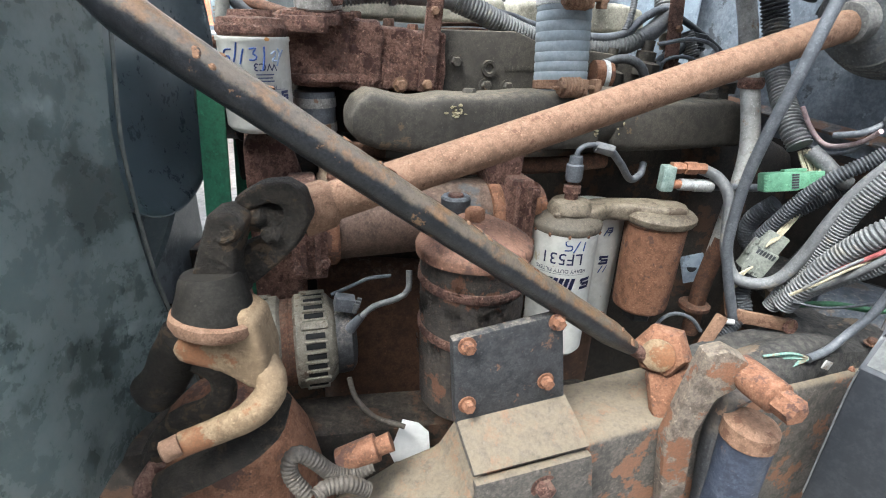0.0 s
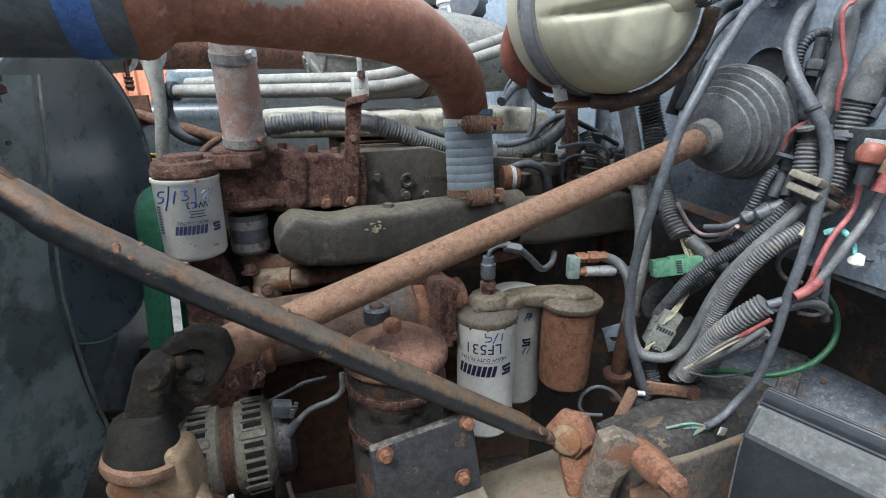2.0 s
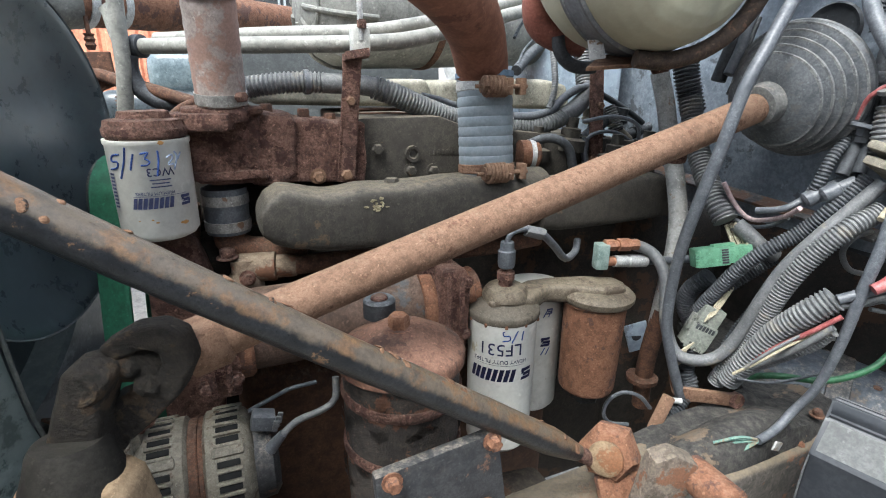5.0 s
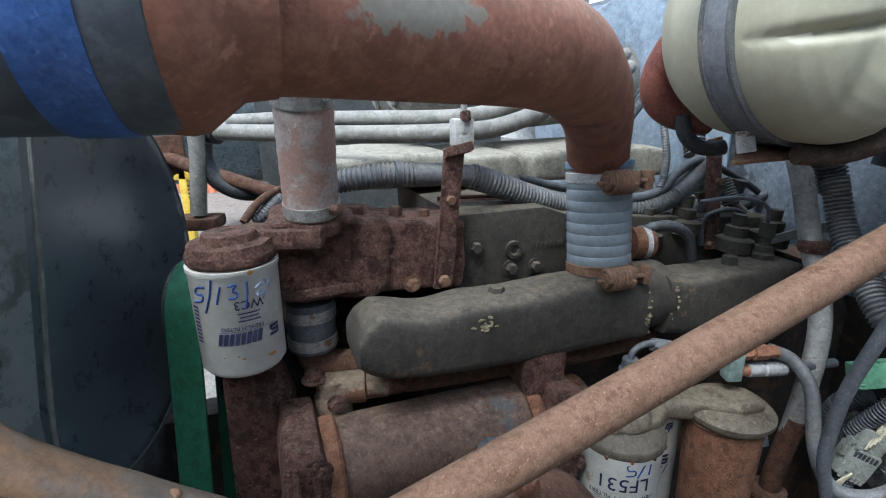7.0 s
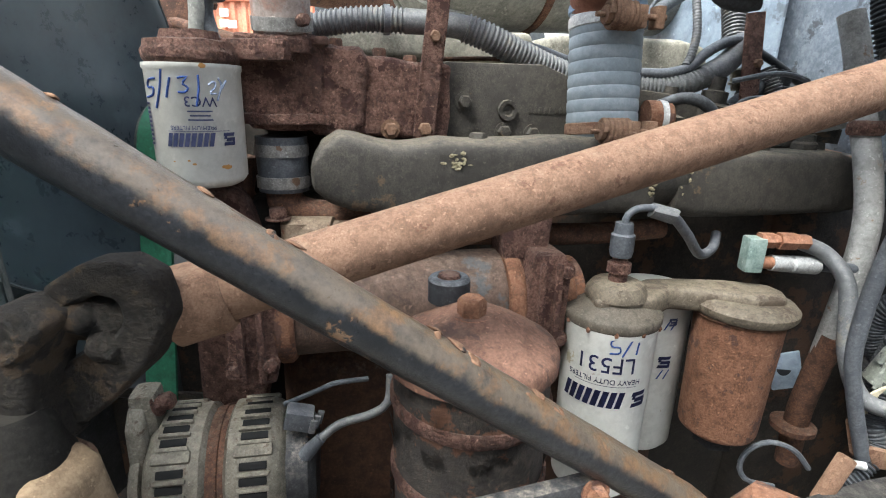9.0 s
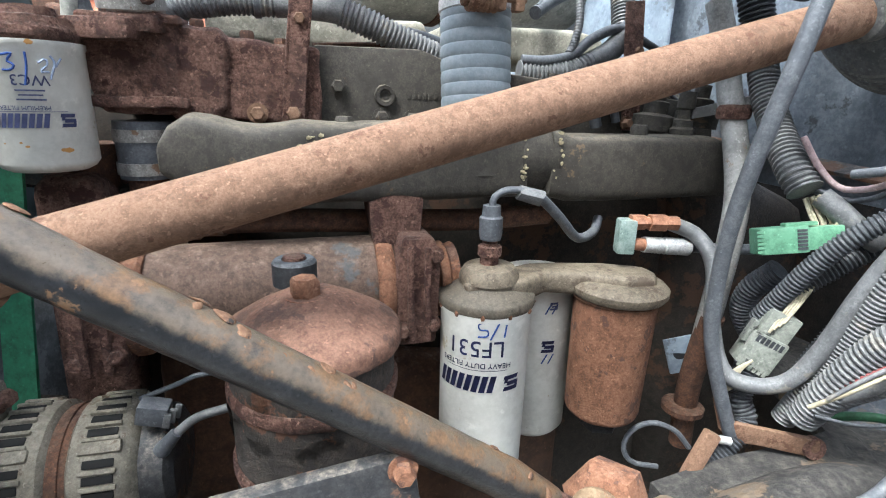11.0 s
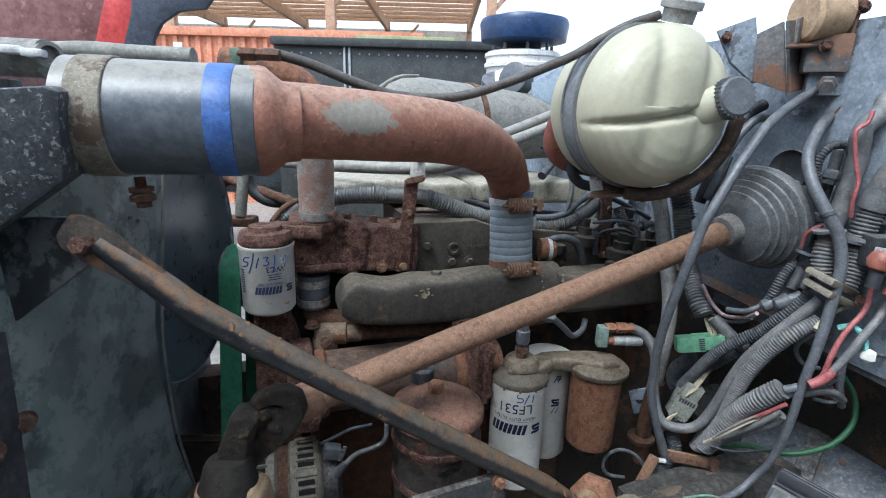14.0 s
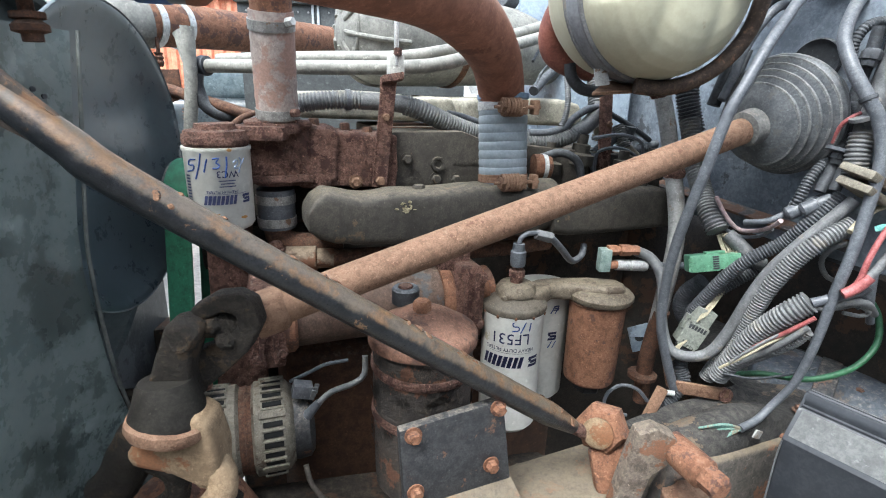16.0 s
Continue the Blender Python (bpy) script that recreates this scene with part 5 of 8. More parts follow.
part("boot", lathe([(0, 0.006), (0.03, 0.009), (0.032, 0.007)], (-0.111, 0.660, 1.150), (-0.5, -0.05, -0.6), 12), CABLE, alt)
MUDDY_LOOM = mat("muddy_corrugated_line", (0.060, 0.050, 0.040), (0.105, 0.090, 0.074), 0.75, 0, 40, 0.3, dust=0.3, dust_col=(0.15, 0.11, 0.07), tone=0.8)
solo("ground_wire", sweep([(-0.122, 0.600, 1.082), (-0.115, 0.590, 1.062), (-0.102, 0.585, 1.042), (-0.080, 0.580, 1.025), (-0.045, 0.575, 1.018), (-0.039, 0.575, 1.015)], 0.004, 0.01, 10), MUDDY_LOOM, "mud-grey wire running below the alternator", "wire")
solo("sense_wire", sweep([(-0.160, 0.680, 1.174), (-0.124, 0.700, 1.184), (-0.105, 0.700, 1.194), (-0.073, 0.720, 1.190)], 0.003, 0.01, 8), CABLE, "thin loose wire above the alternator", "wire")

# ---- steering gear ----
gear = thing("steering_gear", (-0.2, 0.45, 0.85), "mud-caked steering gear casting with a rusty drum below", "steering gear")
part("boot", lathe([(-0.010, 0.0385), (0.002, 0.0380), (0.010, 0.0365), (0.024, 0.0315), (0.036, 0.0285), (0.042, 0.025)], (-0.2105, 0.418, 1.296), (-0.02, 0.12, 1), 36), mat("matt_dark_rubber", (0.013, 0.011, 0.009), (0.022, 0.020, 0.016), 0.8, 0, 60, 0.2, dust=0.2, dust_col=(0.036, 0.032, 0.026), sheen=0.2), gear, "black rubber shaft seal")
part("seat_ring", roughen(lathe([(0, 0.041), (0.006, 0.0440), (0.013, 0.0432), (0.016, 0.0395), (0.010, 0.034)], (-0.209, 0.418, 1.285), (0.12, 0.1, 1), 32), 0.0015, 50), RUST_TUBE, gear, "rusty seat ring")
bm = slab([(p[0], p[2]) for p in [(-0.182, 0.430, 1.313), (-0.165, 0.430, 1.301), (-0.157, 0.430, 1.262), (-0.162, 0.430, 1.214), (-0.181, 0.430, 1.227), (-0.211, 0.430, 1.244), (-0.246, 0.430, 1.253), (-0.249, 0.430, 1.269), (-0.233, 0.430, 1.283), (-0.195, 0.430, 1.278)]], 0.048, pose(0, 0.395, 0), 0.010, None, 3)
part("upper_casting", roughen(bm, 0.002, 35), BEIGE, gear)
part("lever", roughen(sweep([(-0.184, 0.420, 1.252), (-0.163, 0.410, 1.236), (-0.160, 0.400, 1.217), (-0.180, 0.390, 1.197), (-0.213, 0.390, 1.178), (-0.246, 0.380, 1.168)], lambda s, k: 0.017 - 0.004 * s, 0.008, 14), 0.0012, 45), BEIGE, gear)
part("lever_boss", lathe([(0, 0.011), (0.016, 0.011), (0.018, 0.008)], (-0.245, 0.375, 1.173), (-0.8, -0.5, -0.2), 14), RUST_TUBE, gear)
part("clamp_band", roughen(sweep([(-0.165, 0.430, 1.192), (-0.172, 0.420, 1.162), (-0.194, 0.410, 1.140), (-0.224, 0.405, 1.121), (-0.264, 0.405, 1.097), (-0.309, 0.420, 1.058)], 0.019, 0.01, 14, squash=0.55), 0.001, 40), GRIME, gear)
part("knuckle", roughen(sweep([(-0.264, 0.460, 1.246), (-0.292, 0.470, 1.202), (-0.310, 0.470, 1.171), (-0.325, 0.470, 1.154)], 0.026, 0.01, 16), 0.002, 40), GRIME, gear)
part("knuckle_loop", roughen(sweep([(-0.261, 0.460, 1.210), (-0.239, 0.460, 1.196), (-0.237, 0.460, 1.165), (-0.256, 0.460, 1.144), (-0.284, 0.460, 1.131), (-0.314, 0.460, 1.105), (-0.327, 0.450, 1.080), (-0.339, 0.450, 1.048)], 0.014, 0.01, 12), 0.002, 40), GRIME, gear)
part("knob", roughen(lathe([(0, 0.010), (0.03, 0.014), (0.04, 0.012), (0.042, 0)], (-0.319, 0.440, 1.077), (-0.4, -0.3, -0.8), 16), 0.001, 40), RUST, gear)
bm = lathe([(0, 0.105), (0.14, 0.100), (0.19, 0.086), (0.225, 0.066), (0.245, 0.04), (0.25, 0.0)], (-0.243, 0.530, 0.873), (-0.16, -0.02, 1), 40)
part("drum", roughen(bm, 0.001, 30), RUST_CAN, gear)
part("output_flange", roughen(lathe([(0, 0.016), (0.05, 0.018), (0.052, 0.012), (0.07, 0.012)], (-0.114, 0.470, 1.054), (0.9, 0.2, 0.3), 18), 0.0015, 40), RUST_CAN, gear)
solo("fluid_line", ribbed([(-0.140, 0.420, 1.052), (-0.158, 0.425, 1.076), (-0.160, 0.430, 1.095), (-0.150, 0.435, 1.102), (-0.133, 0.440, 1.085), (-0.117, 0.450, 1.057), (-0.092, 0.460, 1.047), (-0.072, 0.470, 1.052)], 0.010, 0.005), MUDDY_LOOM, "mud-grey corrugated fluid line looping by the gear", "hose")
solo("fluid_line", ribbed([(-0.127, 0.410, 1.064), (-0.117, 0.420, 1.067), (-0.093, 0.430, 1.062), (-0.075, 0.440, 1.042)], 0.010, 0.005), MUDDY_LOOM, "mud-grey corrugated fluid line below the gear", "hose")

# ---- bracket plate, rail and spring hanger ----
plate = thing("bracket_plate", (0.09, 0.5, 1.05), "chipped black steel bracket plate with four rusty bolts", "bracket")
c = [(0.017, 0.482, 1.238), (0.147, 0.525, 1.252), (0.164, 0.523, 1.123), (0.025, 0.477, 1.123)]
part("upright", sheet(c, 0.014, 0.003), BLACK_PLATE, plate)
for p in ((0.0377, 0.4735, 1.2305), (0.1437, 0.5085, 1.2440), (0.0414, 0.4695, 1.1514), (0.1378, 0.5021, 1.1636)):
    part("bolt", roughen(hexbolt(p, (0.31, -0.949, 0.058), 0.0115, 0.010), 0.0008, 60), RUST_CAN, plate)
top2 = [(0.025, 0.479, 1.125), (0.163, 0.525, 1.131), (0.192, 0.469, 1.089), (0.049, 0.422, 1.086)]
part("foot", sheet(top2, 0.012, 0.003), RAIL, plate)
c = [(0.049, 0.422, 1.086), (0.192, 0.469, 1.089), (0.230, 0.481, 0.863), (0.065, 0.427, 0.937)]
part("foot_front", sheet(c, 0.012, 0.003), RAIL, plate)
part("bolt", hexbolt((0.136, 0.440, 1.058), FACE, 0.018, 0.012), RUST, plate)

rail = thing("frame_rail", (0.4, 0.6, 0.75), "dusty steel truck frame rail with rust blooms", "frame rail")
bm = slab([(-0.75, 0.80), (1.9, 0.80), (1.9, 1.075), (0.60, 1.085), (0.38, 1.075), (0.215, 1.07), (0.18, 1.012), (0.12, 0.998), (0.03, 0.955), (-0.10, 0.90), (-0.75, 0.85)], 0.115, ENG @ pose(0, 0.405, 0), 0.012, None, 3)
part("channel", roughen(bm, 0.0015, 12), RAIL, rail)
bm = slab([(-0.8, 0.72), (1.9, 0.72), (1.9, 1.0), (-0.8, 1.0)], 0.08, ENG @ pose(0, 1.35, 0), 0.01)
solo("frame_rail", bm, BLOCK, "dark truck frame rail on the far side", "frame rail")
part("grease_nipple", roughen(lathe([(0, 0.012), (0.012, 0.012), (0.013, 0.009), (0.026, 0.009), (0.03, 0.005)], (0.639, 0.672, 1.079), (0.75, -0.6, 0), 10), 0.0008, 60), RUST_CAN, rail)
# dirty crowned cover over the rail by the firewall
bm = bmesh.new()
grid = []
for j in range(15):
    row = []
    for k in range(26):
        u = 0.60 + 0.91 * k / 25
        v = 0.405 + (0.13 + 0.24 * min(1, max(0, (u - 0.86) / 0.10))) * j / 14
        z = 1.098 + 0.035 * math.sin(math.pi * min(1, j / 10)) * (0.5 + 0.5 * math.sin(k * 0.5)) - (0.13 if j == 0 else 0.025 if j == 1 else 0) - 0.02 * max(0, (0.68 - u) / 0.08) + 0.010 * noise.noise(Vector((u * 14, v * 14, 0))) + 0.004 * noise.noise(Vector((u * 50, v * 50, 3)))
        row.append(bm.verts.new(ENG @ Vector((u, v, z))))
    grid.append(row)
for a, b in zip(grid, grid[1:]):
    for k in range(25):
        bm.faces.new((a[k], a[k + 1], b[k + 1], b[k]))
ext = bmesh.ops.extrude_face_region(bm, geom=bm.faces[:])
bmesh.ops.translate(bm, verts=[g for g in ext["geom"] if isinstance(g, bmesh.types.BMVert)], vec=(0, 0, -0.02))
DIRTY = mat("caked_dirt", (0.020, 0.019, 0.018), (0.044, 0.041, 0.037), 0.9, 0, 30, 0.7, spot=(0.150, 0.108, 0.070), spot_scale=13, spot_at=0.60, dust=0.45, dust_col=(0.112, 0.102, 0.086), fine=3, rag=0.5)
rail_cover = solo("rail_cover", bm, DIRTY, "dirt-caked steel cover on the frame by the firewall", "cover")
for k in range(3):
    part("bolt", hexbolt(ENG @ Vector((0.72 + 0.16 * k, 0.43, 1.112)), (0, -0.1, 1), 0.011, 0.008), RUST_DARK, rail_cover)

hanger = thing("spring_hanger", (0.35, 0.52, 0.9), "rusty spring hanger with pin, strap and hexagon eye", "hanger")
e0 = Vector((0.316, 0.572, 1.152))
part("hex_eye", roughen(lathe([(0, 0.036), (0.022, 0.038), (0.030, 0.032), (0.034, 0.018)], e0 + Vector((0.004, 0.016, 0.006)), (-0.55, -0.75, 0.25), 6), 0.0015, 50), RUST_CAN, hanger)
part("washer", roughen(lathe([(0, 0.021), (0.008, 0.022), (0.012, 0.014)], e0 + Vector((-0.014, -0.008, 0.012)), (-0.55, -0.75, 0.25), 22), 0.0012, 60), BEIGE, hanger)
part("web", sheet([(0.291, 0.575, 1.130), (0.352, 0.575, 1.145), (0.368, 0.565, 1.106), (0.331, 0.550, 1.049), (0.316, 0.545, 1.033), (0.301, 0.560, 1.079)], 0.02, 0.006), RUST_CAN, hanger)
bm = slab([(p[0], p[2]) for p in [(0.326, 0.500, 0.921), (0.306, 0.500, 1.066), (0.316, 0.500, 1.129), (0.325, 0.500, 1.178), (0.330, 0.500, 1.204), (0.353, 0.500, 1.212), (0.384, 0.500, 1.196), (0.377, 0.500, 1.157), (0.356, 0.500, 1.139), (0.342, 0.500, 1.082), (0.358, 0.500, 0.923)]], 0.026, pose(0, 0.504, 0), 0.004, None, 2)
part("strap", roughen(bm, 0.0015, 40), mat("chipped_rusty_strap", (0.125, 0.098, 0.076), (0.205, 0.165, 0.128), 0.85, 0, 50, 0.6, spot=(0.175, 0.080, 0.042), spot_scale=20, spot_at=0.54, dust=0.5, dust_col=(0.27, 0.225, 0.165), tone=0.5, fine=3), hanger)
part("inner_strap", roughen(sweep([(0.431, 0.545, 1.124), (0.406, 0.545, 1.108), (0.393, 0.545, 1.075), (0.387, 0.540, 1.030), (0.395, 0.530, 0.921)], 0.015, 0.01, 12, squash=0.6), 0.0015, 40), BLACK, hanger)
pa, pb = Vector((0.385, 0.525, 1.174)), Vector((0.402, 0.468, 1.173))
part("pin", roughen(lathe([(0, 0.020), (0.03, 0.021), ((pb - pa).length, 0.021), ((pb - pa).length + 0.003, 0.016)], pa, pb - pa, 24), 0.0008, 60), RUST_CAN, hanger)
part("pin_end", roughen(lathe([(0, 0.017), (0.022, 0.017), (0.026, 0.012)], pb + (pb - pa).normalized() * 0.003, pb - pa, 6), 0.0008, 60), RUST_CAN, hanger)
shock = thing("shock_absorber", (0.40, 0.5, 0.85), "dark blue shock absorber with a rusty top cap", "shock absorber")
s0, s1 = Vector((0.420, 0.515, 1.101)), Vector((0.420, 0.515, 0.906))
part("cap", roughen(lathe([(0, 0.0), (0, 0.022), (0.008, 0.034), (0.03, 0.0355), (0.032, 0.033)], s0, s1 - s0, 32), 0.001, 50), RUST_TUBE, shock)
part("tube", roughen(lathe([(0.030, 0.033), (0.25, 0.033)], s0, s1 - s0, 32), 0.0006, 40), mat("chipped_dark_blue", (0.028, 0.035, 0.055), (0.06, 0.07, 0.09), 0.5, 0, 40, 0.2, spot=(0.17, 0.12, 0.09), spot_scale=14, spot_at=0.6), shock)

strap = thing("cable_bracket", (0.54, 0.73, 1.09), "bent rusty strap bracket holding the cables", "bracket")
part("strip", sheet([(0.504, 0.745, 1.137), (0.602, 0.735, 1.124), (0.606, 0.735, 1.100), (0.537, 0.742, 1.110), (0.517, 0.745, 1.110)], 0.008), RUST_TUBE, strap)
part("upturn", sheet([(0.491, 0.760, 1.162), (0.504, 0.745, 1.137), (0.517, 0.745, 1.110), (0.502, 0.755, 1.122)], 0.008), RUST_TUBE, strap)
part("eye", lathe([(0, 0.013), (0.010, 0.013), (0.010, 0.006), (0.004, 0.005), (0.004, 0)], (0.596, 0.736, 1.112), (0.1, -1, 0.2), 18), RUST, strap)
lug = thing("cable_lug", (0.47, 0.73, 1.08), "small rusty lug with a bright stud", "bracket")
part("plate", sheet([(0.470, 0.735, 1.133), (0.486, 0.735, 1.124), (0.457, 0.720, 1.075), (0.441, 0.720, 1.079)], 0.014, 0.004), RUST_TUBE, lug)
part("stud", lathe([(0, 0.005), (0.016, 0.005), (0.017, 0.003)], (0.487, 0.735, 1.116), (1, -0.2, 0), 10), STEEL, lug)
tab = solo("holed_tab", sheet([(0.519, 0.990, 1.119), (0.567, 0.990, 1.132), (0.587, 0.990, 1.068), (0.540, 0.990, 1.057)], 0.004), BLUE_PANEL, "small pale blue steel tab with a hole", "bracket")
part("hole", lathe([(0, 0.011), (0.002, 0.011), (0.002, 0)], (0.550, 0.988, 1.097), (0, -1, 0.1), 16), RUBBER, tab)
solo("wire_ring", sweep([(0.493, 0.800, 1.054), (0.470, 0.800, 1.080), (0.439, 0.800, 1.090), (0.415, 0.800, 1.077), (0.407, 0.800, 1.050), (0.421, 0.800, 1.028), (0.456, 0.800, 1.022)], 0.0035, 0.01, 8), CABLE, "thin grey wire looped in a ring", "wire")

# ---- black battery box ----
tray = thing("battery_box", (0.62, 0.5, 0.9), "black plastic battery box lid with a raised dusty rim", "box")
bx, by = Vector((0.535, -0.845, 0)).normalized(), Vector((0.845, 0.535, 0)).normalized()
m = Matrix((bx, by, Vector((0, 0, 1)))).transposed().to_4x4()
m.translation = (0.571, 0.560, 0)
bm = bmesh.new()
prof = [(0.0, 0.88), (0.0, 1.150), (0.003, 1.157), (0.038, 1.190), (0.044, 1.194), (0.047, 1.211), (0.052, 1.216), (0.066, 1.216), (0.071, 1.210), (0.074, 1.15), (0.10, 0.88)]
a = [bm.verts.new((0.0, y, z)) for y, z in prof]
b = [bm.verts.new((0.55, y, z)) for y, z in prof]
for k in range(len(prof)):
    bm.faces.new((a[k], a[(k + 1) % len(prof)], b[(k + 1) % len(prof)], b[k]))
bm.faces.new(a), bm.faces.new(b)
bmesh.ops.bevel(bm, geom=bm.edges[:], offset=0.003, segments=2, affect="EDGES")
bmesh.ops.transform(bm, matrix=m, verts=bm.verts)
part("lid", bm, GLOSS_BLACK, tray)
# ledge face: dust and the sky's sheen both put into its pale colour
bm = bmesh.new()
q = [bm.verts.new(m @ Vector(c)) for c in ((0.006, 0.0050, 1.1600), (0.546, 0.0050, 1.1600), (0.546, 0.0370, 1.1905), (0.006, 0.0370, 1.1905))]
bm.faces.new(q)
bmesh.ops.solidify(bm, geom=bm.faces[:], thickness=0.001)
part("pale_ledge", bm, mat("dusty_sheen_ledge", (0.135, 0.138, 0.134), (0.20, 0.203, 0.196), 0.45, 0, 30, 0.1, tone=0.8), tray, "dusty sloping ledge of the lid, sky sheen painted pale")
# thin pale beads draw the highlights along the lid's edges
part("edge_bead", sweep([m @ Vector((0.004 + 0.54 * k / 8, 0.059, 1.2164)) for k in range(9)], 0.0009, 0.03, 8), LOOM, tray, "thin pale bead drawn as the edge highlight")
part("corner_bead", sweep([m @ Vector((0.001, 0.002, 1.150)), m @ Vector((-0.001, 0.002, 1.10)), m @ Vector((-0.001, 0.002, 0.92))], 0.0012, 0.03, 8), LOOM, tray, "thin pale bead drawn as the edge highlight")

# dark guard behind the steering gear
guard = thing("splash_guard", (-0.45, 1.0, 0.6), "dark greasy splash guard behind the steering gear", "guard")
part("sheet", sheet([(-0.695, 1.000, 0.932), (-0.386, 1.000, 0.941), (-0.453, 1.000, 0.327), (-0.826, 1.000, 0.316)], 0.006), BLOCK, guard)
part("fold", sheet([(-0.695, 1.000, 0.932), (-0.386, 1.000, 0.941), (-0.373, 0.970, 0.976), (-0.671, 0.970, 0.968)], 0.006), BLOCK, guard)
# white sheet below the engine stands in for bright ground through a gap
solo("ground_gap_sheet", sheet([(-0.044, 0.600, 1.007), (-0.020, 0.600, 1.001), (-0.004, 0.600, 0.984), (-0.001, 0.600, 0.945), (-0.051, 0.600, 0.901), (-0.065, 0.600, 0.939)], 0.0015, 0.0004), mat("bright_ground_white", (0.66, 0.66, 0.64), (0.74, 0.74, 0.72), 0.7, 0, 20, 0.1, tone=0.95), "white sheet standing in for bright ground below the engine", "scrap")
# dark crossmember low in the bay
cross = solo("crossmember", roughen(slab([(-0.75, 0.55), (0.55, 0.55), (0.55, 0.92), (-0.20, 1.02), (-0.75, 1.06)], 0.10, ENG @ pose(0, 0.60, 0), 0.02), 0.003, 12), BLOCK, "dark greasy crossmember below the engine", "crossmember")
for k in range(4):
    part("bolt", hexbolt(ENG @ Vector((-0.30 + 0.2 * k, 0.60, 0.86)), FACE, 0.014, 0.012), RUST_DARK, cross)
uct = thing("under_cab_tank", ENG @ Vector((1.0, 0.62, 0.83)), "dull blue-grey air tank below the cab", "tank")
UA, UW = ENG @ Vector((1.0, 0.62, 0.98)), ENG.to_3x3() @ Vector((0.5, -1, 0))
DULL = mat("dull_dark_blue", (0.035, 0.042, 0.052), (0.07, 0.08, 0.092), 0.6, 0, 20, 0.2, spot=(0.09, 0.07, 0.055), spot_scale=9, spot_at=0.6, dust=0.3)
part("shell", lathe([(0.02, 0.148), (0.024, 0.15), (0.496, 0.15), (0.5, 0.148)], UA, UW, 32), DULL, uct)
part("end_dome", lathe([(-0.01, 0.0), (-0.008, 0.06), (0.004, 0.12), (0.02, 0.146), (0.024, 0.146)], UA, UW, 32), DULL, uct)
part("end_dome", lathe([(0.496, 0.146), (0.50, 0.146), (0.516, 0.12), (0.528, 0.06), (0.53, 0.0)], UA, UW, 32), DULL, uct)
for d in (0.12, 0.38):
    part("band", lathe([(d, 0.149), (d + 0.002, 0.153), (d + 0.034, 0.153), (d + 0.036, 0.149)], UA, UW, 32, ring=True), BLACK_PLATE, uct, "chipped black steel band")
part("drain_cock", hexbolt(UA + UW.normalized() * 0.25 + Vector((0, 0, -0.148)), (0, 0, -1), 0.012, 0.02), RUST, uct)

# ---- cables, looms and connectors ----
def cable(name, label, category, pts, r, material, style="smooth", group=""):
    bm = ribbed(pts, r, 0.0062 if r > 0.0155 else 0.0048, 0.15) if style == "ribbed" else sweep(pts, r, 0.008, 14)
    return solo(name, bm, material, label, category, group)


G = "cables on the firewall side"
cable("battery_cable", "thick black cable hanging from a firewall fitting", "cable", [(0.710, 0.800, 1.831), (0.652, 0.770, 1.806), (0.583, 0.730, 1.766), (0.546, 0.710, 1.724), (0.514, 0.690, 1.684), (0.491, 0.680, 1.643), (0.471, 0.675, 1.601), (0.454, 0.675, 1.526), (0.445, 0.690, 1.449), (0.445, 0.710, 1.380), (0.450, 0.725, 1.316), (0.459, 0.735, 1.250), (0.480, 0.740, 1.186), (0.508, 0.745, 1.118)], 0.0080, CABLE, group=G)
bh = cable("brake_hose", "dusty grey-black rubber hose crossing the wiring", "hose", [(0.744, 0.800, 1.792), (0.700, 0.770, 1.771), (0.671, 0.745, 1.747), (0.648, 0.720, 1.710), (0.644, 0.690, 1.671), (0.657, 0.665, 1.630), (0.672, 0.652, 1.598), (0.679, 0.640, 1.550), (0.670, 0.630, 1.486), (0.656, 0.620, 1.416), (0.647, 0.620, 1.355), (0.643, 0.625, 1.272), (0.636, 0.635, 1.200), (0.618, 0.645, 1.152), (0.590, 0.636, 1.130), (0.556, 0.624, 1.122)], lambda s_, k: 0.0092 - 0.0030 * min(1.0, max(0.0, (s_ - 0.35) / 0.5)), CABLE, group=G)
part("end_fitting", lathe([(0, 0.0115), (0.018, 0.0115), (0.019, 0.0085), (0.03, 0.0085)], (0.744, 0.800, 1.792), (-0.5, -0.5, -0.5), 6), RUST_DARK, bh)
TEAL = mat("corroded_teal_strands", (0.10, 0.20, 0.17), (0.19, 0.27, 0.22), 0.9, 0, 80, 0.3, spot=(0.20, 0.17, 0.12), spot_scale=60, spot_at=0.55)
rnd = random.Random(12)
for k in range(7):  # bare strands splaying from the cut end
    d_ = Vector((-0.070 - rnd.uniform(0, 0.014), rnd.uniform(-0.012, 0.012), -0.016 + 0.006 * (k - 3)))
    q_ = Vector((0.560, 0.625, 1.122))
    part("strand", sweep([q_, q_ + d_ * 0.45 + Vector((0, 0, 0.004 * (k - 3) * 0.6)), q_ + d_], 0.0021, 0.008, 6), TEAL, bh, "corroded green wire strands")
part("tag", roughen(box((0.018, 0.003, 0.014), Matrix.Translation((0.584, 0.620, 1.114)) @ pose(0, 0, 0, 0, 25, 20), 0.001), 0.0006, 90), GREY_METAL, bh, "pale tag on the hose end")
part("tie", lathe([(0, 0.0100), (0.0006, 0.0112), (0.006, 0.0112), (0.0066, 0.0100)], (0.657, 0.665, 1.630), (0.3, -0.4, -0.8), 18), RUBBER, bh)
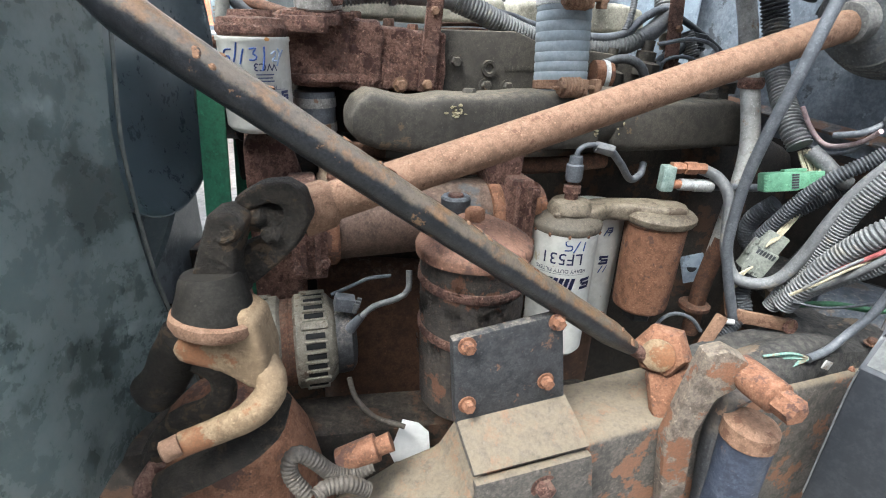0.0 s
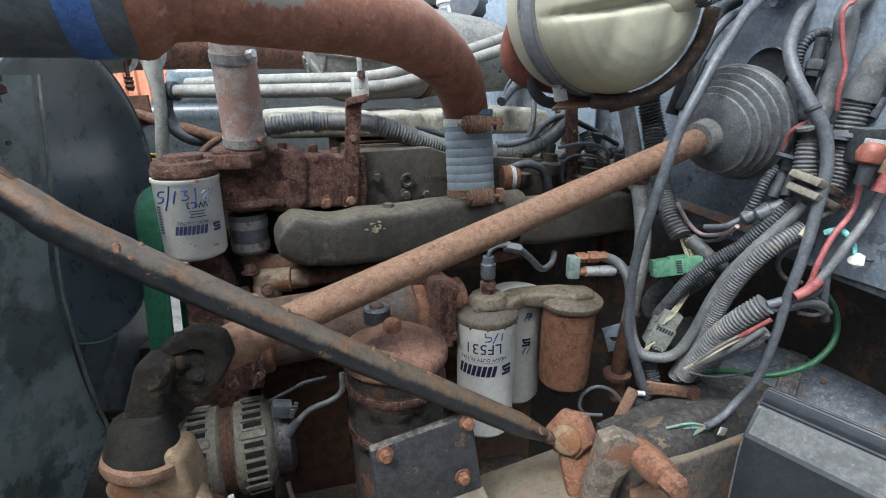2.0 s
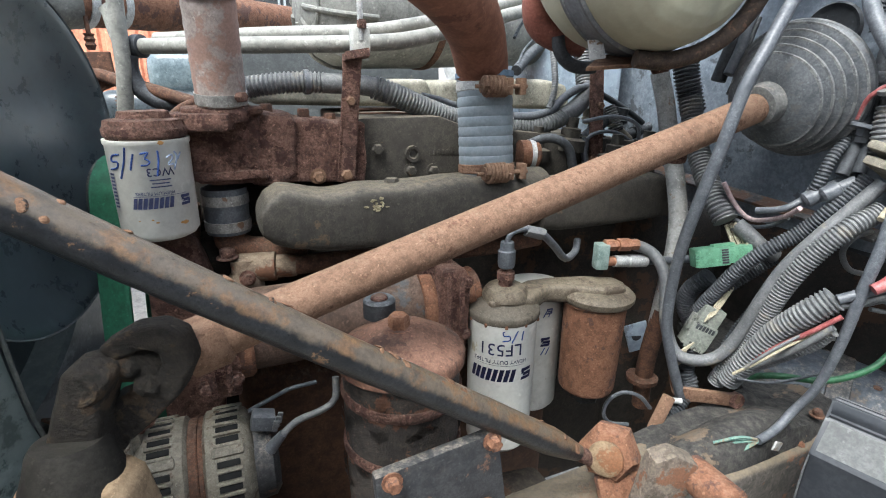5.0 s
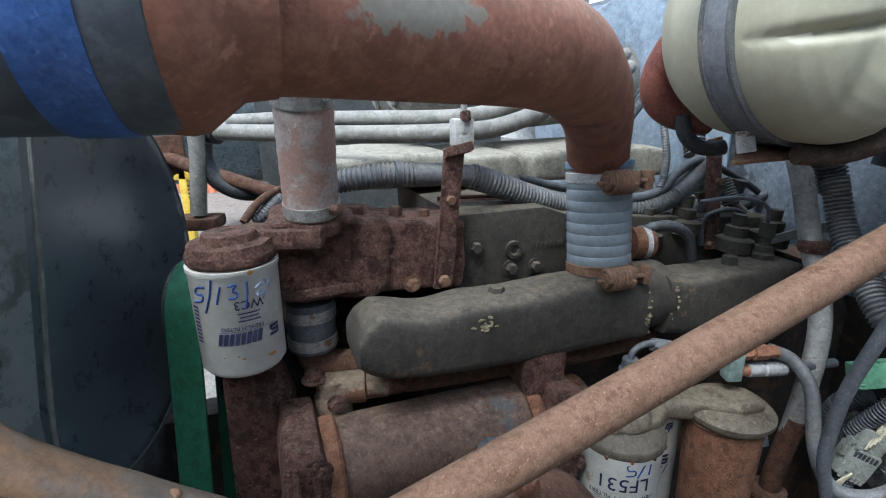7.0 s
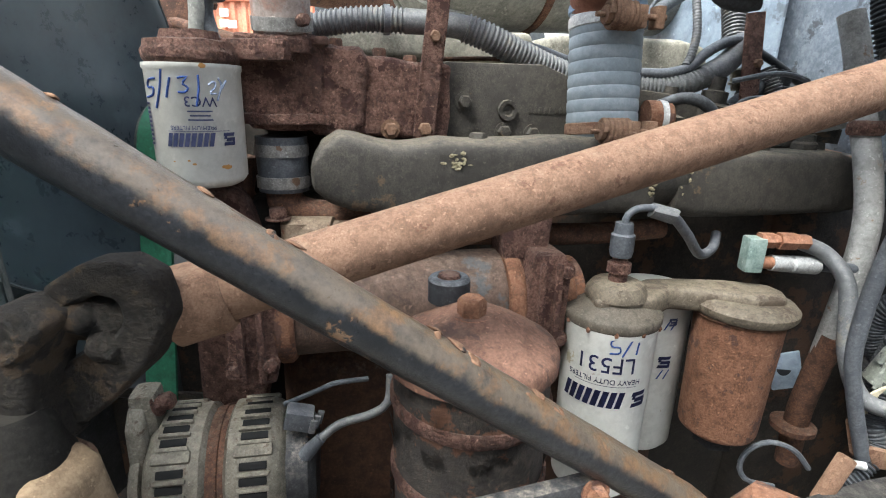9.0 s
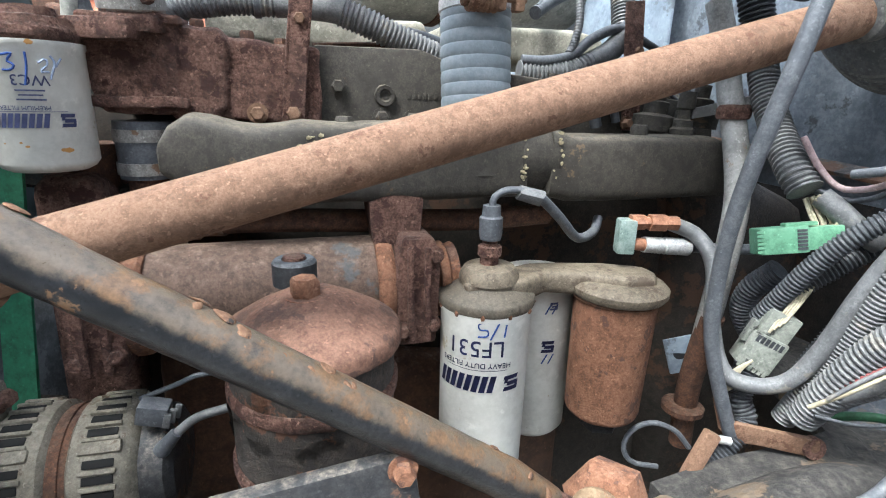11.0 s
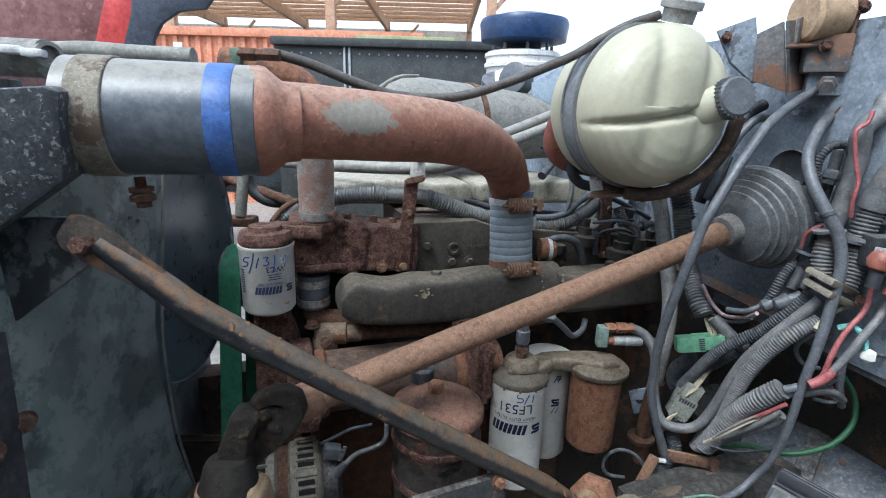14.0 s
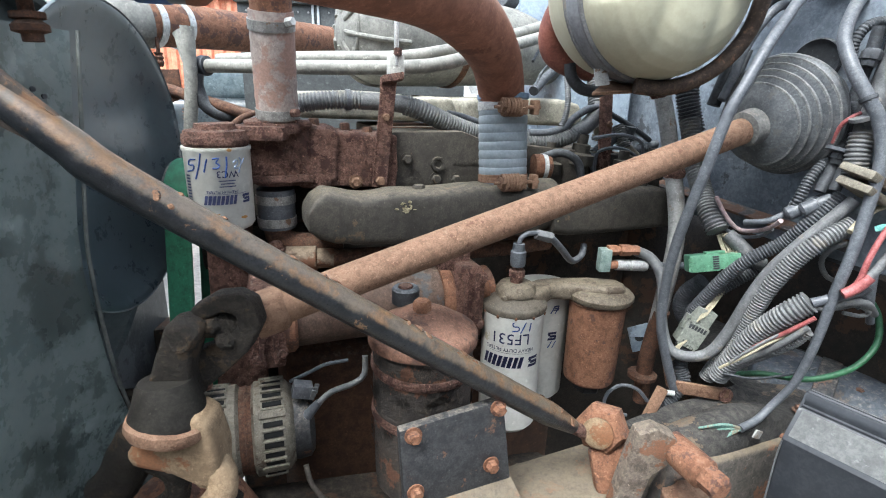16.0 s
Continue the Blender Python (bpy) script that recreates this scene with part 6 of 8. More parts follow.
cable("loom", "dark corrugated wiring loom", "loom", [(0.673, 0.680, 1.489), (0.644, 0.690, 1.447), (0.623, 0.710, 1.407), (0.589, 0.730, 1.372), (0.568, 0.750, 1.335), (0.553, 0.770, 1.291), (0.540, 0.790, 1.247)], 0.0115, LOOM_DARK, "ribbed", G)
cable("rubber_hose", "smooth grey hose curving from the filter head", "hose", [(0.444, 0.850, 1.348), (0.476, 0.840, 1.334), (0.487, 0.810, 1.304), (0.483, 0.780, 1.237), (0.491, 0.755, 1.195), (0.517, 0.740, 1.186), (0.549, 0.730, 1.198), (0.569, 0.720, 1.241), (0.582, 0.705, 1.310), (0.598, 0.695, 1.361), (0.621, 0.680, 1.408), (0.650, 0.670, 1.449), (0.675, 0.660, 1.486)], 0.0095, LOOM, group=G)
cable("loom", "light grey corrugated wiring loom", "loom", [(0.673, 0.650, 1.452), (0.636, 0.655, 1.425), (0.614, 0.670, 1.387), (0.597, 0.685, 1.338), (0.589, 0.700, 1.284), (0.583, 0.720, 1.224), (0.572, 0.735, 1.176), (0.565, 0.745, 1.141)], 0.0135, LOOM, "ribbed", G)
cable("loom", "fat corrugated loom with an open end", "loom", [(0.625, 0.635, 1.336), (0.607, 0.650, 1.309), (0.592, 0.680, 1.262), (0.579, 0.705, 1.204), (0.573, 0.730, 1.152)], 0.0180, LOOM, "ribbed", G)
cable("loom", "split corrugated loom with a frayed edge", "loom", [(0.631, 0.630, 1.290), (0.623, 0.645, 1.261), (0.604, 0.670, 1.230), (0.585, 0.700, 1.192), (0.571, 0.725, 1.149)], 0.0085, LOOM, "ribbed", G)
cable("red_wire", "red wire lying along a split loom", "wire", [(0.626, 0.618, 1.318), (0.608, 0.635, 1.290), (0.588, 0.665, 1.250), (0.574, 0.690, 1.215)], 0.0034, RED_WIRE, group=G)
cable("wire", "pale grey wire along a split loom", "wire", [(0.622, 0.622, 1.301), (0.606, 0.640, 1.267), (0.590, 0.670, 1.226), (0.576, 0.700, 1.192)], 0.005, LOOM, group=G)
cable("wire", "grey wire leaving an open loom end", "wire", [(0.627, 0.632, 1.336), (0.644, 0.625, 1.345), (0.662, 0.620, 1.353), (0.680, 0.615, 1.361), (0.687, 0.612, 1.371)], 0.007, CABLE, group=G)
cable("wire", "dusty wire leaving an open loom end", "wire", [(0.629, 0.635, 1.328), (0.653, 0.628, 1.331), (0.671, 0.620, 1.343), (0.700, 0.620, 1.340), (0.737, 0.640, 1.315)], 0.006, LOOM, group=G)
cable("wire", "grey wire dropping beside the green one", "wire", [(0.738, 0.660, 1.373), (0.734, 0.650, 1.335), (0.755, 0.660, 1.291)], 0.006, CABLE, group=G)
cable("starter_cable", "red power cable with worn pink insulation", "cable", [(0.726, 0.630, 1.536), (0.717, 0.620, 1.488), (0.686, 0.610, 1.452), (0.669, 0.605, 1.414), (0.663, 0.605, 1.379), (0.652, 0.610, 1.364)], 0.0041, RED_WIRE, group=G)
cable("starter_cable", "grey power cable with pink ends", "cable", [(0.753, 0.620, 1.512), (0.730, 0.610, 1.473), (0.703, 0.600, 1.443), (0.685, 0.600, 1.408), (0.666, 0.602, 1.378), (0.656, 0.607, 1.362)], 0.0062, LOOM, group=G)
cable("cable_sleeve", "pink heat-shrink sleeve on a power cable", "sleeve", [(0.674, 0.600, 1.389), (0.661, 0.603, 1.371), (0.647, 0.607, 1.360)], 0.0075, RED_WIRE, group=G)
cable("cable_sleeve", "pink heat-shrink sleeve below the terminal", "sleeve", [(0.741, 0.600, 1.556), (0.736, 0.600, 1.540), (0.730, 0.600, 1.517)], 0.0105, RED_WIRE, group=G)
cable("green_wire", "green wire lying in a wide loop", "wire", [(0.816, 0.740, 1.306), (0.828, 0.720, 1.275), (0.820, 0.700, 1.233), (0.789, 0.690, 1.199), (0.750, 0.690, 1.178), (0.707, 0.700, 1.164), (0.655, 0.730, 1.157), (0.611, 0.750, 1.143)], 0.0052, GREEN_WIRE, group=G)
# upper run along the firewall
cable("taped_loom", "fat loom wrapped in grey tape", "loom", [(0.795, 0.630, 1.734), (0.765, 0.640, 1.717), (0.743, 0.650, 1.696), (0.732, 0.660, 1.667), (0.727, 0.665, 1.638)], lambda s, k: 0.027 - 0.006 * s + 0.0012 * math.sin(k * 0.9), LOOM, group=G)
cable("loom", "grey corrugated loom below the taped bundle", "loom", [(0.728, 0.665, 1.644), (0.722, 0.665, 1.607), (0.719, 0.665, 1.571), (0.712, 0.660, 1.535), (0.704, 0.655, 1.507)], 0.0185, LOOM, "ribbed", G)
cable("taped_loom", "taped grey wiring bundle", "loom", [(0.747, 0.710, 1.807), (0.732, 0.700, 1.783), (0.703, 0.690, 1.758), (0.706, 0.690, 1.715), (0.702, 0.690, 1.673), (0.697, 0.690, 1.631), (0.685, 0.685, 1.587), (0.679, 0.680, 1.555)], lambda s, k: 0.0145 + 0.0008 * math.sin(k * 1.3), LOOM, group=G)
cable("loom", "short corrugated loom above the clamp", "loom", [(0.678, 0.680, 1.579), (0.674, 0.675, 1.551), (0.674, 0.670, 1.522)], 0.0165, LOOM, "ribbed", G)
cable("cable", "dark cable along the firewall", "cable", [(0.688, 0.710, 1.725), (0.685, 0.710, 1.687), (0.679, 0.710, 1.639), (0.675, 0.710, 1.586), (0.667, 0.705, 1.531), (0.652, 0.700, 1.490)], 0.0085, RUBBER, group=G)
cable("cable", "dark cable with a plug along the firewall", "cable", [(0.703, 0.700, 1.701), (0.700, 0.700, 1.662), (0.690, 0.700, 1.619), (0.684, 0.700, 1.574), (0.676, 0.695, 1.532), (0.666, 0.690, 1.494)], 0.0085, RUBBER, group=G)
cable("loom", "thin corrugated loom looping over at the top", "loom", [(0.676, 0.730, 1.672), (0.673, 0.730, 1.704), (0.686, 0.730, 1.727), (0.712, 0.730, 1.733), (0.719, 0.720, 1.714), (0.715, 0.715, 1.683)], 0.0078, LOOM_DARK, "ribbed", G)
cable("loom", "thin corrugated loom beside the boot", "loom", [(0.676, 0.720, 1.568), (0.661, 0.715, 1.537), (0.640, 0.710, 1.509), (0.630, 0.710, 1.478), (0.630, 0.720, 1.456)], 0.0085, LOOM_DARK, "ribbed", G)
cable("red_wire", "bright red wire hanging by the loom", "wire", [(0.696, 0.670, 1.786), (0.690, 0.668, 1.768), (0.673, 0.665, 1.754), (0.681, 0.660, 1.707), (0.687, 0.655, 1.680), (0.685, 0.655, 1.653), (0.692, 0.660, 1.625)], 0.0031, RED_WIRE, group=G)
cable("red_wire", "short red wire arching beside the boot", "wire", [(0.663, 0.675, 1.608), (0.653, 0.680, 1.600), (0.650, 0.690, 1.588), (0.653, 0.700, 1.564)], 0.003, RED_WIRE, group=G)
cable("wire", "tan wire under the loom clamp", "wire", [(0.726, 0.655, 1.481), (0.701, 0.650, 1.474), (0.675, 0.640, 1.463), (0.653, 0.630, 1.446)], 0.004, CREAM_WIRE, group=G)
cable("wire", "dark loose wire on the firewall", "wire", [(0.766, 0.640, 1.486), (0.797, 0.650, 1.466), (0.826, 0.660, 1.432), (0.849, 0.670, 1.396)], 0.003, RUBBER, group=G)
cable("loom", "thin loom between the looms and the valve gear", "loom", [(0.675, 0.700, 1.489), (0.656, 0.710, 1.477), (0.630, 0.720, 1.456), (0.603, 0.730, 1.436), (0.586, 0.760, 1.426)], 0.005, CABLE, group=G)
cable("wire", "pinkish wire from the connector", "wire", [(0.553, 0.800, 1.461), (0.570, 0.790, 1.430), (0.590, 0.780, 1.409), (0.604, 0.760, 1.411), (0.609, 0.730, 1.425), (0.602, 0.700, 1.444)], 0.0035, mat("pink_grey_wire", (0.30, 0.22, 0.22), (0.38, 0.29, 0.29), 0.6, 0, 60, 0.05), group=G)
cable("wire", "thin grey wire from the connector", "wire", [(0.574, 0.800, 1.406), (0.597, 0.780, 1.396), (0.615, 0.760, 1.402), (0.614, 0.730, 1.422)], 0.003, CABLE, group=G)

cable("rubber_hose", "black hose dropping behind the tank cradle", "hose", [(0.655, 0.860, 1.773), (0.632, 0.856, 1.769), (0.603, 0.852, 1.738), (0.581, 0.848, 1.695), (0.571, 0.844, 1.657), (0.556, 0.840, 1.619)], 0.008, CABLE, group=G)
cable("rubber_hose", "thick black hose beside the tank cradle", "hose", [(0.657, 0.880, 1.798), (0.630, 0.875, 1.781), (0.602, 0.870, 1.738), (0.583, 0.865, 1.699), (0.569, 0.860, 1.667), (0.552, 0.858, 1.610)], 0.011, RUBBER, group=G)
cable("wire", "thin dark wire dropping beside the tank cradle", "wire", [(0.592, 0.845, 1.700), (0.582, 0.842, 1.668), (0.574, 0.840, 1.630), (0.560, 0.838, 1.590)], 0.004, RUBBER, group=G)
for p, r in (((0.709, 0.800, 1.836), 0.021), ((0.738, 0.800, 1.793), 0.020)):
    solo("grommet", roughen(lathe([(0, r + 0.006), (0.004, r + 0.006), (0.008, r), (0.010, r * 0.62), (0.004, r * 0.5)], p, (-0.5, -0.8, -0.2), 24), 0.0008, 60), GREY_METAL, "dusty grey grommet round a firewall cable", "grommet", "firewall grommets")

plate_ = thing("loom_clamp", (0.65, 0.66, 1.48), "grey two-piece clamp plate gripping the looms", "clamp")
lp = Vector((0.669, 0.655, 1.508))
for k, dz in enumerate((0.011, -0.009)):
    part("clamp_half", roughen(box((0.074, 0.050, 0.012), Matrix.Translation(lp + Vector((0.014, 0, dz))) @ pose(0, 0, 0, 12, 22, 20), 0.004), 0.001, 60), ALLOY, plate_)
part("bolt", hexbolt(lp + Vector((0.05, -0.02, -0.015)), (0.2, -0.9, 0.3), 0.012, 0.01), RUST, plate_)
for p, r, w in zip([(0.681, 0.668, 1.600), (0.710, 0.663, 1.582), (0.666, 0.702, 1.550)], (0.0125, 0.0205, 0.019), ((0.4, 0, -1), (0.15, 0, 1), (0.3, 0, 1))):
    solo("cable_tie", lathe([(0, r), (0.0005, r + 0.001), (0.005, r + 0.001), (0.0055, r)], p, w, 20), CABLE, "grey plastic cable tie around a loom", "cable tie", "cable ties")
# plugs on the dark cables
for a, b, s in zip([(0.679, 0.700, 1.694), (0.671, 0.705, 1.623), (0.669, 0.700, 1.553)], [(0.675, 0.700, 1.671), (0.669, 0.705, 1.600), (0.666, 0.700, 1.533)], (0.013, 0.012, 0.012)):
    a, b = Vector(a), Vector(b)
    solo("wire_plug", lathe([(0, s * 0.8), (0.004, s), ((b - a).length * 0.6, s), ((b - a).length * 0.62, s * 0.85), ((b - a).length, s * 0.8)], a, b - a, 8), RUBBER, "black plastic in-line wire plug", "connector", "wire plugs")
for a, b in (((0.618, 0.715, 1.450), (0.653, 0.705, 1.474)), ((0.629, 0.700, 1.460), (0.665, 0.690, 1.482))):
    a, b = Vector(a), Vector(b)
    solo("wire_plug", lathe([(0, 0.007), (0.003, 0.011), (0.022, 0.012), (0.024, 0.009), ((b - a).length, 0.009)], a, b - a, 10), CABLE, "grey plastic in-line wire plug", "connector", "wire plugs")

# terminal stud
term = thing("power_terminal", (0.72, 0.6, 1.55), "power terminal stud with rubber boot and yellow cap", "terminal")
tp = Vector((0.732, 0.600, 1.577))
part("base", box((0.09, 0.03, 0.05), Matrix.Translation(tp + Vector((0.02, 0.035, 0))), 0.005), RUBBER, term)
part("lug", box((0.055, 0.004, 0.022), Matrix.Translation(tp + Vector((-0.012, 0.004, 0.0))) @ pose(0, 0, 0, 0, 8, 0), 0.002), STEEL, term)
part("lug", box((0.020, 0.004, 0.045), Matrix.Translation(tp + Vector((0.004, 0.0, -0.014))) @ pose(0, 0, 0, 0, 20, 0), 0.002), mat("tarnished_brass", (0.40, 0.30, 0.18), (0.5, 0.4, 0.27), 0.5, 0.6, 50, 0.2), term)
part("nut", hexbolt(tp + Vector((0, -0.003, 0)), (0, -1, 0.1), 0.0095, 0.008), ALLOY, term)
part("nut", hexbolt(tp + Vector((-0.004, 0.006, 0.03)), (0, -1, 0.1), 0.008, 0.007), ALLOY, term)
bt = Vector((0.703, 0.600, 1.571))
part("rubber_boot", lathe([(-0.016, 0.006), (-0.012, 0.014), (0, 0.0175), (0.010, 0.014), (0.014, 0.010)], bt, (0.2, 0, 1), 22), mat("red_brown_rubber", (0.22, 0.075, 0.05), (0.30, 0.11, 0.075), 0.5, 0, 50, 0.1), term)
part("boot_collar", lathe([(0, 0.009), (0.026, 0.010), (0.028, 0.006)], bt + Vector((-0.004, 0, -0.042)), (0.15, 0, 1), 16), RUBBER, term)
part("insulator", lathe([(0, 0.0085), (0.03, 0.0085), (0.032, 0.006)], tp + Vector((0.032, -0.006, -0.006)), (0.9, -0.1, -0.25), 14), YELLOW, term, "yellow plastic insulator")
cable("cable", "dark hose arching over the terminal", "cable", [(0.745, 0.660, 1.614), (0.756, 0.660, 1.636), (0.778, 0.660, 1.638), (0.790, 0.655, 1.625), (0.784, 0.640, 1.598)], 0.0085, CABLE, group=G)
# corroded ends
cor = thing("corroded_terminal", (0.720, 0.600, 1.412), "white and teal corroded wire terminal", "terminal")
part("crust", roughen(lathe([(0, 0.004), (0.008, 0.010), (0.02, 0.007), (0.024, 0)], (0.721, 0.600, 1.406), (0, -0.2, 1), 12), 0.003, 120), WHITE, cor)
part("verdigris", roughen(sweep([(0.717, 0.600, 1.423), (0.717, 0.605, 1.437), (0.711, 0.610, 1.451), (0.702, 0.620, 1.458), (0.690, 0.630, 1.451)], 0.004, 0.006, 8), 0.002, 150), mat("verdigris", (0.10, 0.30, 0.28), (0.2, 0.42, 0.38), 0.9, 0, 80, 0.3), cor)

# green and grey multi-plugs
def multiplug(name, label, material, centre, m, size, pins):
    t = thing(name, centre, label, "connector")
    m = Matrix.Translation(centre) @ m
    sx, sy, sz = size
    part("shell", box((sx * 0.62, sy, sz), m @ Matrix.Translation((-sx * 0.19, 0, 0)), 0.003), material, t)
    part("plug", box((sx * 0.5, sy * 0.86, sz * 0.84), m @ Matrix.Translation((sx * 0.30, 0, 0)), 0.002), material, t)
    part("latch", box((sx * 0.4, sy * 0.4, sz * 0.16), m @ Matrix.Translation((0.05 * sx, -0.1 * sy, sz * 0.54)), 0.001), material, t)
    for k in range(pins):
        part("rib", box((sx * 0.10, sy * 0.05, sz * 0.10), m @ Matrix.Translation((-sx * 0.49, -sy * 0.52, sz * (-0.36 + 0.72 * k / (pins - 1)))), 0), material, t)
        part("slot", box((sx * 0.12, 0.0012, sz * 0.09), m @ Matrix.Translation((sx * 0.02, -sy * 0.51, sz * (-0.33 + 0.66 * k / (pins - 1)))), 0), RUBBER, t)
    return t


gl, gr = Vector((0.513, 0.785, 1.340)), Vector((0.589, 0.765, 1.362))
multiplug("green_connector", "green plastic multi-pin wiring connector", GREEN, (gl + gr) / 2, pose(0, 0, 0, -12, -8, -6), ((gr - gl).length, 0.03, 0.030), 6)
g2a, g2b = Vector((0.556, 0.777, 1.258)), Vector((0.530, 0.769, 1.196))
multiplug("grey_connector", "dirty grey multi-pin wiring connector", GREY_CONN, (g2a + g2b) / 2, pose(0, 0, 0, -8, -67, -4), ((g2a - g2b).length * 1.05, 0.026, 0.042), 6)
for k in range(7):
    o = 7 * (k - 3)
    cable("pin_wire", "thin cream wire entering the green connector", "wire", [(0.585, 0.770, 1.365), (0.589, 0.772, 1.375), (0.584, 0.780, 1.385), (0.579, 0.790, 1.391)][:1] + [tuple(Vector(p) + Vector((0.0016 * (k - 3), 0, 0.0022 * (k % 3)))) for p in [(0.595, 0.770, 1.372), (0.591, 0.775, 1.384), (0.575, 0.785, 1.395)]], 0.0016, CREAM_WIRE, group="pin wires")
    cable("pin_wire", "thin cream wire of the grey connector", "wire", [tuple(Vector(p) + Vector((0.003 * (k - 3) * s, 0.001 * (k % 2), 0.0024 * (k - 3) * s))) for p, s in zip([(0.544, 0.760, 1.249), (0.559, 0.765, 1.270), (0.575, 0.770, 1.295), (0.590, 0.780, 1.314)], (0.8, 1, 0.9, 0.5))], 0.0016, CREAM_WIRE, group="pin wires")
    cable("pin_wire", "thin cream wire below the grey connector", "wire", [tuple(Vector(p) + Vector((0.003 * (k - 3) * s, 0, 0.002 * (k - 3) * s))) for p, s in zip([(0.515, 0.755, 1.205), (0.503, 0.755, 1.191), (0.501, 0.755, 1.169)], (0.8, 0.9, 0.4))], 0.0016, CREAM_WIRE, group="pin wires")
cable("loom", "fat corrugated loom feeding the green connector", "loom", [(0.554, 0.930, 1.580), (0.557, 0.900, 1.515), (0.557, 0.860, 1.467), (0.555, 0.810, 1.425), (0.561, 0.790, 1.403)], 0.0185, LOOM, "ribbed", G)
cable("loom", "black corrugated hose behind the tank bracket", "loom", [(0.556, 0.970, 1.650), (0.561, 0.960, 1.610), (0.575, 0.950, 1.556)], 0.022, LOOM_DARK, "ribbed", G)
cable("taped_loom", "taped loom next to the green connector", "loom", [(0.580, 0.790, 1.397), (0.595, 0.775, 1.382), (0.611, 0.765, 1.366), (0.632, 0.760, 1.352)], 0.012, LOOM, group=G)
cable("loom", "dark corrugated loom below the green connector", "loom", [(0.637, 0.770, 1.348), (0.603, 0.775, 1.320), (0.575, 0.780, 1.295), (0.549, 0.785, 1.261), (0.545, 0.800, 1.213), (0.543, 0.800, 1.172)], 0.0135, LOOM_DARK, "ribbed", G)
cable("loom", "dark corrugated loom behind the connectors", "loom", [(0.559, 0.800, 1.306), (0.543, 0.820, 1.274), (0.544, 0.830, 1.239), (0.570, 0.830, 1.196)], 0.015, LOOM_DARK, "ribbed", G)
cable("loom", "dark corrugated loom down to the bracket", "loom", [(0.531, 0.775, 1.188), (0.524, 0.765, 1.153), (0.529, 0.755, 1.129), (0.508, 0.745, 1.101), (0.485, 0.740, 1.080)], 0.013, LOOM_DARK, "ribbed", G)
cable("loom", "dark corrugated loom in the deep of the bay", "loom", [(0.668, 0.770, 1.302), (0.635, 0.770, 1.265), (0.611, 0.770, 1.227), (0.592, 0.770, 1.188)], 0.012, LOOM_DARK, "ribbed", G)
# dipstick tube and its lower flange
post = thing("filler_tube", (0.5, 0.87, 1.05), "dull grey steel filler tube with a rusty clamp", "tube")
part("lower_tube", sweep([(0.5285, 0.8695, 1.215), (0.526, 0.880, 1.160), (0.524, 0.890, 1.084), (0.531, 0.900, 0.990)], 0.0163, 0.012, 18), RUST_DARK, post, "rust-dark lower end")
part("tube", sweep([(0.508, 0.960, 1.623), (0.518, 0.945, 1.574), (0.528, 0.925, 1.503), (0.534, 0.900, 1.442), (0.537, 0.880, 1.380), (0.533, 0.870, 1.324), (0.528, 0.870, 1.252), (0.526, 0.880, 1.160), (0.524, 0.890, 1.084), (0.531, 0.900, 0.990)], 0.0155, 0.012, 18), GREY_METAL, post)
part("clamp", roughen(lathe([(0, 0.019), (0.004, 0.021), (0.014, 0.021), (0.018, 0.018)], (0.530, 0.912, 1.475), (-0.03, 0.04, 1), 22), 0.001, 60), RUST, post)
part("flange", roughen(lathe([(0, 0.030), (0.008, 0.030), (0.012, 0.02)], (0.522, 0.893, 1.052), (0, 0, 1), 20), 0.001, 60), RUST_DARK, post)
# brake line fittings on the filter head
fit_ = thing("hose_fitting", (0.39, 0.84, 1.30), "verdigris elbow fitting with coppery nuts and a bright sleeve", "fitting")
ef = Vector((0.385, 0.835, 1.333))
TEAL = mat("tarnished_fitting", (0.19, 0.26, 0.235), (0.28, 0.34, 0.31), 0.6, 0.3, 60, 0.2, dust=0.4)
COPPER = mat("coppery_nut", (0.26, 0.12, 0.07), (0.36, 0.18, 0.11), 0.6, 0.4, 60, 0.2, dust=0.3)
part("elbow", box((0.022, 0.022, 0.044), Matrix.Translation(ef), 0.004), TEAL, fit_)
a, b = Vector((0.389, 0.835, 1.351)), Vector((0.445, 0.840, 1.350))
part("nut", lathe([(0, 0.010), (0.018, 0.010), (0.019, 0.0075), (0.024, 0.0075)], a, b - a, 6), COPPER, fit_)
part("nut", lathe([(0.024, 0.011), (0.045, 0.011), (0.046, 0.009), (0.060, 0.0095)], a, b - a, 6), COPPER, fit_)
a, b = Vector((0.392, 0.835, 1.323)), Vector((0.477, 0.850, 1.317))
part("collar", lathe([(0, 0.0075), (0.02, 0.0085), (0.021, 0.006)], a, b - a, 12), COPPER, fit_)
part("bright_sleeve", lathe([(0.018, 0.010), (0.042, 0.0105), (0.044, 0.0085), (0.046, 0.011), (0.080, 0.011), (0.082, 0.008)], a, b - a, 14), STEEL, fit_, "bright steel crimp sleeve")
part("line", sweep([(0.477, 0.850, 1.317), (0.517, 0.860, 1.313), (0.566, 0.870, 1.311)], 0.007, 0.012, 10), CABLE, fit_)

# frayed ends of a taped lead lying on the rail cover
fray = thing("frayed_lead", (0.565, 0.655, 1.097), "frayed bundle of thin green, white and tan wires", "wire bundle")
FRAY = (mat("pale_green_wire", (0.22, 0.30, 0.25), (0.30, 0.38, 0.32), 0.6, 0, 60, 0), CREAM_WIRE, LOOM, RUST_TUBE)
a, b = Vector((0.564, 0.652, 1.101)), Vector((0.503, 0.660, 1.078))
rnd = random.Random(4)
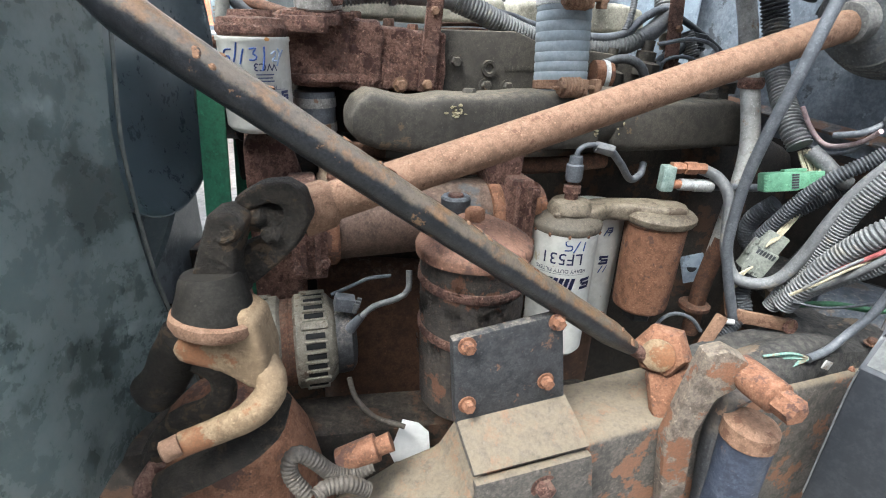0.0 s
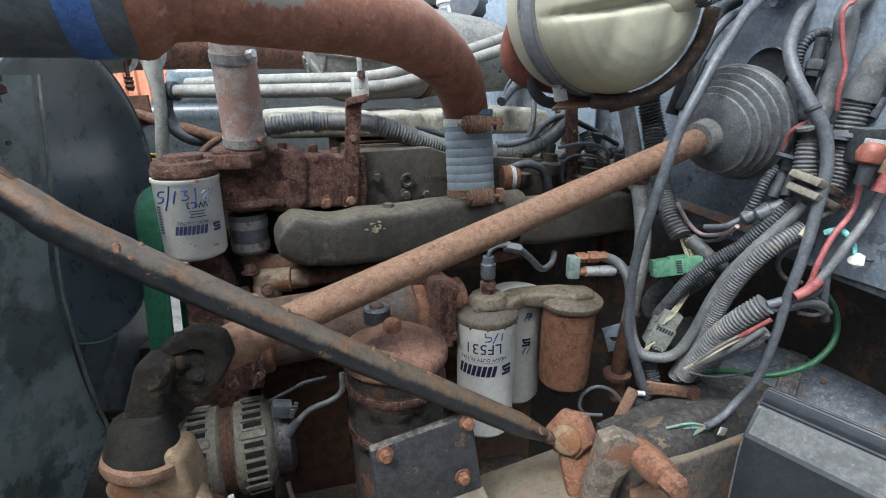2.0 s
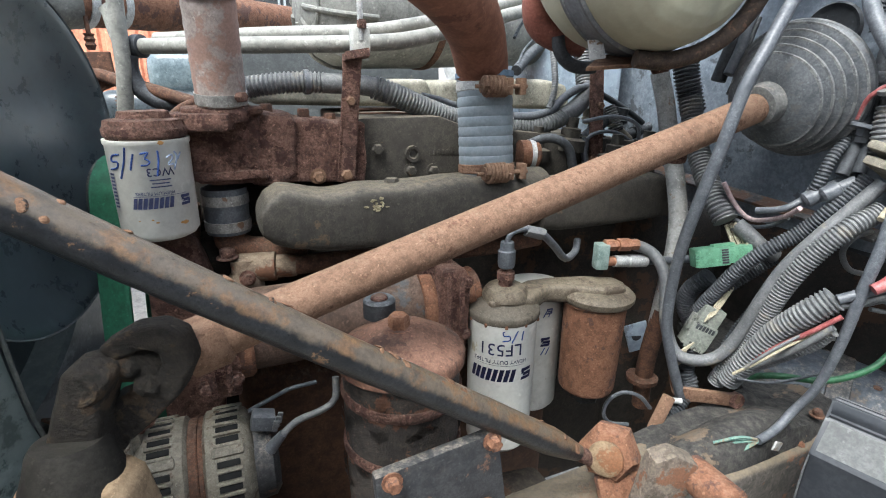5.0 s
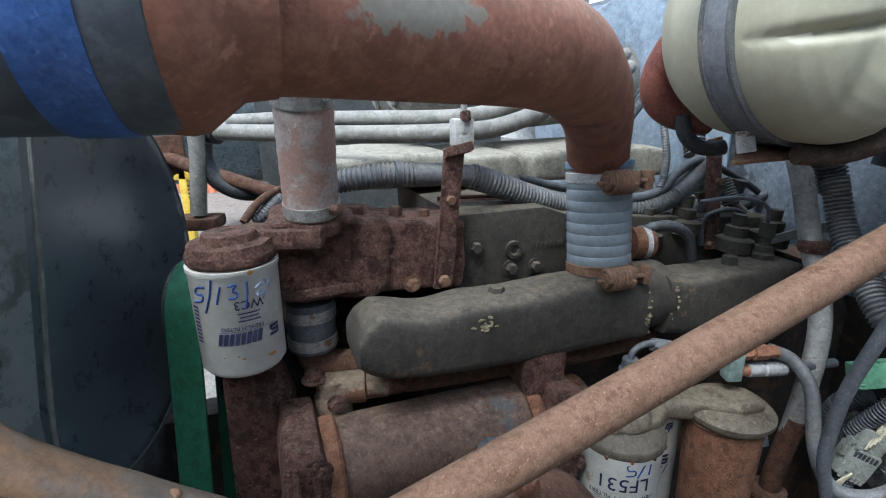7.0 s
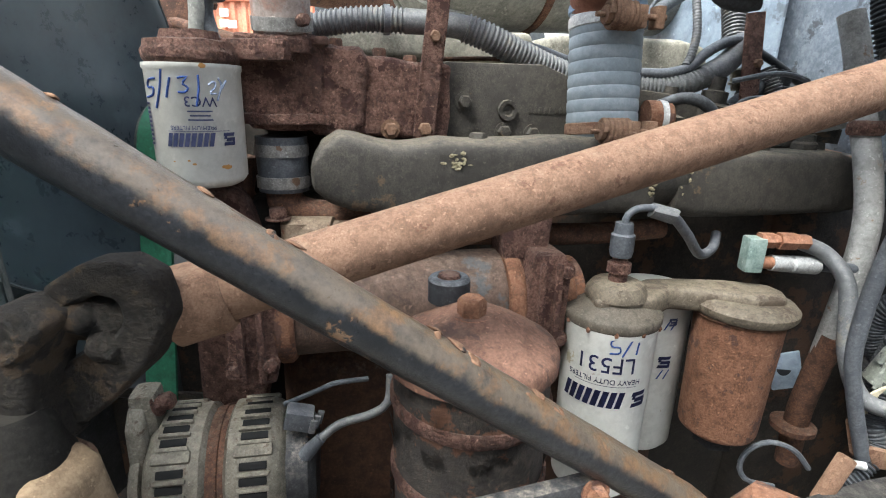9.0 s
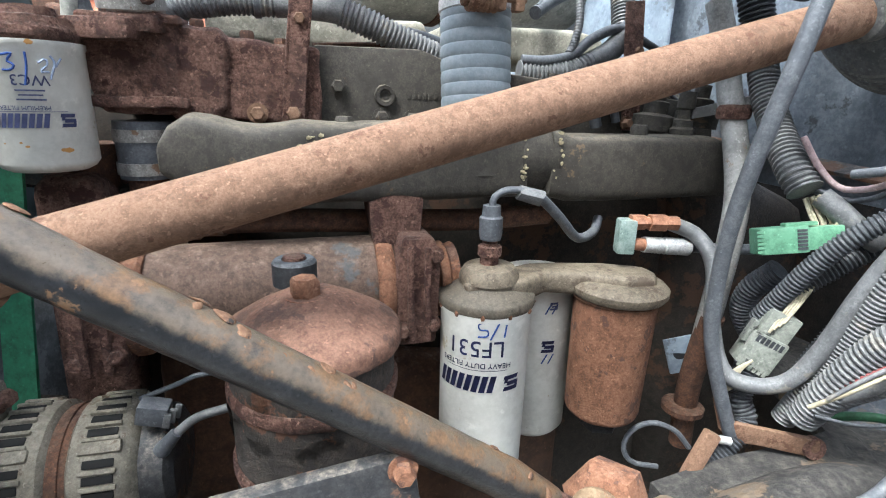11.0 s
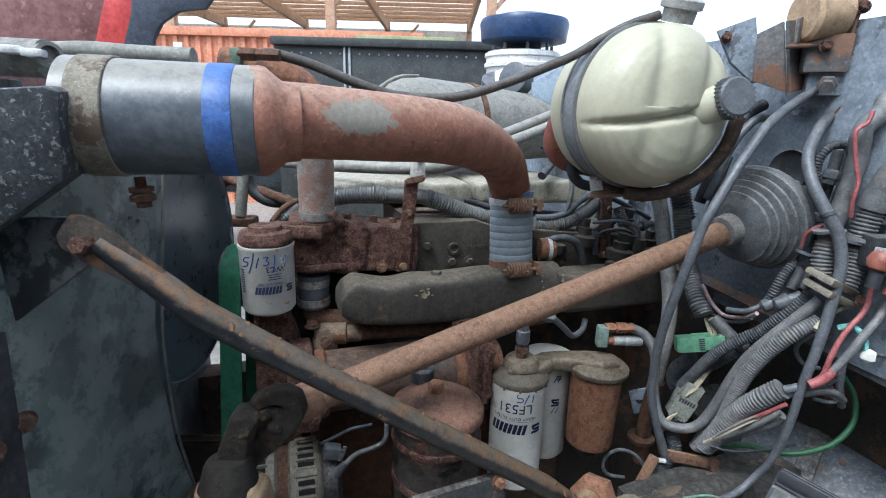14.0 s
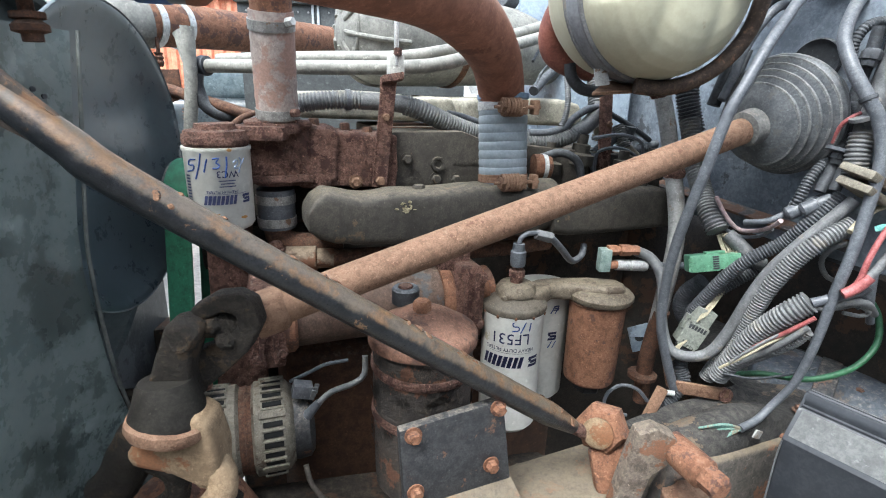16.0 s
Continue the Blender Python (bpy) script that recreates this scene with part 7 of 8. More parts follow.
for k in range(11):
    o = Vector((rnd.uniform(-0.006, 0.006), rnd.uniform(-0.012, 0.012), rnd.uniform(-0.004, 0.014)))
    mid_ = a.lerp(b, rnd.uniform(0.35, 0.6)) + o * 0.8 + Vector((0, 0, 0.004))
    part("strand", sweep([a + o * 0.2, mid_, b.lerp(a, rnd.uniform(-0.1, 0.35)) + o * 1.5], 0.0012 + 0.0006 * (k % 2), 0.008, 6), FRAY[k % 4], fray)
part("tape_flag", sheet([(0.568, 0.645, 1.120), (0.588, 0.645, 1.123), (0.601, 0.645, 1.098), (0.581, 0.645, 1.092)], 0.002, 0.0005), LOOM, fray, "loose flag of grey tape")
# thin wires in the gaps between the looms
rnd = random.Random(11)
for k, (label, material, r, pts) in enumerate((
    ("thin grey wire beside the split loom", LOOM, 0.0022, [(0.544, 0.665, 1.217), (0.569, 0.655, 1.248), (0.601, 0.645, 1.278), (0.630, 0.640, 1.292), (0.647, 0.640, 1.271)]),
    ("thin grey wire doubling back by the open loom", CABLE, 0.003, [(0.628, 0.630, 1.340), (0.657, 0.625, 1.349), (0.681, 0.620, 1.355), (0.698, 0.620, 1.345), (0.691, 0.625, 1.330)]),
    ("thin grey wire curling by the open loom", LOOM, 0.0032, [(0.638, 0.635, 1.326), (0.665, 0.630, 1.328), (0.689, 0.625, 1.335), (0.714, 0.625, 1.324), (0.706, 0.630, 1.316), (0.682, 0.635, 1.319)]),
    ("tan wire under the split loom", CREAM_WIRE, 0.0024, [(0.536, 0.675, 1.201), (0.558, 0.660, 1.228), (0.591, 0.650, 1.260), (0.625, 0.642, 1.284)]),
    ("thin black wire beside the green wire", RUBBER, 0.0022, [(0.564, 0.700, 1.175), (0.609, 0.690, 1.172), (0.667, 0.690, 1.179), (0.714, 0.690, 1.192)]),
    ("thin grey wire behind the terminal", CABLE, 0.0025, [(0.775, 0.660, 1.482), (0.807, 0.660, 1.464), (0.840, 0.665, 1.430), (0.861, 0.670, 1.395), (0.864, 0.670, 1.376)]),
    ("thin dark wire to the corroded terminal", RUBBER, 0.002, [(0.729, 0.605, 1.416), (0.771, 0.620, 1.407), (0.815, 0.640, 1.401), (0.854, 0.660, 1.387)]),
    ("grey wire looping behind the brake hose", LOOM, 0.004, [(0.721, 0.700, 1.409), (0.696, 0.700, 1.400), (0.684, 0.700, 1.379), (0.701, 0.700, 1.352), (0.733, 0.700, 1.342)]),
)):
    cable("wire", label, "wire", pts, r, material, group=G)
for k in range(6):
    cable("pin_wire", "thin cream wire leaving the fat loom", "wire", [tuple(Vector(p) + Vector((0.0035 * (k - 2.5) * s_, 0.002 * (k % 2), 0.001 * k * s_))) for p, s_ in zip([(0.578, 0.800, 1.392), (0.581, 0.790, 1.378), (0.584, 0.780, 1.365), (0.578, 0.775, 1.352)], (1, 1.1, 1.2, 0.9))], 0.0019, CREAM_WIRE, group="pin wires")
# grey plastic ties on the upper run
for p, r, w in zip([(0.663, 0.672, 1.606), (0.717, 0.660, 1.585), (0.659, 0.715, 1.549)], (0.0155, 0.023, 0.012), ((0.5, 0, -1), (0.2, 0, 1), (0.3, 0, 1))):
    solo("cable_tie", lathe([(0, r), (0.0005, r + 0.0012), (0.006, r + 0.0012), (0.0065, r)], p, w, 20), LOOM, "grey plastic cable tie around a loom", "cable tie", "cable ties")

# ---- hoses and pipes over the engine ----
turbo = thing("turbo_hose", (0.19, 0.88, 1.45), "blue-grey layered silicone hose on the exhaust riser", "hose")
rings_ = []
for k in range(10):
    z = 0.003 + 0.0148 * k
    rings_ += [(z, 0.0421), (z + 0.0020, 0.0431), (z + 0.0075, 0.0433), (z + 0.0125, 0.0431), (z + 0.0146, 0.0422)]
TA = Vector((0.194, 0.872, 1.462))
TV = (Vector((0.188, 0.886, 1.612)) - TA).normalized()
part("sleeve", lathe(rings_, TA, TV, 48), SILICONE, turbo)
part("top_lip", lathe([(0.148, 0.0415), (0.149, 0.0452), (0.157, 0.0452), (0.158, 0.041)], TA, TV, 48), mat("blue_rubber_lip", (0.13, 0.19, 0.27), (0.19, 0.25, 0.33), 0.6, 0, 50, 0.1), turbo)
for d in (0.012, 0.136):
    clamp = part("clamp_band", lathe([(d - 0.006, 0.0436), (d - 0.005, 0.0447), (d + 0.007, 0.0447), (d + 0.008, 0.0436)], TA, TV, 48), RUST_TUBE if d < 0.1 else STEEL, turbo)
    c0 = TA + TV * d + FACE * 0.0585 - AHEAD * 0.036 + Vector((0, 0, 0.002))
    bm = bmesh.new()
    coil = []
    for k in range(0, 55):
        a = k / 9 * 2 * math.pi
        coil.append(c0 + AHEAD * (0.004 + 0.00064 * k) + FACE * (0.0110 * math.cos(a)) + Vector((0, 0, 0.0125 * math.sin(a))))
    sweep(coil, 0.0033, 0.0035, 8, bm)
    part("spring", bm, RUST_TUBE, clamp, "rusty coil spring")
    part("bolt", lathe([(-0.010, 0.0028), (0.0, 0.0028), (0.0, 0.010), (0.006, 0.010), (0.0065, 0.0035), (0.075, 0.0035)], c0, AHEAD, 10), RUST_TUBE, clamp)
    for off in (0.044, 0.066):
        part("lug", box((0.011, 0.016, 0.024), Matrix.Translation(c0 + AHEAD * off + Vector((0, 0.004, 0))) @ pose(0, 0, 0, 0, 0, 18), 0.002), RUST_TUBE, clamp)

strip = thing("pipe_bracket", (-0.01, 0.86, 1.46), "rusty drilled steel strip bolted to the housing", "bracket")
part("strip", roughen(sheet([(-0.024, 0.847, 1.641), (0.003, 0.856, 1.646), (-0.000, 0.855, 1.601), (-0.009, 0.846, 1.519), (-0.015, 0.844, 1.459), (-0.039, 0.836, 1.460), (-0.034, 0.838, 1.520), (-0.026, 0.847, 1.601)], 0.006, 0.002), 0.0012, 70), RUST, strip)
part("top_lug", roughen(sheet([(-0.023, 0.851, 1.641), (0.012, 0.862, 1.648), (0.013, 0.860, 1.636), (0.002, 0.856, 1.633), (-0.024, 0.847, 1.629)], 0.014, 0.003), 0.001, 60), RUST, strip)
for p in [(-0.016, 0.848, 1.577), (-0.024, 0.839, 1.470)]:
    part("bolt", hexbolt(p, FACE, 0.010, 0.009), RUST_TUBE, strip)
for p in [(-0.018, 0.845, 1.555), (-0.020, 0.843, 1.534)]:
    part("hole", lathe([(0, 0.005), (0.002, 0.005), (0.002, 0)], p, FACE, 12), RUBBER, strip)
clip = thing("pipe_clip", (0.001, 0.865, 1.652), "pale plastic pipe clip on a threaded stud", "clip")
part("block", box((0.026, 0.022, 0.034), Matrix.Translation((0.001, 0.862, 1.660)) @ pose(0, 0, 0, 0, 0, 18), 0.003), mat("pale_plastic", (0.42, 0.42, 0.38), (0.52, 0.51, 0.47), 0.6, 0, 40, 0.1), clip)
part("stud", lathe([(0, 0.004), (0.085, 0.004)], (0.003, 0.853, 1.660), (0, 0, 1), 8), STEEL, clip)
part("nut", hexbolt((0.005, 0.853, 1.675), (0, 0, 1), 0.010, 0.012, False), RUST, clip)

GP = "pipes over the engine"
LIGHTPIPE = mat("dusty_pale_pipe", (0.22, 0.215, 0.19), (0.29, 0.282, 0.25), 0.6, 0.1, 40, 0.1, dust=0.4, dust_col=(0.35, 0.335, 0.29))
cable("coolant_pipe", "dusty pale coolant pipe over the rocker covers", "pipe", [(-0.372, 1.01, 1.655), (-0.28, 0.97, 1.655), (-0.15, 0.92, 1.655), (0.0, 0.895, 1.658), (0.08, 0.93, 1.668), (0.20, 1.06, 1.705), (0.34, 1.20, 1.75)], 0.0125, LIGHTPIPE, group=GP)
cable("coolant_pipe", "dusty pale coolant pipe beside its twin", "pipe", [(-0.355, 1.05, 1.668), (-0.26, 1.02, 1.672), (-0.13, 0.96, 1.674), (0.0, 0.922, 1.676), (0.08, 0.955, 1.690), (0.20, 1.09, 1.727), (0.34, 1.23, 1.775)], 0.0115, LIGHTPIPE, group=GP)
solo("pipe_clamp", lathe([(0, 0.015), (0.002, 0.0185), (0.016, 0.0185), (0.018, 0.015)], (-0.376, 1.012, 1.655), (0.9, -0.3, 0), 24), RUBBER, "black rubber-lined pipe clamp", "clamp")
cable("coolant_pipe", "black hose dropping from the pipe clamp", "hose", [(-0.381, 1.000, 1.641), (-0.383, 1.000, 1.617), (-0.373, 1.000, 1.588), (-0.348, 1.000, 1.569), (-0.319, 1.000, 1.563), (-0.300, 1.020, 1.564)], 0.0135, RUBBER, group=GP)
cable("drain_pipe", "upright pale steel pipe beside the shroud", "pipe", [(-0.384, 0.990, 1.722), (-0.386, 0.990, 1.676), (-0.388, 0.990, 1.620), (-0.397, 0.990, 1.554), (-0.400, 0.990, 1.532)], 0.0125, LIGHTPIPE, group=GP)
cable("bent_pipe", "pale pipe bending down to the clamp", "pipe", [(-0.415, 1.020, 1.716), (-0.410, 1.020, 1.707), (-0.398, 1.010, 1.667), (-0.383, 1.005, 1.649)], 0.0115, LIGHTPIPE, group=GP)
stay = thing("shroud_stay", (-0.45, 1.02, 1.5), "rusty diagonal stay with a sprung rod", "stay")
part("bar", roughen(sweep([(-0.532, 1.100, 1.637), (-0.453, 1.050, 1.609), (-0.349, 1.000, 1.585), (-0.267, 0.970, 1.564)], 0.011, 0.015, 10), 0.001, 50), RUST_DARK, stay)
part("bar", roughen(sweep([(-0.510, 1.100, 1.617), (-0.515, 1.080, 1.551), (-0.509, 1.060, 1.488)], 0.006, 0.015, 10), 0.001, 50), RUST_DARK, stay)
part("rod", sweep([(-0.404, 1.000, 1.605), (-0.406, 1.000, 1.566), (-0.410, 1.000, 1.517)], 0.004, 0.02, 8), RUST_DARK, stay)
part("spring", ribbed([(-0.406, 1.000, 1.576), (-0.407, 1.000, 1.553)], 0.009, 0.006, 0.5), RUST_DARK, stay)
part("gusset", roughen(sheet([(-0.501, 1.050, 1.646), (-0.436, 1.050, 1.648), (-0.434, 1.050, 1.593), (-0.460, 1.050, 1.583), (-0.478, 1.050, 1.526), (-0.490, 1.050, 1.594)][::-1], 0.006, 0.001), 0.0008, 50), RUST_DARK, stay, "dark triangular gusset plate")
part("gusset_bolt", hexbolt((-0.468, 1.048, 1.606), (0, -1, 0), 0.010, 0.008), RUST, stay)
part("foot", roughen(box((0.07, 0.05, 0.02), Matrix.Translation((-0.406, 1.000, 1.517)), 0.006), 0.002, 40), RUST_DARK, stay)
cable("loom", "small loom behind the coolant filter", "loom", [(-0.292, 0.920, 1.536), (-0.280, 0.930, 1.544), (-0.272, 0.950, 1.554), (-0.260, 0.960, 1.560)], 0.010, LOOM, "ribbed", GP)
cable("fuel_pipe", "bent rusty pipe behind the coolant filter", "pipe", [(-0.300, 0.900, 1.539), (-0.289, 0.920, 1.557), (-0.277, 0.950, 1.568), (-0.260, 0.980, 1.573)], 0.006, RUST_DARK, group=GP)

cable("loom", "fat dusty corrugated loom along the engine", "loom", [(-0.192, 0.885, 1.585), (-0.173, 0.891, 1.593), (-0.135, 0.893, 1.599), (-0.097, 0.900, 1.602), (-0.059, 0.907, 1.601)], 0.0165, LOOM, "ribbed", GP)
cable("loom_sleeve", "smooth sleeve joining two corrugated looms", "sleeve", [(-0.062, 0.906, 1.601), (-0.034, 0.910, 1.600), (-0.001, 0.916, 1.598), (0.023, 0.922, 1.594)], 0.0155, LOOM, group=GP)
solo("cable_tie", lathe([(0, 0.0165), (0.0005, 0.0185), (0.008, 0.0185), (0.0085, 0.0165)], [(-0.089, 0.903, 1.602)][0], AHEAD, 24), CABLE, "grey plastic cable tie around a loom", "cable tie", "cable ties")
cable("loom", "fat dusty corrugated loom sloping behind the hose", "loom", [(0.017, 0.920, 1.595), (0.049, 0.928, 1.584), (0.093, 0.945, 1.565), (0.141, 0.965, 1.547), (0.182, 0.983, 1.537), (0.235, 1.002, 1.529)], 0.0185, LOOM, "ribbed", GP)
cable("loom", "fat dusty corrugated loom behind the turbo hose", "loom", [(0.255, 0.985, 1.531), (0.292, 0.992, 1.530), (0.334, 1.000, 1.536), (0.365, 1.011, 1.548)], 0.0165, LOOM, "ribbed", GP)
cable("loom_sleeve", "smooth loom end rising behind the hose", "sleeve", [(0.356, 1.008, 1.544), (0.386, 1.023, 1.560), (0.413, 1.042, 1.584), (0.423, 1.051, 1.599)], 0.0165, LOOM, group=GP)
cable("cable", "grey cable tied to the corrugated loom", "cable", [(0.258, 0.981, 1.547), (0.294, 0.987, 1.547), (0.332, 1.000, 1.556), (0.357, 1.013, 1.577), (0.390, 1.029, 1.594), (0.422, 1.045, 1.597)], 0.0075, CABLE, group=GP)
cable("loom", "thin upright corrugated loom", "loom", [(0.339, 1.060, 1.692), (0.341, 1.040, 1.654), (0.342, 1.019, 1.607), (0.335, 1.006, 1.575), (0.327, 0.998, 1.559)], 0.0062, LOOM, "ribbed", GP)
cable("cable", "thin cable beside the fat loom", "cable", [(0.096, 0.980, 1.581), (0.124, 0.989, 1.575), (0.154, 0.999, 1.566), (0.185, 1.009, 1.559)], 0.006, CABLE, group=GP)
cable("loom", "fat corrugated hose rising by the tank", "loom", [(0.426, 1.089, 1.599), (0.427, 1.110, 1.639), (0.426, 1.131, 1.681), (0.425, 1.152, 1.722)], 0.019, LOOM, "ribbed", GP)
cable("rubber_hose", "black hose hooking under the tank", "hose", [(0.310, 0.920, 1.675), (0.316, 0.920, 1.651), (0.334, 0.920, 1.633), (0.357, 0.920, 1.628), (0.375, 0.920, 1.630)], 0.0105, RUBBER, group=GP)
cable("cable", "black cable behind the tank leg", "cable", [(0.445, 1.053, 1.584), (0.483, 1.066, 1.567), (0.534, 1.093, 1.543), (0.565, 1.114, 1.527)], 0.006, RUBBER, group=GP)
cable("wire", "thin dark wire beyond the charge pipe", "wire", [(0.290, 1.097, 1.636), (0.318, 1.158, 1.670), (0.376, 1.230, 1.714)], 0.003, RUBBER, group=GP)
cable("wire", "thin dark wire crossing the cab panel", "wire", [(0.292, 1.150, 1.689), (0.323, 1.213, 1.726), (0.356, 1.276, 1.762)], 0.003, RUBBER, group=GP)
cable("rubber_hose", "black hose crossing the cab panel", "hose", [(0.287, 1.096, 1.626), (0.331, 1.163, 1.660), (0.385, 1.233, 1.692)], 0.0105, RUBBER, group=GP)
cable("wire", "thin looped wire behind the bracket leg", "wire", [(0.404, 0.997, 1.484), (0.408, 0.999, 1.509), (0.437, 1.008, 1.518), (0.481, 1.033, 1.512), (0.525, 1.058, 1.489)], 0.0035, CABLE, group=GP)
cable("cable", "short grey cable tail by the bracket", "cable", [(0.402, 0.991, 1.465), (0.396, 0.989, 1.490), (0.398, 0.990, 1.509)], 0.006, CABLE, group=GP)
# cluttered pipework at the back of the head
clutter = thing("fuel_valve", ENG @ Vector((0.82, 0.88, 1.53)), "grimy fuel valve with short pipe stubs", "valve")
for k, (u, v, z, du, dv, dz, r, l) in enumerate(((0.72, 0.86, 1.50, 0.8, 0.1, 0.5, 0.012, 0.10), (0.78, 0.87, 1.54, 0.7, 0, -0.5, 0.009, 0.08), (0.80, 0.86, 1.52, 0.1, -0.2, 1, 0.013, 0.04), (0.74, 0.87, 1.53, -0.3, 0, 1, 0.010, 0.03), (0.84, 0.88, 1.50, 0.9, 0.1, 0.2, 0.010, 0.09))):
    part("stub", lathe([(0, r), (l * 0.3, r), (l * 0.32, r * 1.35), (l * 0.45, r * 1.35), (l * 0.47, r), (l, r)], ENG @ Vector((u, v, z)), ENG.to_3x3() @ Vector((du, dv, dz)), 12), ALLOY if k % 2 else RUBBER, clutter)
cable("loom", "corrugated hose at the back of the head", "loom", [(0.471, 1.072, 1.559), (0.478, 1.064, 1.539), (0.486, 1.056, 1.517)], 0.0155, LOOM, "ribbed", GP)

# air cleaner behind the engine
air = thing("air_duct", ENG @ Vector((0.35, 1.15, 1.62)), "large dusty grey air duct with a ribbed dome end", "duct")
DA = ENG @ Vector((0.235, 1.14, 1.742))
dw = ENG.to_3x3() @ Vector((1, 0.18, -0.02))
dome = [(0, 0.0), (0.004, 0.03), (0.016, 0.062), (0.04, 0.092), (0.075, 0.108), (0.12, 0.112), (0.26, 0.106), (0.48, 0.092), (0.62, 0.085)]
part("body", lathe(dome, DA, dw, 48), GREY_DUCT, air)
u_, v_, w_ = frame_of(dw)
for k in range(8):
    a = 2 * math.pi * k / 8 + 0.2
    pts = [DA + w_ * d + (u_ * math.cos(a) + v_ * math.sin(a)) * (r + 0.002) for d, r in dome[1:6]]
    part("rib", sweep(pts, 0.005, 0.01, 8), GREY_DUCT, air)
part("rib_ring", sweep([DA + w_ * 0.020 + (u_ * math.cos(2 * math.pi * k / 24) + v_ * math.sin(2 * math.pi * k / 24)) * 0.066 for k in range(25)], 0.005, 0.012, 8), GREY_DUCT, air)
part("band", lathe([(0.27, 0.107), (0.271, 0.109), (0.285, 0.109), (0.286, 0.106)], DA, dw, 48), RUST_DARK, air)
solo("air_duct_bolt", lathe([(0, 0.004), (0.05, 0.004), (0.051, 0.009), (0.058, 0.009)], ENG @ Vector((0.50, 1.05, 1.70)), (0, 0, 1), 8), RUST, "rusty stud on the air duct band", "bolt")

# far charge pipe with sprung clamps
far = thing("far_charge_pipe", (-0.5, 1.25, 1.68), "rusty pipe with grey hose on the far side of the engine", "pipe")
part("hose", sweep([(-0.72, 1.05, 1.70), (-0.62, 1.12, 1.735), (-0.555, 1.19, 1.745)], lambda s, k: 0.058 - 0.006 * s, 0.02, 28), GREY_DUCT, far)
part("pipe", sweep([(-0.56, 1.18, 1.745), (-0.50, 1.30, 1.75), (-0.40, 1.48, 1.755), (-0.25, 1.75, 1.76)], 0.048, 0.02, 28), RUST_CAN, far)
for at in ((-0.553, 1.195, 1.745), (-0.522, 1.26, 1.748)):
    at = Vector(at)
    band = part("clamp", lathe([(0, 0.0515), (0.016, 0.0515)], at, (0.45, 0.9, 0), 32), STEEL, far)
    part("clamp_screw", lathe([(0, 0.004), (0.03, 0.004), (0.031, 0.010), (0.036, 0.007), (0.041, 0.010), (0.046, 0.007), (0.051, 0.010), (0.06, 0.006)], at + Vector((0.03, -0.03, -0.03)), (0, 0, -1), 10), RUST_DARK, band)

# ---- firewall fittings ----
cowl = thing("hood_mount", (0.62, 0.8, 1.8), "rust-stained blue-grey hood mount with a tan rubber roller", "mount")
STAINED = mat("rust_stained_steel", (0.095, 0.090, 0.088), (0.150, 0.140, 0.134), 0.6, 0, 30, 0.2, spot=(0.185, 0.102, 0.066), spot_scale=9, spot_at=0.52, dust=0.3)
part("flange", sheet([(0.534, 0.860, 1.920), (0.599, 0.860, 1.945), (0.617, 0.840, 1.834), (0.601, 0.840, 1.832), (0.567, 0.860, 1.866)], 0.008), FIREWALL, cowl)
part("angled_plate", sheet([(0.600, 0.840, 1.915), (0.618, 0.800, 1.930), (0.638, 0.790, 1.815), (0.601, 0.830, 1.835)], 0.006), STAINED, cowl)
part("angled_plate", sheet([(0.618, 0.800, 1.930), (0.691, 0.840, 1.942), (0.716, 0.840, 1.828), (0.638, 0.790, 1.815)], 0.006), STAINED, cowl)
part("block", box((0.085, 0.06, 0.055), Matrix.Translation((0.716, 0.800, 1.839)) @ pose(0, 0, 0, 0, 0, -20), 0.004), FIREWALL, cowl)
part("pedestal", box((0.065, 0.05, 0.06), Matrix.Translation((0.688, 0.790, 1.878)) @ pose(0, 0, 0, 0, 0, -20), 0.004), STAINED, cowl)
part("cradle", sheet([(0.605, 0.765, 1.886), (0.714, 0.765, 1.896), (0.730, 0.820, 1.911), (0.654, 0.820, 1.905)], 0.005), RUST_DARK, cowl)
part("cradle_side", sheet([(0.705, 0.765, 1.894), (0.716, 0.765, 1.965), (0.721, 0.800, 1.975), (0.710, 0.800, 1.907)], 0.005), STAINED, cowl)
part("cradle_side", sheet([(0.623, 0.775, 1.891), (0.621, 0.775, 1.930), (0.645, 0.800, 1.938), (0.649, 0.800, 1.900)], 0.005), STAINED, cowl)
part("roller", lathe([(0, 0.038), (0.006, 0.044), (0.058, 0.042), (0.064, 0.034), (0.064, 0)], (0.639, 0.790, 1.938), (1, 0.05, 0.05), 32), mat("tan_rubber_roller", (0.36, 0.25, 0.15), (0.46, 0.33, 0.21), 0.7, 0, 40, 0.2, dust=0.4), cowl, "tan rubber roller")
part("side_flange", sheet([(0.734, 0.790, 1.909), (0.748, 0.740, 1.928), (0.790, 0.740, 1.807), (0.760, 0.790, 1.827)], 0.006), STAINED, cowl)
for p in [(0.549, 0.852, 1.910), (0.670, 0.764, 1.888), (0.714, 0.760, 1.947), (0.748, 0.740, 1.884), (0.755, 0.740, 1.842)]:
    part("bolt", hexbolt(p, (-0.3, -0.9, 0.1), 0.011, 0.009), RUST, cowl)
for p in [(0.686, 0.765, 1.829), (0.732, 0.780, 1.791)]:
    solo("bulkhead_nut", lathe([(0, 0.015), (0.007, 0.015), (0.008, 0.011), (0.020, 0.011)], p, (-0.5, -0.7, -0.3), 6), STAINED, "grimy hexagon bulkhead nut on the firewall", "nut", "bulkhead nuts")
solo("firewall_bolt", hexbolt((0.688, 0.820, 1.785), fw_nrm * (-1 if fw_nrm.y > 0 else 1), 0.012, 0.010), FIREWALL, "grimy hexagon bolt on the firewall", "bolt")
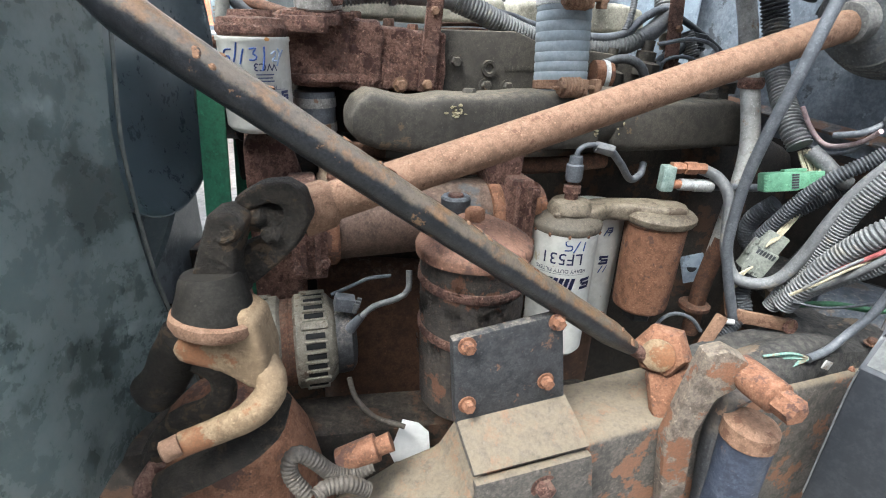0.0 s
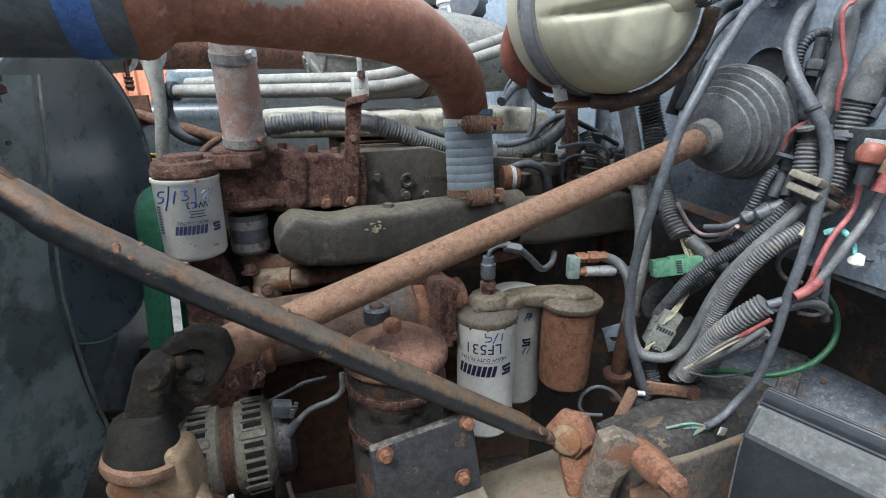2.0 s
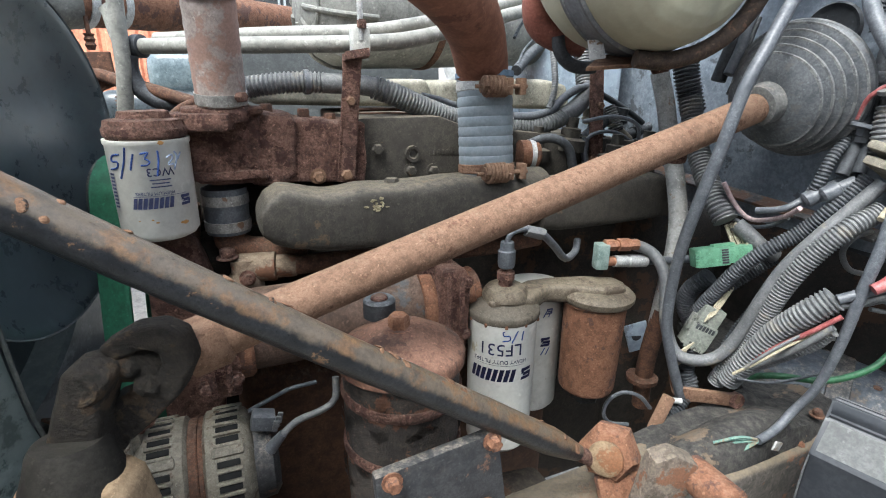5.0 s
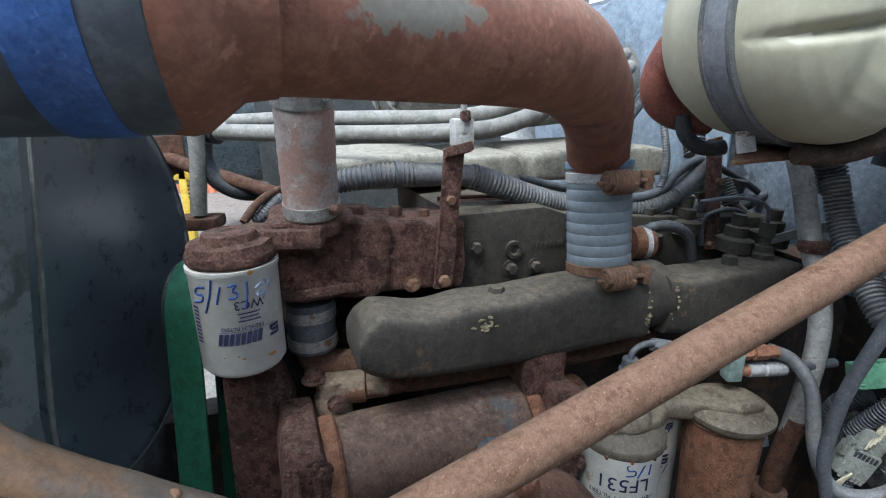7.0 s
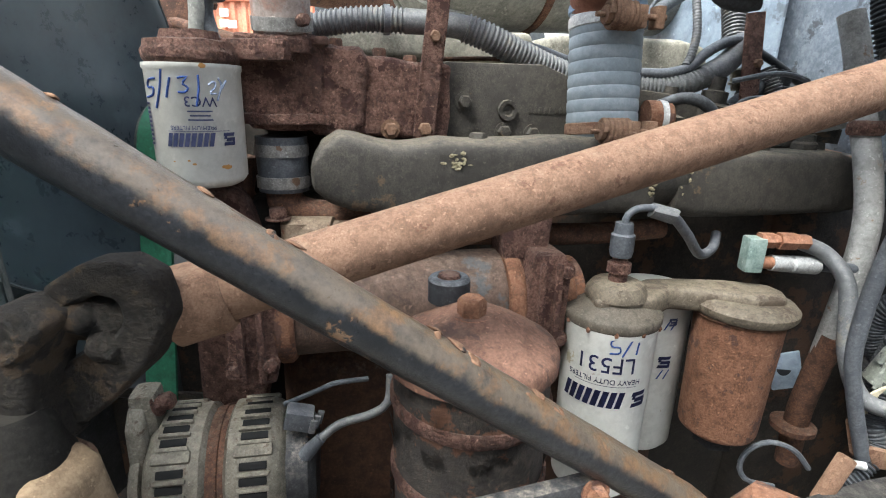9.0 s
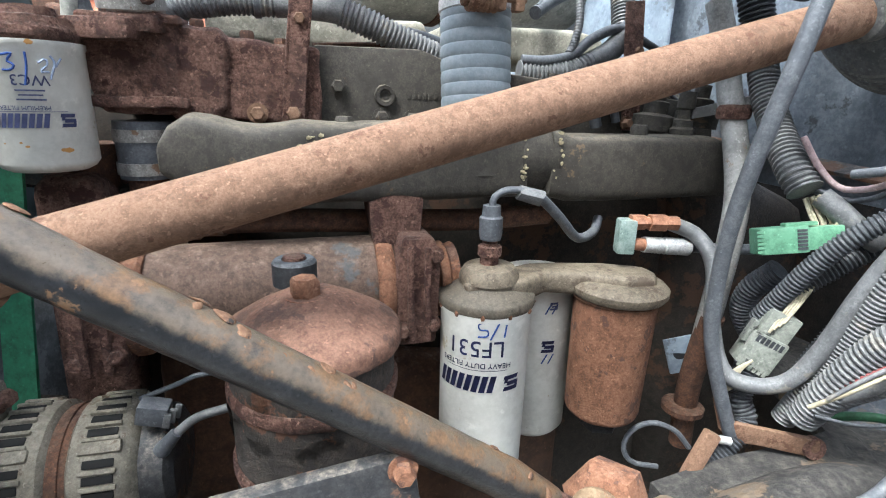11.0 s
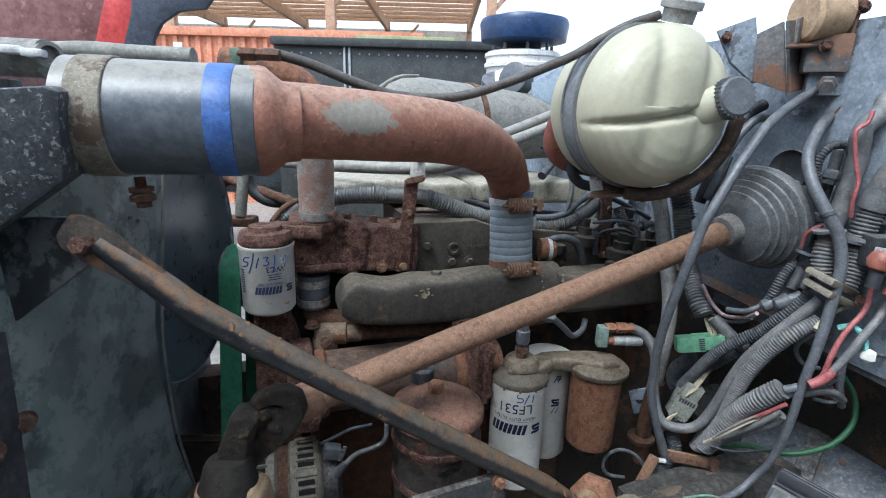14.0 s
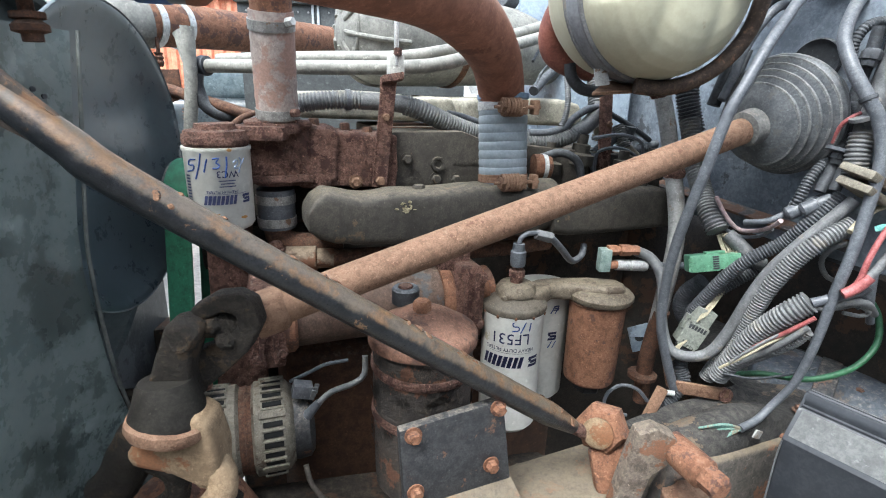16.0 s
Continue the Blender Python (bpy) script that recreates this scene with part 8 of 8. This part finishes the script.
hole = thing("firewall_opening", (0.676, 0.800, 1.686), "dark round opening in the firewall above the boot", "opening")
oc = Vector((0.688, 0.815, 1.679))
part("lip", lathe([(0, 0.038), (0.004, 0.041), (0.008, 0.038), (0.004, 0.034), (0.002, 0.030), (0.002, 0)], oc, (-0.9, -0.35, 0.1), 32), RUBBER, hole)
# light blue cab panel beyond the engine, with its bolt holes
panel = thing("cab_panel", ENG @ Vector((0.95, 1.1, 1.4)), "light blue painted cab panel beyond the engine", "panel")
pc_ = [ENG @ Vector(q) for q in ((0.86, 0.93, 1.42), (0.86, 1.60, 1.42), (0.80, 1.60, 1.90), (0.86, 0.93, 1.90))]
part("sheet", sheet(pc_, 0.006), BLUE_PANEL, panel)
for p in [(0.662, 1.272, 1.621), (0.711, 1.267, 1.589), (0.711, 1.267, 1.618)]:
    part("grommet", lathe([(0, 0.012), (0.003, 0.012), (0.004, 0.007), (0.002, 0.006), (0.002, 0)], p, (-0.9, -0.4, 0), 16), STEEL if p[0] < 0.6 else RUBBER, panel)
c = [(0.287, 1.350, 1.852), (0.370, 1.350, 1.900), (0.384, 1.350, 1.755), (0.293, 1.350, 1.784)]
part("bracket", sheet(c, 0.01), BLUE_PANEL, panel)
edge_low = thing("firewall_flange", (0.64, 0.9, 1.42), "rust-edged lower flange of the firewall", "flange")
part("flange", sheet([FW0.lerp(FW1, 0.30) + Vector((0.0, 0, 1.415)), FW0.lerp(FW1, 0.62) + Vector((0.0, 0, 1.452)), FW0.lerp(FW1, 0.62) + Vector((-0.045, -0.015, 1.437)), FW0.lerp(FW1, 0.30) + Vector((-0.045, -0.015, 1.40))], 0.006), STAINED, edge_low)
low_fw = [FW0 + Vector((-0.012, -0.004, 1.33)), FW0.lerp(FW1, 0.62) + Vector((-0.012, -0.004, 1.40)), FW0.lerp(FW1, 0.62) + Vector((-0.012, -0.004, 1.45)), FW0 + Vector((-0.012, -0.004, 1.43))]
part("lower_skin", sheet(low_fw[::-1], -0.004, 0.001), mat("grimy_dark_skin", (0.040, 0.043, 0.048), (0.075, 0.078, 0.083), 0.7, 0, 26, 0.3, spot=(0.12, 0.075, 0.05), spot_scale=12, spot_at=0.63, dust=0.3), edge_low)

# ---- yard behind the truck ----
CLAD = mat("warm_roof_sheeting", (0.60, 0.52, 0.42), (0.70, 0.62, 0.52), 0.7, 0, 6, 0.1)
cb = CLAD.node_tree.nodes["Principled BSDF"]
tl = CLAD.node_tree.nodes.new("ShaderNodeBsdfTranslucent")  # light comes through the thin sheets
tl.inputs["Color"].default_value = (0.92, 0.82, 0.68, 1)
mixs = CLAD.node_tree.nodes.new("ShaderNodeMixShader")
mixs.inputs[0].default_value = 0.75
CLAD.node_tree.links.new(cb.outputs[0], mixs.inputs[1])
CLAD.node_tree.links.new(tl.outputs[0], mixs.inputs[2])
CLAD.node_tree.links.new(mixs.outputs[0], CLAD.node_tree.nodes["Material Output"].inputs[0])
PURLIN = mat("purlin_steel", (0.34, 0.21, 0.135), (0.42, 0.27, 0.18), 0.7, 0, 6, 0.1)
shed = thing("open_shed", (-10.0, 20.0, 0.0), "large open steel shed with a warm brown trussed roof", "shed")
for k in range(15):
    part("purlin", box((26.0, 0.16, 0.14), Matrix.Translation((-11.6, 14.0 + 1.0 * k, 6.27)), 0.01), PURLIN, shed)
bm = bmesh.new()
for k in range(120):
    x0 = -24.5 + 0.216 * k
    q = [bm.verts.new((x, y, 6.40 + dz)) for y in (13.8, 28.4) for x, dz in ((x0, 0), (x0 + 0.108, 0.06), (x0 + 0.216, 0))]
    bm.faces.new((q[0], q[1], q[4], q[3])), bm.faces.new((q[1], q[2], q[5], q[4]))
part("roof", bm, CLAD, shed, "warm brown corrugated roof sheeting")
for k in range(5):
    x = -15.6 + 4.2 * k
    part("rafter", box((0.16, 14.4, 0.40), Matrix.Translation((x, 21.1, 5.95)), 0.01), PURLIN, shed)
    for y in (14.3, 28.0):
        part("post", box((0.25, 0.25, 6.2), Matrix.Translation((x, y, 3.1)), 0.02), PURLIN, shed)
        part("strut", box((0.12, 0.12, 2.4), Matrix.Translation((x + 0.8, y, 5.2)) @ pose(0, 0, 0, 0, 42, 0), 0.01), PURLIN, shed)
WALLW = mat("pale_shed_wall", (0.55, 0.56, 0.56), (0.66, 0.67, 0.67), 0.6, 0, 3, 0.05)
part("end_wall", box((26.0, 0.12, 5.9), Matrix.Translation((-11.6, 28.5, 2.95)), 0.01), WALLW, shed, "pale sheeted end wall")

ORANGE = mat("orange_container_paint", (0.52, 0.20, 0.11), (0.62, 0.27, 0.16), 0.6, 0, 4, 0.1, spot=(0.40, 0.15, 0.09), spot_scale=2, spot_at=0.62)
CTOP = (-4.114, 9.500, 3.008)[2]
cont = thing("shipping_container", (-5.2, 10.0, 0.0), "orange corrugated steel shipping container with white lettering blocks", "container")
bm = bmesh.new()
prof = []
for k in range(48):
    x0 = -10.0 + 0.20 * k
    prof += [(x0, 0.0), (x0 + 0.07, 0.0), (x0 + 0.10, 0.04), (x0 + 0.17, 0.04)]
lo = [bm.verts.new((x, 9.5 + y, -0.02)) for x, y in prof]
hi = [bm.verts.new((x, 9.5 + y, CTOP)) for x, y in prof]
for k in range(len(prof) - 1):
    bm.faces.new((lo[k], lo[k + 1], hi[k + 1], hi[k]))
part("side", bm, ORANGE, cont)
part("top_rail", box((9.7, 0.12, 0.14), Matrix.Translation((-5.2, 9.5, CTOP + 0.03)), 0.01), ORANGE, cont)
part("body", box((9.6, 2.3, CTOP - 0.2), Matrix.Translation((-5.2, 10.8, CTOP / 2 + 0.05)), 0.02), ORANGE, cont)

trailer = thing("dark_trailer", (-0.7, 6.2, 0.0), "dark grey-green steel trailer body with rivet rows", "trailer")
TR = mat("dark_trailer_paint", (0.028, 0.031, 0.030), (0.048, 0.051, 0.049), 0.5, 0, 6, 0.1, spot=(0.12, 0.10, 0.07), spot_scale=3, spot_at=0.66)
c0, c1 = Vector((-1.912, 6.000, 2.541)), Vector((0.501, 6.000, 2.430))
part("side", box((c1.x - c0.x + 0.3, 1.9, c0.z - 0.04), Matrix.Translation(((c0.x + c1.x) / 2 + 0.15, 6.95, c0.z / 2 - 0.02)), 0.03), TR, trailer)
part("top_rail", box((c1.x - c0.x + 0.32, 0.10, 0.09), Matrix.Translation(((c0.x + c1.x) / 2 + 0.15, 5.98, c0.z - 0.04)), 0.015), TR, trailer)
for q in [(-1.102, 5.960, 2.427), (-1.044, 5.960, 2.429)]:
    part("seam", box((0.025, 0.02, 0.6), Matrix.Translation((q[0], 5.985, q[2] - 0.2)), 0.004), mat("pale_seam", (0.3, 0.32, 0.33), (0.4, 0.42, 0.43), 0.5) if "pale_seam" not in bpy.data.materials else bpy.data.materials["pale_seam"], trailer)
for k in range(24):
    part("rivet", lathe([(0, 0.012), (0.008, 0.009), (0.010, 0)], (c0.x + 0.1 + 0.11 * k, 5.998, c0.z - 0.16), (0, -1, 0), 8), GREY_METAL, trailer)
part("lid", box((1.2, 1.6, 0.08), Matrix.Translation((c1.x - 0.9, 6.9, c0.z + 0.02)), 0.02), mat("khaki_tarp", (0.25, 0.27, 0.13), (0.33, 0.35, 0.19), 0.8, 0, 8, 0.2), trailer, "khaki lid")

# the truck's air intake with a blue precleaner bowl
intake = thing("air_intake", (0.33, 2.1, 1.5), "white intake stack with a blue precleaner bowl", "air intake")
ac = Vector((0.364, 2.100, 2.073))
BLUEBOWL = mat("deep_blue_plastic", (0.012, 0.032, 0.088), (0.022, 0.050, 0.125), 0.35, 0, 10, 0.05)
part("bowl", lathe([(-0.035, 0.05), (-0.030, 0.12), (-0.02, 0.172), (0.045, 0.180), (0.062, 0.172), (0.066, 0.150), (0.078, 0.11), (0.080, 0.0)], ac, (0, 0, 1), 44), BLUEBOWL, intake, "deep blue precleaner bowl")
part("stem", lathe([(-0.07, 0.08), (-0.03, 0.07)], ac, (0, 0, 1), 24), RUBBER, intake)
for k in range(8):
    a = 2 * math.pi * k / 8
    part("clamp_bolt", hexbolt(ac + Vector((0.118 * math.cos(a), 0.118 * math.sin(a), -0.058)), (0, 0, 1), 0.010, 0.024), GREY_METAL, intake)
WHITEP = mat("white_painted_steel", (0.62, 0.62, 0.60), (0.72, 0.72, 0.70), 0.45, 0, 20, 0.05, spot=(0.5, 0.47, 0.42), spot_scale=9, spot_at=0.64)
part("canister", lathe([(-0.52, 0.14), (-0.125, 0.146), (-0.122, 0.155), (-0.108, 0.156), (-0.104, 0.149), (-0.085, 0.149), (-0.081, 0.155), (-0.068, 0.154), (-0.060, 0.142), (-0.058, 0.0)], ac, (0, 0, 1), 40), WHITEP, intake)
part("elbow", sweep([(0.297, 2.000, 1.866), (0.279, 1.900, 1.798), (0.279, 1.850, 1.714), (0.305, 1.850, 1.647)], 0.085, 0.02, 28), WHITEP, intake)
part("elbow_cuff", lathe([(0, 0.09), (0.07, 0.092), (0.075, 0.085)], (0.274, 1.950, 1.825), (0.1, -0.5, 1), 28), CABLE, intake)
knob = solo("hood_rest", lathe([(0, 0.04), (0.05, 0.045), (0.055, 0.03), (0.055, 0)], (0.267, 1.400, 1.854), (-0.6, -0.7, 0.2), 24), CABLE, "dark rubber hood rest on a bracket", "bumper")

# second truck at the edge of the yard
hood = thing("red_truck_cab", (-2.4, 2.6, 0.6), "red and white panels of a neighbouring truck", "truck")
MARO = mat("maroon_panel", (0.16, 0.075, 0.07), (0.23, 0.12, 0.11), 0.45, 0, 5, 0.05)
REDP = mat("red_paint", (0.45, 0.05, 0.05), (0.55, 0.09, 0.08), 0.4, 0, 8, 0.05, spot=(0.5, 0.42, 0.38), spot_scale=7, spot_at=0.62)
part("side", sheet([(-2.428, 2.600, 2.400), (-1.383, 2.600, 2.428), (-1.544, 2.600, 2.026), (-1.928, 2.600, 1.998), (-2.522, 2.600, 1.970)], 0.03, 0.01), MARO, hood)
part("edge", sheet([(-1.551, 2.550, 2.361), (-1.412, 2.550, 2.364), (-1.522, 2.550, 2.010), (-1.683, 2.550, 2.006)], 0.03, 0.01), REDP, hood)
part("lower_body", box((1.3, 1.4, 1.3), Matrix.Translation((-3.05, 3.4, 1.15)), 0.12, None, 4), MARO, hood)
part("upper_body", box((1.0, 0.5, 0.5), Matrix.Translation((-2.85, 2.9, 1.95)), 0.08, None, 3), MARO, hood)
for dx in (-0.85, -0.25):
    tyre = part("tyre", lathe([(0, 0.30), (0.01, 0.44), (0.05, 0.50), (0.20, 0.50), (0.24, 0.44), (0.25, 0.30)], (-2.55 + dx, 2.66, 0.50), (0, 1, 0), 36), RUBBER, hood)
    part("rim", lathe([(0, 0.0), (0, 0.10), (0.03, 0.12), (0.05, 0.28), (0.02, 0.30), (0.10, 0.30), (0.12, 0.0)], (-2.55 + dx, 2.67, 0.50), (0, 1, 0), 28), WHITEP, tyre)
c = [(-1.379, 2.450, 2.389), (-0.960, 2.450, 2.400), (-1.013, 2.450, 2.264), (-1.069, 2.450, 2.199), (-1.192, 2.450, 2.186), (-1.278, 2.450, 2.133), (-1.324, 2.450, 2.061), (-1.342, 2.450, 1.981), (-1.489, 2.450, 1.977), (-1.416, 2.450, 2.170)]
part("fender_edge", sheet(c, 0.03, 0.008), mat("navy_rubber", (0.03, 0.037, 0.055), (0.05, 0.06, 0.08), 0.6, 0, 10, 0.1), hood)
top_tank = thing("header_tank", (-0.6, 0.7, 1.78), "pale ribbed plastic header tank of the radiator", "tank")
part("tank", sweep([(-0.782, 0.750, 1.838), (-0.706, 0.750, 1.836), (-0.648, 0.750, 1.834), (-0.598, 0.750, 1.833)], 0.030, 0.02, 20), GREY_DUCT, top_tank)
for p in [(-0.659, 0.720, 1.844), (-0.623, 0.720, 1.842), (-0.591, 0.720, 1.838)]:
    part("rib", box((0.03, 0.05, 0.012), Matrix.Translation(p) @ pose(0, 0, 0, 0, 0, 20), 0.004), WHITEP, top_tank)
part("outlet", lathe([(0, 0.018), (0.02, 0.020), (0.021, 0.014), (0.012, 0.012), (0.012, 0)], (-0.587, 0.730, 1.837), (0.8, -0.5, 0), 20), GREY_DUCT, top_tank)
part("upper_hose", sweep([(-0.635, 0.800, 1.849), (-0.564, 0.800, 1.852), (-0.504, 0.800, 1.849), (-0.444, 0.800, 1.847), (-0.383, 0.800, 1.846)], 0.016, 0.02, 16), GREY_DUCT, top_tank)
part("stay", box((0.03, 0.03, 0.16), Matrix.Translation((-0.68, 0.76, 1.72)), 0.004), PANEL, top_tank)

# clutter seen low through the gap by the fan
junk = thing("parked_car", (-1.5, 5.0, 0.0), "red and teal parked car beyond the engine", "car")
part("body", box((2.2, 0.9, 0.75), Matrix.Translation((-2.1, 6.6, 1.1)) @ pose(0, 0, 0, 0, 0, 8), 0.18, None, 4), mat("teal_car_paint", (0.028, 0.036, 0.040), (0.05, 0.06, 0.065), 0.3, 0, 6, 0.03), junk)
part("cabin", box((1.2, 0.8, 0.5), Matrix.Translation((-2.1, 6.65, 1.65)) @ pose(0, 0, 0, 0, 0, 8), 0.2, None, 4), mat("car_glass", (0.10, 0.13, 0.14), (0.14, 0.17, 0.18), 0.1, 0, 6, 0), junk)
stack = thing("red_cabinet", (-1.9, 9.0, 0), "red and white painted steel cabinet in the yard", "cabinet")
part("carcass", box((1.0, 0.8, 1.9), Matrix.Translation((-1.7, 8.6, 1.0)), 0.03), REDP, stack)
part("top", box((1.04, 0.84, 0.06), Matrix.Translation((-1.7, 8.6, 1.98)), 0.01), WHITEP, stack)
frame_ = thing("machine_frame", (-3.2, 5.4, 0), "yellow painted steel machine frame", "machine")
YEL = mat("yellow_machine_paint", (0.62, 0.42, 0.05), (0.72, 0.52, 0.09), 0.5, 0, 6, 0.05)
for k in range(2):
    part("beam", box((1.6, 0.08, 0.10), Matrix.Translation((-3.2, 5.4, 0.5 + 0.45 * k)), 0.01), YEL, frame_)
    part("upright", box((0.08, 0.08, 1.0), Matrix.Translation((-3.9 + 1.4 * k, 5.4, 0.5)), 0.01), YEL, frame_)

# ---- printing on the filters ----
def letters(body, size):
    cu = bpy.data.curves.new("t", "FONT")
    cu.body, cu.size, cu.align_x, cu.align_y = body, size, "CENTER", "CENTER"
    cu.resolution_u = 3
    ob = bpy.data.objects.new("t", cu)
    me = ob.to_mesh()
    bm = bmesh.new()
    bm.from_mesh(me)
    ob.to_mesh_clear()
    bpy.data.objects.remove(ob)
    bpy.data.curves.remove(cu)
    return bm


def bar(w, h, lean=0.0, bm=None, at=(0, 0)):
    bm = bm or bmesh.new()
    n = max(1, round(w / 0.004))
    lo = [bm.verts.new((at[0] - w / 2 + w * k / n - lean * h / 2, at[1] - h / 2, 0)) for k in range(n + 1)]
    hi = [bm.verts.new((at[0] - w / 2 + w * k / n + lean * h / 2, at[1] + h / 2, 0)) for k in range(n + 1)]
    for k in range(n):
        bm.faces.new((lo[k], lo[k + 1], hi[k + 1], hi[k]))
    return bm


def wrap(bm, centre, r, turn, z, flip=True, narrow=1.0):
    """Bend flat print round an upright canister; the canisters hang upside down, so the print does too."""
    for v in bm.verts:
        u, w = v.co.x * narrow, v.co.y
        if flip:
            u, w = -u, -w
        a = radians(-90 + turn) + u / r
        v.co = Vector((centre.x + (r + 0.0006) * math.cos(a), centre.y + (r + 0.0006) * math.sin(a), z + w))
    bmesh.ops.solidify(bm, geom=bm.faces[:], thickness=0.0003)
    return bm


def printed(name, bm, parent, material, label, *place, **more):
    return part(name, wrap(bm, *place, **more), material, parent, label)


def emblem(s):
    bm = bmesh.new()
    for dx, dy, ww in ((0, 0.33, 0.9), (-0.10, 0.02, 0.7), (0, -0.33, 0.9)):
        bar(s * ww, s * 0.24, 0.3, bm, (dx * s, dy * s))
    for dx, dy in ((-0.36, 0.17), (0.30, -0.16)):
        bar(s * 0.2, s * 0.3, 0.3, bm, (dx * s, dy * s))
    return bm


O = OF_AT
printed("code_print", letters("LF531", 0.0285), filters, INK, "dark blue code print", O, OF_R, -14, 1.2225)
printed("slogan_print", letters("HEAVY DUTY FILTERS", 0.0090), filters, INK, "small dark print", O, OF_R, -14, 1.2010)
printed("rule", bar(0.074, 0.0006), filters, INK, "thin printed rule", O, OF_R, -12, 1.1945)
for k in range(8):
    printed("lettering_block", bar(0.0068, 0.0215, 0.22, None, (-0.037 + 0.00925 * (k + 0.5), 0)), filters, INK, "slanted dark lettering block", O, OF_R, -26, 1.177)
printed("emblem", emblem(0.022), filters, INK, "dark emblem", O, OF_R, 34, 1.1765)
W = WC_AT
PALE_INK = mat("faded_blue_ink", (0.05, 0.06, 0.14), (0.08, 0.09, 0.18), 0.5, 0, 80, 0)
printed("code_print", letters("WC3", 0.0138), wc, INK, "dark blue code print", W, WC_R, 34.5, 1.500)
for k in range(3):
    printed("small_print", bar(0.023 - 0.004 * (k % 2), 0.0015), wc, PALE_INK, "small print bars", W, WC_R, 33, 1.490 - 0.0042 * k)
printed("slogan_print", letters("PREMIUM FILTERS", 0.0056), wc, PALE_INK, "small blue print", W, WC_R, 23.5, 1.4742)
printed("rule", bar(0.060, 0.0005), wc, PALE_INK, "thin printed rule", W, WC_R, 30, 1.4705)
for k in range(8):
    printed("lettering_block", bar(0.0043, 0.0135, 0.22, None, (-0.023 + 0.00575 * (k + 0.5), 0)), wc, PALE_INK, "slanted blue lettering block", W, WC_R, 19, 1.462)
printed("emblem", emblem(0.0145), wc, PALE_INK, "blue emblem", W, WC_R, 66, 1.462)
for k in range(10):
    printed("side_print", bar(0.009, 0.0024), wc, PALE_INK, "bar code strip", W, WC_R, -40, 1.457 + 0.0044 * k)
for turn_, z_, s_ in ((61, 1.433, 0.0045), (56, 1.4335, 0.003), (20, 1.4375, 0.0022), (14, 1.441, 0.0018), (-5, 1.440, 0.0015), (40, 1.5335, 0.004)):
    a = radians(-90 + turn_)
    add_patch(WHITE, (W.x + WC_R * math.cos(a), W.y + WC_R * math.sin(a), z_), (s_, s_, s_ * 0.6), ((0.42, 0.20, 0.05), (0.55, 0.30, 0.10)), 300)
O2 = OF2_AT
printed("emblem", emblem(0.019), second, INK, "dark emblem", O2, OF_R * 0.95, 12, 1.178)
printed("emblem", emblem(0.012), second, PALE_INK, "faded marks", O2, OF_R * 0.95, 16, 1.236)
for k, (t0, z0) in enumerate(((8, 1.232), (18, 1.232), (8, 1.160), (18, 1.160))):
    printed("marker_stroke", bar(0.0022, 0.014, 0.5), second, MARKER, "faint blue marker stroke", O2, OF_R * 0.95, t0, z0, flip=False)


def marker(parent, centre, r, strokes_, material=MARKER, wide=0.0011):
    """Hand-drawn strokes: each a list of (degrees round the canister, height)."""
    for st in strokes_:
        pts = []
        for t_, z_ in st:
            a = radians(-90 + t_)
            pts.append((centre.x + (r + 0.0002) * math.cos(a), centre.y + (r + 0.0002) * math.sin(a), z_))
        part("marker_stroke", sweep(pts, wide, 0.003, 6), material, parent, "blue marker stroke")


# the date in marker pen
marker(wc, W, WC_R, [
    [(-17.6, 1.5206), (-30.6, 1.5191), (-34.2, 1.5121), (-22.5, 1.5118), (-25.2, 1.505), (-39.3, 1.5024)],
    [(-7.2, 1.5291), (-11.6, 1.5127), (-21.1, 1.4925)], [(3.0, 1.5217), (-1.0, 1.5115), (-3.9, 1.5028)],
    [(34.9, 1.5246), (34.3, 1.5122), (30.0, 1.4948)]])
MARKER_FAINT = mat("faint_marker_ink", (0.20, 0.25, 0.36), (0.30, 0.34, 0.42), 0.5, 0, 80, 0)
marker(wc, W, WC_R, [[(11.9, 1.5213), (22.4, 1.5227), (16.9, 1.5162), (22.7, 1.5129), (19.4, 1.5082), (11.0, 1.5081)]], MARKER)
marker(wc, W, WC_R, [
    [(45.4, 1.5152), (52.7, 1.5191), (53.8, 1.5138), (46.4, 1.5073), (54.7, 1.5072)], [(58.0, 1.5221), (61.6, 1.5153), (54.7, 1.5003)], [(69.0, 1.5203), (62.2, 1.5123)]], MARKER_FAINT)
marker(filters, O, OF_R, [
    [(1, 1.254), (-10, 1.2525), (-9, 1.2455), (0, 1.245), (0, 1.238), (-11, 1.2365)], [(14, 1.2545), (9, 1.244), (4, 1.2335)], [(23, 1.251), (21, 1.236)]], wide=0.0010)

# cast number on the cylinder head, as raised marks
cast = bmesh.new()
for k in range(10):
    w = 0.0045
    q = ENG @ Vector((0.385 + 0.0072 * k, 0.8245, 1.4945))
    box((w, 0.0016, 0.008), Matrix.Translation(q) @ pose(0, 0, 0, 0, 0, 18.3), 0.0006, cast)
part("cast_number", cast, CAST, engine, "row of raised cast figures", "stuff")
# white lettering blocks on the container
for k, q in enumerate([(-4.694, 9.440, 2.777), (-4.711, 9.440, 2.606), (-4.560, 9.440, 2.591)]):
    part("lettering", box((0.16, 0.02, 0.13), Matrix.Translation(q), 0.01), WHITEP, cont, "white painted lettering block")
